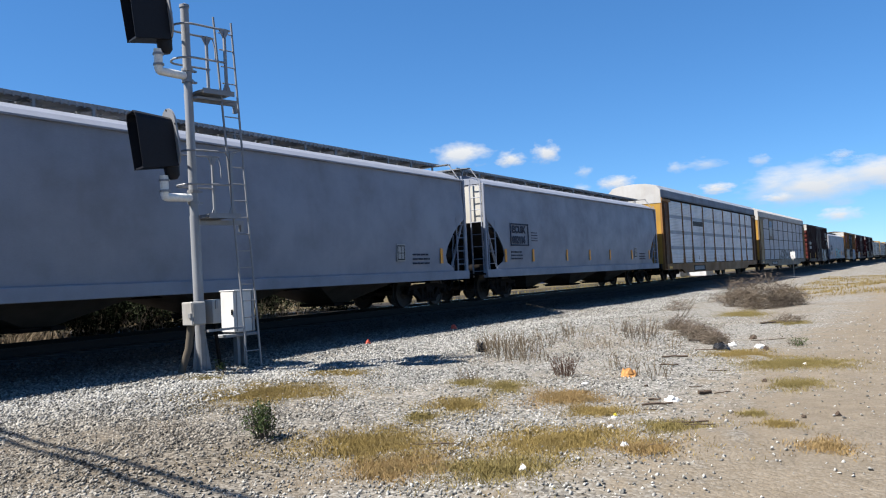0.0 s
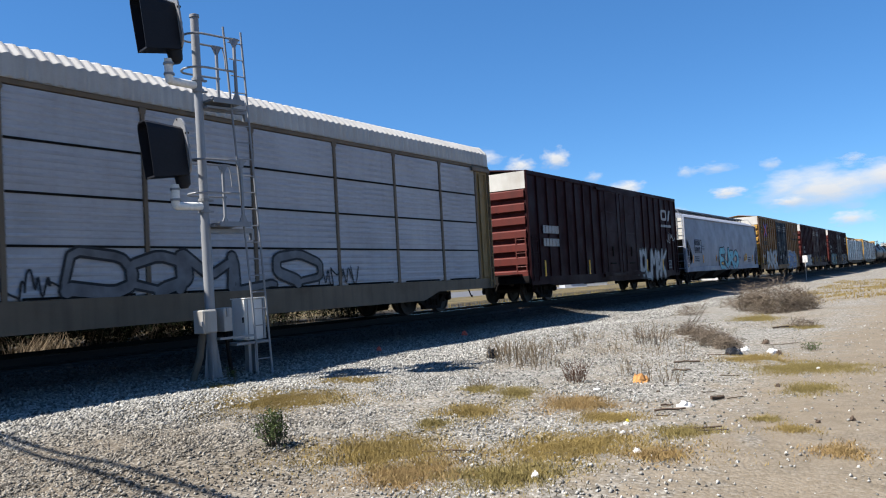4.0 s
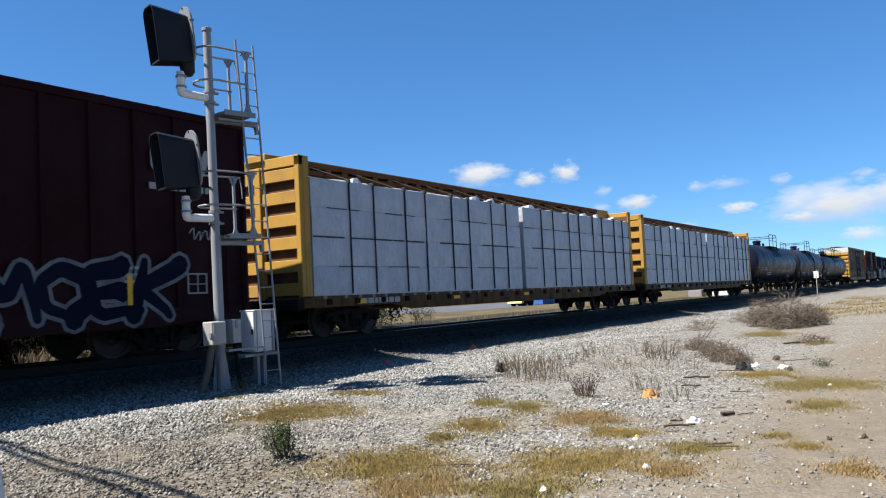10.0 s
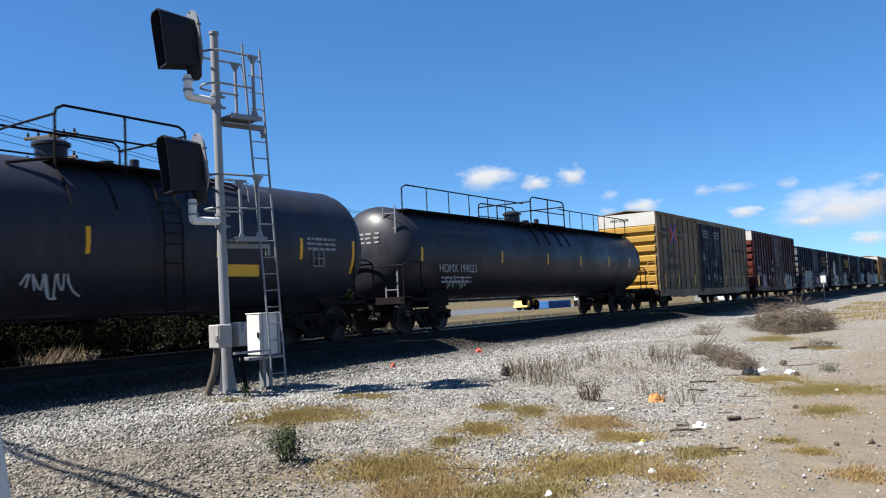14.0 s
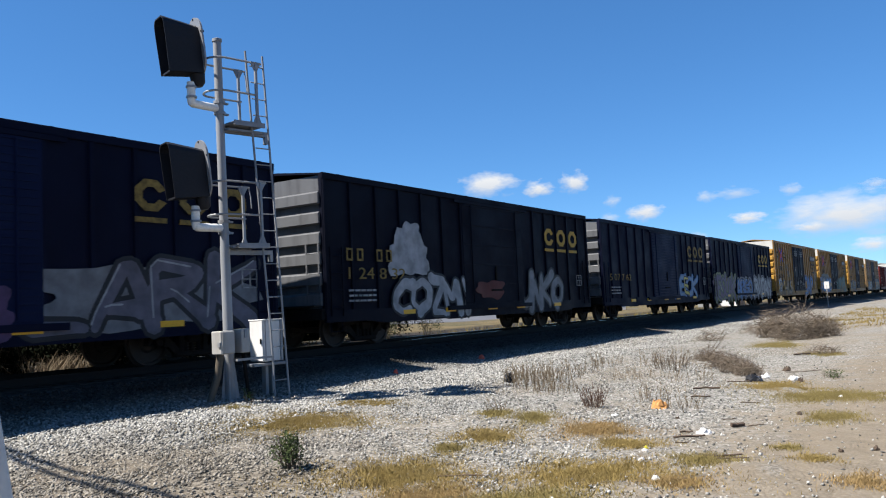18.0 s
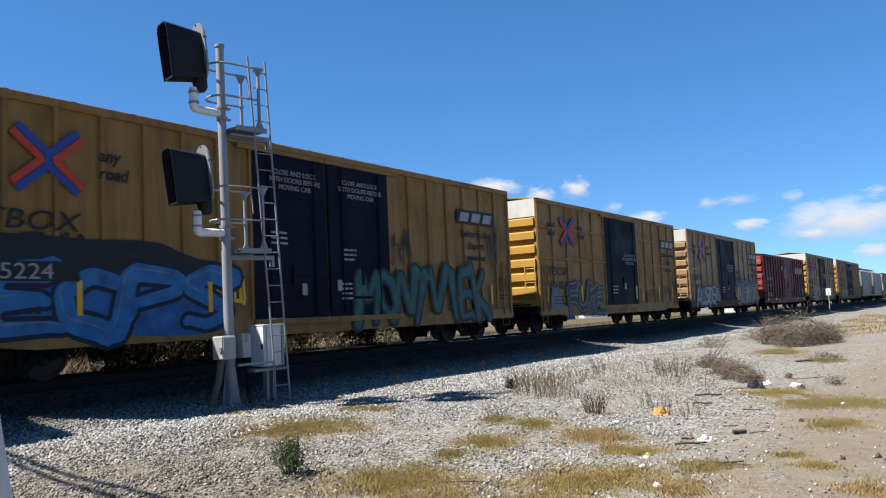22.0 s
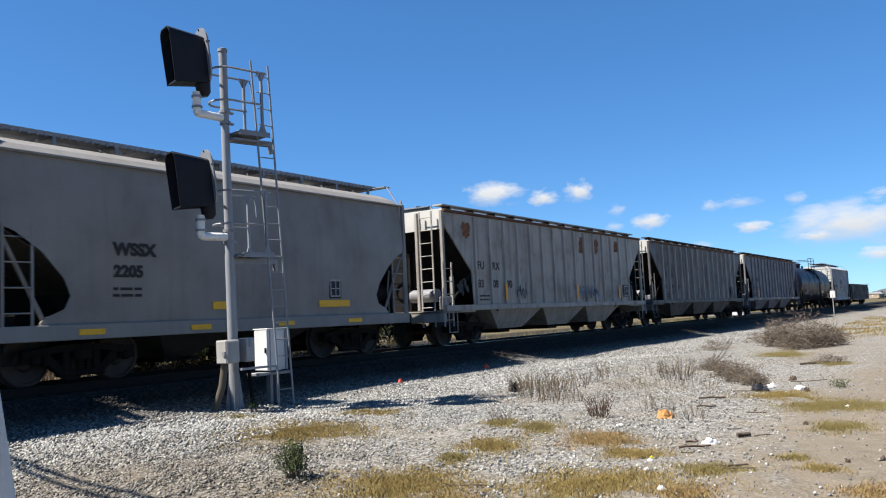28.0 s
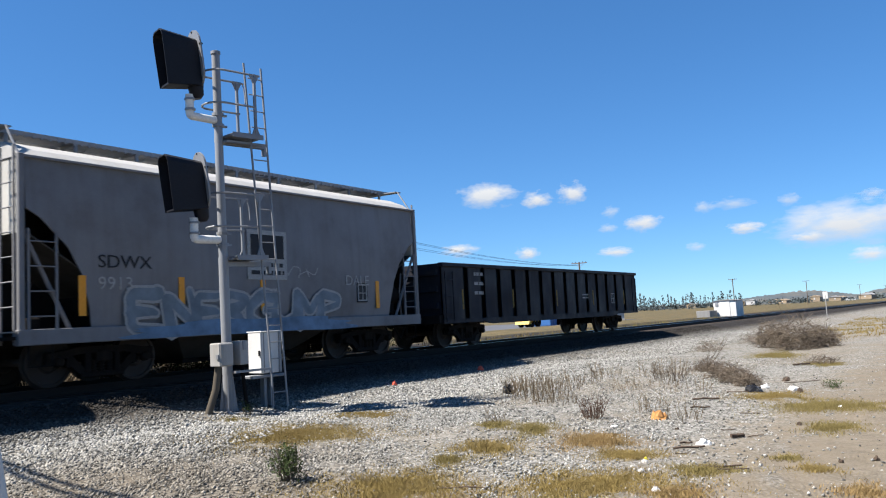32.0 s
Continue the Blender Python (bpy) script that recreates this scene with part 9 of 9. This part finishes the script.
crumple("plastic_bag", 14.51, 8.11, 0.34, 0.26, 0.20, BLACKBAG, "crumpled black plastic bag on gravel", 201)
crumple("cardboard_scrap", 12.07, 4.19, 0.36, 0.30, 0.12, CARD, "orange-brown crumpled cardboard on gravel", 202)
crumple("paper_scrap", 10.05, 2.95, 0.30, 0.22, 0.06, FOIL, "flattened white paper scrap", 203)
crumple("black_rag", 15.45, 3.57, 0.30, 0.36, 0.15, BLACKBAG, "black rag beside a dead bush", 204)
crumple("paper_scrap", 11.03, 4.49, 0.16, 0.10, 0.03, FOIL, "white paper scrap on gravel", 205)
crumple("paper_cup", 7.9, 2.96, 0.08, 0.08, 0.04, FOIL, "small crushed white cup", 206)
crumple("paper_cup", 7.04, 2.52, 0.09, 0.08, 0.05, FOIL, "small white scrap on dirt", 207)
crumple("white_bag", 16.19, 3.04, 0.34, 0.22, 0.075, FOIL, "white bag beside the lane", 208)
crumple("yellow_scrap", 8.69, 3.2, 0.06, 0.05, 0.03, YPLAST, "tiny yellow plastic scrap", 209)
crumple("red_scrap", 18.74, 11.29, 0.20, 0.16, 0.14, REDP, "orange-red scrap on ballast", 210)
crumple("red_scrap", 14.6, 11.04, 0.13, 0.11, 0.10, REDP, "orange-red scrap on ballast", 211)
crumple("white_scrap", 6.0, 3.02, 0.09, 0.07, 0.05, FOIL, "white scrap on dry grass", 212)


def stick(x, y, length, turn, r, label, seed):
    rng = random.Random(seed)
    pts = []
    for k in range(5):
        a = (k / 4 - 0.5) * length
        pts.append((a * math.cos(turn) + rng.uniform(-0.02, 0.02), a * math.sin(turn) + rng.uniform(-0.02, 0.02), r + rng.uniform(0, 0.02)))
    thing("wood_stick", Shape().path(pts, r, 6), WOOD_OLD, label, "stick", "old sticks", at=(x, y, float(ground_z(x, y))), smooth=True)


stick(10.65, 2.71, 0.15, -0.6, 0.026, "short dark charred stick on gravel", 1)
stick(9.6, 3.0, 0.36, -1.0, 0.014, "thin dark twig beside paper", 2)
stick(8.34, 2.28, 0.35, -1.2, 0.010, "thin fallen twig on dirt", 3)
stick(14.2, 4.1, 0.45, -1.1, 0.016, "dark fallen twig on gravel", 4)
stick(13.2, 3.9, 0.30, -0.9, 0.012, "dark fallen twig on gravel", 5)
stick(15.3, 3.75, 0.5, -1.3, 0.010, "grey branch beside a dead bush", 6)
stick(6.8, 4.35, 0.5, -1.2, 0.008, "thin twig on dry grass", 8)
for _k, (_x, _y, _l, _r) in enumerate(((8.19, 2.15, 0.34, 0.009), (9.99, 3.16, 0.14, 0.020), (22.46, 3.98, 0.55, 0.035), (17.9, 3.2, 0.9, 0.012), (7.08, 2.32, 0.16, 0.012), (8.31, 2.42, 0.20, 0.008),
                                       (10.74, 2.52, 0.26, 0.010), (9.11, 2.92, 0.22, 0.009), (12.85, 3.07, 0.34, 0.010), (11.29, 3.0, 0.20, 0.011))):
    stick(_x, _y, _l * 0.85, -1.15 + 0.12 * (_k % 4), _r * 0.65, "dark weathered stick lying on the gravel", 20 + _k)
for _k, (_x, _y, _w) in enumerate(((11.83, 2.19, 0.10), (9.09, 1.32, 0.07), (15.83, 2.87, 0.16), (9.36, 1.03, 0.08), (11.18, 3.64, 0.08), (18.15, 3.54, 0.22))):
    crumple("dirt_clod", _x, _y, _w, _w * 0.8, _w * 0.5, WOOD_OLD, "dark brown clod of dirt on the lane", 230 + _k, "clod")
crumple("paper_scrap", 16.33, 3.57, 0.22, 0.18, 0.08, FOIL, "crumpled white paper beside a black rag", 240)
crumple("paper_scrap", 8.54, 3.16, 0.10, 0.07, 0.025, FOIL, "small white paper scrap on gravel", 241)
crumple("paper_scrap", 13.61, 1.92, 0.10, 0.07, 0.04, FOIL, "small white paper scrap on dry grass", 242)

# ---- distance: poles, sheds, fields, hills, clouds ----
POLE_WOOD = paint("pole_wood", (0.130, 0.098, 0.072), (0.058, 0.046, 0.033), amount=0.5, rough=0.9)
GLASS_INS = plain("insulator", (0.033, 0.033, 0.036), 0.3)


def utility_pole(x, y, z, tall, label, arms=2, lean=0.0, turn=0.0):
    p = thing("utility_pole", None, None, label, "utility pole", "utility poles", at=(x, y, z))
    p.rotation_euler = (0, radians(lean), turn)
    part("pole", Shape().tube((0, 0, -0.3), (0, 0, tall), 0.16, 10, 0.11), POLE_WOOD, p, smooth=True)
    ins = Shape().lathe([(0, 0.03), (0.05, 0.05), (0.10, 0.06), (0.14, 0.04), (0.17, 0.05), (0.21, 0.0)], "z", 8).mesh("insulator", GLASS_INS, True)
    for k in range(arms):
        h = tall - 0.25 - k * 0.95
        part("cross_arm", Shape().box(-0.06, 0.06, -1.25, 1.25, h, h + 0.12, 0.01), POLE_WOOD, p)
        part("arm_brace", Shape().tube((0.06, -0.75, h), (0.06, 0, h - 0.65), 0.02, 5).tube((0.06, 0.75, h), (0.06, 0, h - 0.65), 0.02, 5), GALV, p)
        for yy in (-1.1, -0.6, 0.6, 1.1):
            part("insulator", ins, GLASS_INS, p, at=(0, yy, h + 0.12))
    return p


utility_pole(18.35, 31.0, 0.2, 9.1, "leaning wooden utility pole with two cross arms", 2, 3.0, 0.35)
utility_pole(113.4, 50.0, 0.2, 9.0, "wooden utility pole with one cross arm", 1)
utility_pole(245, 60, -0.3, 9.5, "leaning wooden utility pole with one cross arm", 1, -5.0)
utility_pole(340, 56, -0.3, 9.8, "wooden utility pole with one cross arm", 1)
utility_pole(560, 62, -0.3, 10.5, "wooden utility pole with one cross arm", 1)
utility_pole(700, 60, -0.3, 11.0, "wooden utility pole with one cross arm", 1)
utility_pole(-14.0, 18.0, 0.0, 11.0, "wooden utility pole with two cross arms", 2)


def wire(a, b, sag, r, label):
    pts = []
    for k in range(17):
        q = k / 16
        p = Vector(a).lerp(Vector(b), q)
        pts.append((p.x, p.y, p.z - sag * 4 * q * (1 - q)))
    thing("overhead_wire", Shape().path(pts, r, 5), UNDER, label, "wire", "overhead wires")


for _y, _z in ((-1.1, 9.0), (-0.6, 9.0), (1.1, 9.0), (-1.1, 8.1)):
    wire((-14.0, 18.0 + _y, _z + 1.4), (18.35 + 0.45, 31.0 + _y, _z), 0.5, 0.012, "thin dark overhead wire between poles")
    wire((18.35 + 0.45, 31.0 + _y, _z), (113.4, 50.0 + _y * 0.5, 8.7), 1.2, 0.012, "thin dark overhead wire between poles")
# two service wires high over the lane, known by the shadows they throw on the gravel
utility_pole(2.96, 25.1, 0.0, 8.3, "wooden service pole beyond the track", 1)
utility_pole(-2.67, -3.8, 0.0, 8.3, "wooden service pole behind the lane", 1)
for _a, _b in ((-2.23, 2.79), (-3.09, 3.10)):
    wire((_a, -3.8, 8.3), (_b, 25.1, 8.3), 0.1, 0.042, "black service cable high above the gravel")

# signal shed by the track
shed = thing("signal_shed", None, None, "white metal signal shed behind the track", "shed", at=(77.6, 19.6, 0.55))
part("wall", Shape().box(-1.3, 1.3, -1.0, 1.0, -0.1, 1.5, 0.02), CAB_WHITE, shed)
part("roof", Shape().prism([(-1.1, 1.5), (1.1, 1.5), (0.0, 1.60)], "x", -1.4, 1.4), ROOF_METAL, shed)
part("door", Shape().box(-1.33, -1.3, -0.45, 0.45, 0.02, 1.4, 0.01), CAB_WHITE, shed, "white steel door")
part("vent", Shape().box(-1.34, -1.3, 0.6, 0.85, 1.0, 1.3), GALV, shed)
low = thing("relay_box", Shape().box(-1.2, 1.2, -0.6, 0.6, -0.1, 0.65, 0.02), ROOF_METAL, "low grey relay box behind the track", "cabinet", at=(75.0, 20.9, 0.55))

# a yard seen under the wagons
FAR_BLUE = plain("far_blue", (0.033, 0.104, 0.273), 0.5)
FAR_YEL = plain("far_yellow", (0.455, 0.273, 0.019), 0.5)
FAR_WHITE = paint("far_white", (0.455, 0.461, 0.468), (0.260, 0.247, 0.227), amount=0.3)
FAR_ROOF = paint("far_roof", (0.273, 0.273, 0.280), amount=0.4)
FAR_TAN = paint("far_tan", (0.299, 0.234, 0.163), amount=0.4)
FAR_CONC = plain("far_concrete", (0.075, 0.078, 0.088), 0.85, scale=0.4)
WINDOW = plain("far_window", (0.030, 0.035, 0.045), 0.15)


def house(x, y, w, d, h, wall, roof, label, turn=0.0, windows=3, name="house", category="house", rise=0.0):
    b = thing(name, None, None, label, category, at=(x, y, float(ground_z(x, y)) - 0.02 + rise))
    b.rotation_euler[2] = turn
    part("wall", Shape().box(-w / 2, w / 2, -d / 2, d / 2, 0, h), wall, b)
    part("roof", Shape().prism([(-d / 2 - 0.25, h), (d / 2 + 0.25, h), (0, h + d * 0.16)], "x", -w / 2 - 0.3, w / 2 + 0.3), roof, b)
    for k in range(windows):
        xx = -w / 2 + (k + 0.5) * w / windows
        win = part("window", Shape().box(xx - 0.5, xx + 0.5, -d / 2 - 0.05, -d / 2 + 0.02, h * 0.42, h * 0.78), FAR_WHITE, b)
        part("pane", Shape().box(xx - 0.42, xx + 0.42, -d / 2 - 0.06, -d / 2 - 0.04, h * 0.46, h * 0.74), WINDOW, win)
        for s in (-1, 1):
            win = part("window", Shape().box(*sorted((s * (w / 2 + 0.05), s * (w / 2 - 0.02))), -0.5, 0.5, h * 0.42, h * 0.78), FAR_WHITE, b) if k == 0 else None
    return b


yard = Shape().box(60, 104, 37.4, 60, -0.1, 0.40)
thing("yard_floor", yard, FAR_CONC, "pale concrete floor of a yard beyond the track", "pavement", kind="structure")
house(97.0, 40.0, 6.0, 4.0, 1.9, FAR_WHITE, FAR_ROOF, "long low white shed in a yard", 0.6, 2, "yard_shed", "shed")
house(90.5, 39.0, 3.6, 2.6, 1.7, FAR_WHITE, FAR_ROOF, "white site cabin in a yard", 0.6, 2, "site_cabin", "cabin")


def container(x, y, w, mat, label):
    c = thing("container", Shape().box(-w / 2, w / 2, -1.1, 1.1, 0, 0.8, 0.03), mat, label, "container", at=(x, y, 0.40))
    for k in range(10):
        part("rib", Shape().box(-w / 2 + 0.1 + k * w / 10, -w / 2 + 0.22 + k * w / 10, -1.15, -1.1, 0.05, 0.75), mat, c)


container(81.5, 39.5, 5.6, FAR_BLUE, "blue steel container in a yard")

dig = thing("yellow_loader", None, None, "yellow wheel loader parked in a yard", "loader", at=(75.0, 39.0, 0.40))
part("body", Shape().prism([(-1.0, 0.5), (1.0, 0.5), (1.0, 1.2), (0.2, 1.4), (-1.0, 1.3)], "y", -0.6, 0.6), FAR_YEL, dig)
part("cab", Shape().prism([(-0.4, 1.3), (0.5, 1.3), (0.4, 2.2), (-0.3, 2.2)], "y", -0.55, 0.55), WINDOW, dig)
part("cab_roof", Shape().box(-0.45, 0.55, -0.6, 0.6, 2.2, 2.3), FAR_YEL, dig)
for _x in (-0.7, 0.7):
    for _y in (-0.6, 0.6):
        part("wheel", Shape().lathe([(-0.15, 0.2), (-0.15, 0.5), (0.15, 0.5), (0.15, 0.2)], "y", 16, (_x, _y, 0.5)), UNDER, dig)
part("bucket", Shape().prism([(-1.7, 0.3), (-1.1, 0.3), (-1.1, 0.9), (-1.3, 0.95)], "y", -0.8, 0.8), FAR_YEL, dig)
part("arm", Shape().box(-1.3, 0.0, -0.45, -0.3, 0.9, 1.05).box(-1.3, 0.0, 0.3, 0.45, 0.9, 1.05), FAR_YEL, dig)

for _k in range(24):
    _r = random.Random(300 + _k)
    _a = radians(_r.uniform(5.0, 19))
    _d = _r.uniform(620, 1000)
    house(_d * math.cos(_a), _d * math.sin(_a), _r.uniform(7, 13), _r.uniform(6, 9), _r.uniform(2.5, 3.6), _r.choice((FAR_WHITE, FAR_TAN, FAR_WHITE, FAR_TAN)), _r.choice((FAR_ROOF, FAR_ROOF, FAR_TAN)),
          "far low house below the hills", _r.uniform(-0.6, 0.6), 3, rise=_r.uniform(0, 1.0))


def hill_material():
    m, t, s = shader("far_hill")
    co = node(t, "ShaderNodeNewGeometry").outputs["Position"]
    a = noise_of(t, co, 0.012, 6.0, 0.65)
    b = noise_of(t, co, 0.06, 5.0, 0.7)
    # bluish hill tones have the haze before them painted in
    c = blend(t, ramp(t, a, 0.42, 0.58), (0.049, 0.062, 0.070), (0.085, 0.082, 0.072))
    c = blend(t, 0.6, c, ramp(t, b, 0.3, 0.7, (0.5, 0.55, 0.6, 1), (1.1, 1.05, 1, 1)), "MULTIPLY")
    t.links.new(c, s.inputs["Base Color"])
    s.inputs["Roughness"].default_value = 1.0
    return m


HILL = hill_material()


def ridge(name, dist, outline, thick, label, seed):
    """A range of hills: azimuths in degrees and heights of its crest in metres, with a slope to the front and back."""
    rng = np.random.default_rng(seed)
    az = np.arange(outline[0][0], outline[-1][0], 0.12)
    hz = np.interp(az, [a for a, _ in outline], [h for _, h in outline])
    rows = []
    for q, k in ((-1.0, 0.0), (-0.6, 0.35), (-0.25, 0.8), (0.0, 1.0), (0.5, 0.6), (1.0, 0.0)):
        r = dist + q * thick
        wob = rng.normal(0, 1, len(az)) * (0.035 if k else 0)
        rows.append(np.stack([r * np.cos(np.radians(az)), r * np.sin(np.radians(az)), hz * k * (1 + wob) - 1.0], 1))
    v = np.concatenate(rows)
    n = len(az)
    i = (np.arange(len(rows) - 1)[:, None] * n + np.arange(n - 1)[None]).ravel()
    me = raw_mesh(name, v, np.stack([i, i + 1, i + n + 1, i + n], 1), HILL)
    me.polygons.foreach_set("use_smooth", [True] * len(me.polygons))
    tagged(new(name, me), label, "hill", kind="structure")


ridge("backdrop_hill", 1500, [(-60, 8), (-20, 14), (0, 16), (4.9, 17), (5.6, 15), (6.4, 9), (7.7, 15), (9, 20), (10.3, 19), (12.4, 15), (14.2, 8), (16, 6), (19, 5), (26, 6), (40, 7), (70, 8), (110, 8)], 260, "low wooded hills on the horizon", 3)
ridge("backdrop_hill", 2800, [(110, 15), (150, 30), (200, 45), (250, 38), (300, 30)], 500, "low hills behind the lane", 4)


def far_trees():
    """Slim tall trees far off below the hills, and lower scrub between them, in many small clumps of leaves."""
    rng = np.random.default_rng(31)
    vs, fs = [], []
    n = 0
    for j in range(420):
        slim = j < 130
        az = rng.uniform(13.2, 27) if slim or rng.uniform() < 0.3 else rng.uniform(4.2, 40)
        d = rng.uniform(620, 980)
        h = rng.uniform(7, 15) if slim else rng.uniform(2.5, 5.5)
        x, y = d * math.cos(math.radians(az)), d * math.sin(math.radians(az))
        c = 40
        if slim:
            q = rng.uniform(0.12, 1, c)
            wide = h * 0.13 * (1.15 - q) * rng.uniform(0.5, 1.4)
            p = np.stack([x + rng.normal(0, 1, c) * wide, y + rng.normal(0, 1, c) * wide, q * h], 1)
            s = h * 0.055
        else:
            p = rng.normal(0, 1, (c, 3)) * (h * 0.5, h * 0.5, h * 0.24) + (x, y, h * 0.5)
            s = h * 0.16
        p[:, 2] = np.clip(p[:, 2], 0.2, h)
        a, b = rng.normal(0, 1, (c, 3)), rng.normal(0, 1, (c, 3))
        a /= np.linalg.norm(a, axis=1)[:, None]
        b /= np.linalg.norm(b, axis=1)[:, None]
        vs.append(np.stack([p - a * s, p + b * s, p + a * s, p - b * s], 1).reshape(-1, 3))
        fs.append(np.arange(4 * c).reshape(-1, 4) + n)
        n += 4 * c
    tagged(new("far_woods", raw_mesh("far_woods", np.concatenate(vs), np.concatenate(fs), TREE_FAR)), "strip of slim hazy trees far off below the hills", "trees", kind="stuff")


far_trees()


def cloud_material(name, level):
    m = bpy.data.materials.new(name)
    m.use_nodes = True
    t = m.node_tree
    t.nodes.remove(t.nodes["Principled BSDF"])
    out = t.nodes["Material Output"]
    co = node(t, "ShaderNodeTexCoord").outputs["Object"]
    rnd = node(t, "ShaderNodeObjectInfo").outputs["Random"]
    k = node(t, "ShaderNodeMath")
    k.operation, k.inputs[1].default_value = "MULTIPLY", 50.0
    t.links.new(rnd, k.inputs[0])
    add = node(t, "ShaderNodeVectorMath")
    add.operation = "ADD"
    t.links.new(co, add.inputs[0])
    t.links.new(k.outputs[0], add.inputs[1])
    n1 = noise_of(t, add.outputs[0], 1.7, 8.0, 0.58)
    ln = node(t, "ShaderNodeVectorMath")
    ln.operation = "LENGTH"
    t.links.new(co, ln.inputs[0])
    # dense in the middle, frayed outwards
    f = node(t, "ShaderNodeMath")
    f.operation = "SUBTRACT"
    f.inputs[0].default_value = 1.02
    t.links.new(ln.outputs["Value"], f.inputs[1])
    g = node(t, "ShaderNodeMath")
    g.operation = "MULTIPLY_ADD"
    g.inputs[1].default_value = 1.5
    t.links.new(n1, g.inputs[0])
    h = node(t, "ShaderNodeMath")
    h.operation, h.inputs[1].default_value = "ADD", -0.86
    t.links.new(f.outputs[0], g.inputs[2])
    t.links.new(g.outputs[0], h.inputs[0])
    a = ramp(t, h.outputs[0], 0.06, 0.80, (0, 0, 0, 1), (level, level, level, 1))
    # cloud shading put into the glow: grey undersides, bright tops
    sep = node(t, "ShaderNodeSeparateXYZ")
    t.links.new(co, sep.inputs[0])
    up = node(t, "ShaderNodeMath")
    up.operation = "MULTIPLY_ADD"
    up.inputs[1].default_value, up.inputs[2].default_value = 0.6, 0.55
    t.links.new(sep.outputs["Y"], up.inputs[0])
    col = ramp(t, up.outputs[0], 0.1, 0.75, (0.215, 0.24, 0.28, 1), (0.325, 0.332, 0.341, 1))
    em = node(t, "ShaderNodeEmission")
    t.links.new(col, em.inputs["Color"])
    tr = node(t, "ShaderNodeBsdfTransparent")
    mx = node(t, "ShaderNodeMixShader")
    t.links.new(a, mx.inputs[0])
    t.links.new(tr.outputs[0], mx.inputs[1])
    t.links.new(em.outputs[0], mx.inputs[2])
    t.links.new(mx.outputs[0], out.inputs["Surface"])
    return m


CLOUD = cloud_material("cloud_white", 1.0)
CLOUD_THIN = cloud_material("cloud_thin", 0.5)
for _az, _el, _w, _h in ((29.9, 8.5, 100, 46), (26.5, 8.0, 54, 27), (24.0, 8.3, 54, 32), (19.3, 5.9, 62, 28), (21.4, 6.8, 30, 20), (21.7, 5.7, 32, 14), (15.2, 6.6, 36, 20), (13.3, 6.7, 64, 18),
                         (9.9, 6.6, 36, 18), (6.7, 4.8, 210, 66), (12.7, 5.0, 56, 20), (32.1, 4.8, 62, 22), (27.3, 4.3, 42, 22), (21.2, 4.0, 56, 17), (15.9, 4.0, 36, 15), (5.4, 2.7, 70, 24),
                         (5.1, 6.5, 36, 14), (9.0, 4.1, 50, 16), (3.0, 5.2, 150, 50)):
    _d = 3000.0
    _p = Vector((_d * math.cos(radians(_el)) * math.cos(radians(_az)), _d * math.cos(radians(_el)) * math.sin(radians(_az)), EYE[2] + _d * math.sin(radians(_el))))
    _me = bpy.data.meshes.new("cloud")
    _me.from_pydata([(-1.2, -1.2, 0), (1.2, -1.2, 0), (1.2, 1.2, 0), (-1.2, 1.2, 0)], [], [(0, 1, 2, 3)])
    _me.materials.append(CLOUD if _w > 40 and _az not in (13.3, 21.7) else CLOUD_THIN)
    _ob = tagged(new("cloud", _me), "small white fair-weather cloud low in the sky", "cloud", "clouds", "structure")
    _ob.matrix_basis = look(_p, EYE) @ Matrix.Diagonal((-_w / 2 / 1440 * _d * 1.25, _h / 2 / 1440 * _d * 1.35, 1, 1))

# ---- motion: the train gathers speed as it passes ----


def travel(t):
    """Metres run since the start."""
    u = (t - 16) / 16
    return 322.08 * u + 9.6936 * (u * u - 1 / 3) + 0.2819 * u ** 3 + 0.2389 * u ** 4 - 1.0944 * u ** 5 + 314.568


def motions():
    for car in CARS:
        x, y, z = car.location
        walk(car, [(t, pose(x - travel(t), y, z)) for t in range(0, 33)])
    turns = []
    t = 0.0
    while t < 32.0:
        turns.append((t, travel(t)))
        t += 1 / 30
    turns.append((32.0, travel(32.0)))
    keyed = {}
    for wheel, x in WHEELS:
        if x not in keyed:
            walk(wheel, [(t, pose(x, 0, 0.457, 0, -math.degrees(d / 0.457), 0)) for t, d in turns])
            keyed[x] = wheel.animation_data
        else:
            wheel.rotation_mode = "QUATERNION"
            wheel.animation_data_create()
            wheel.animation_data.action = keyed[x].action
            wheel.animation_data.action_slot = keyed[x].action_slot


motions()
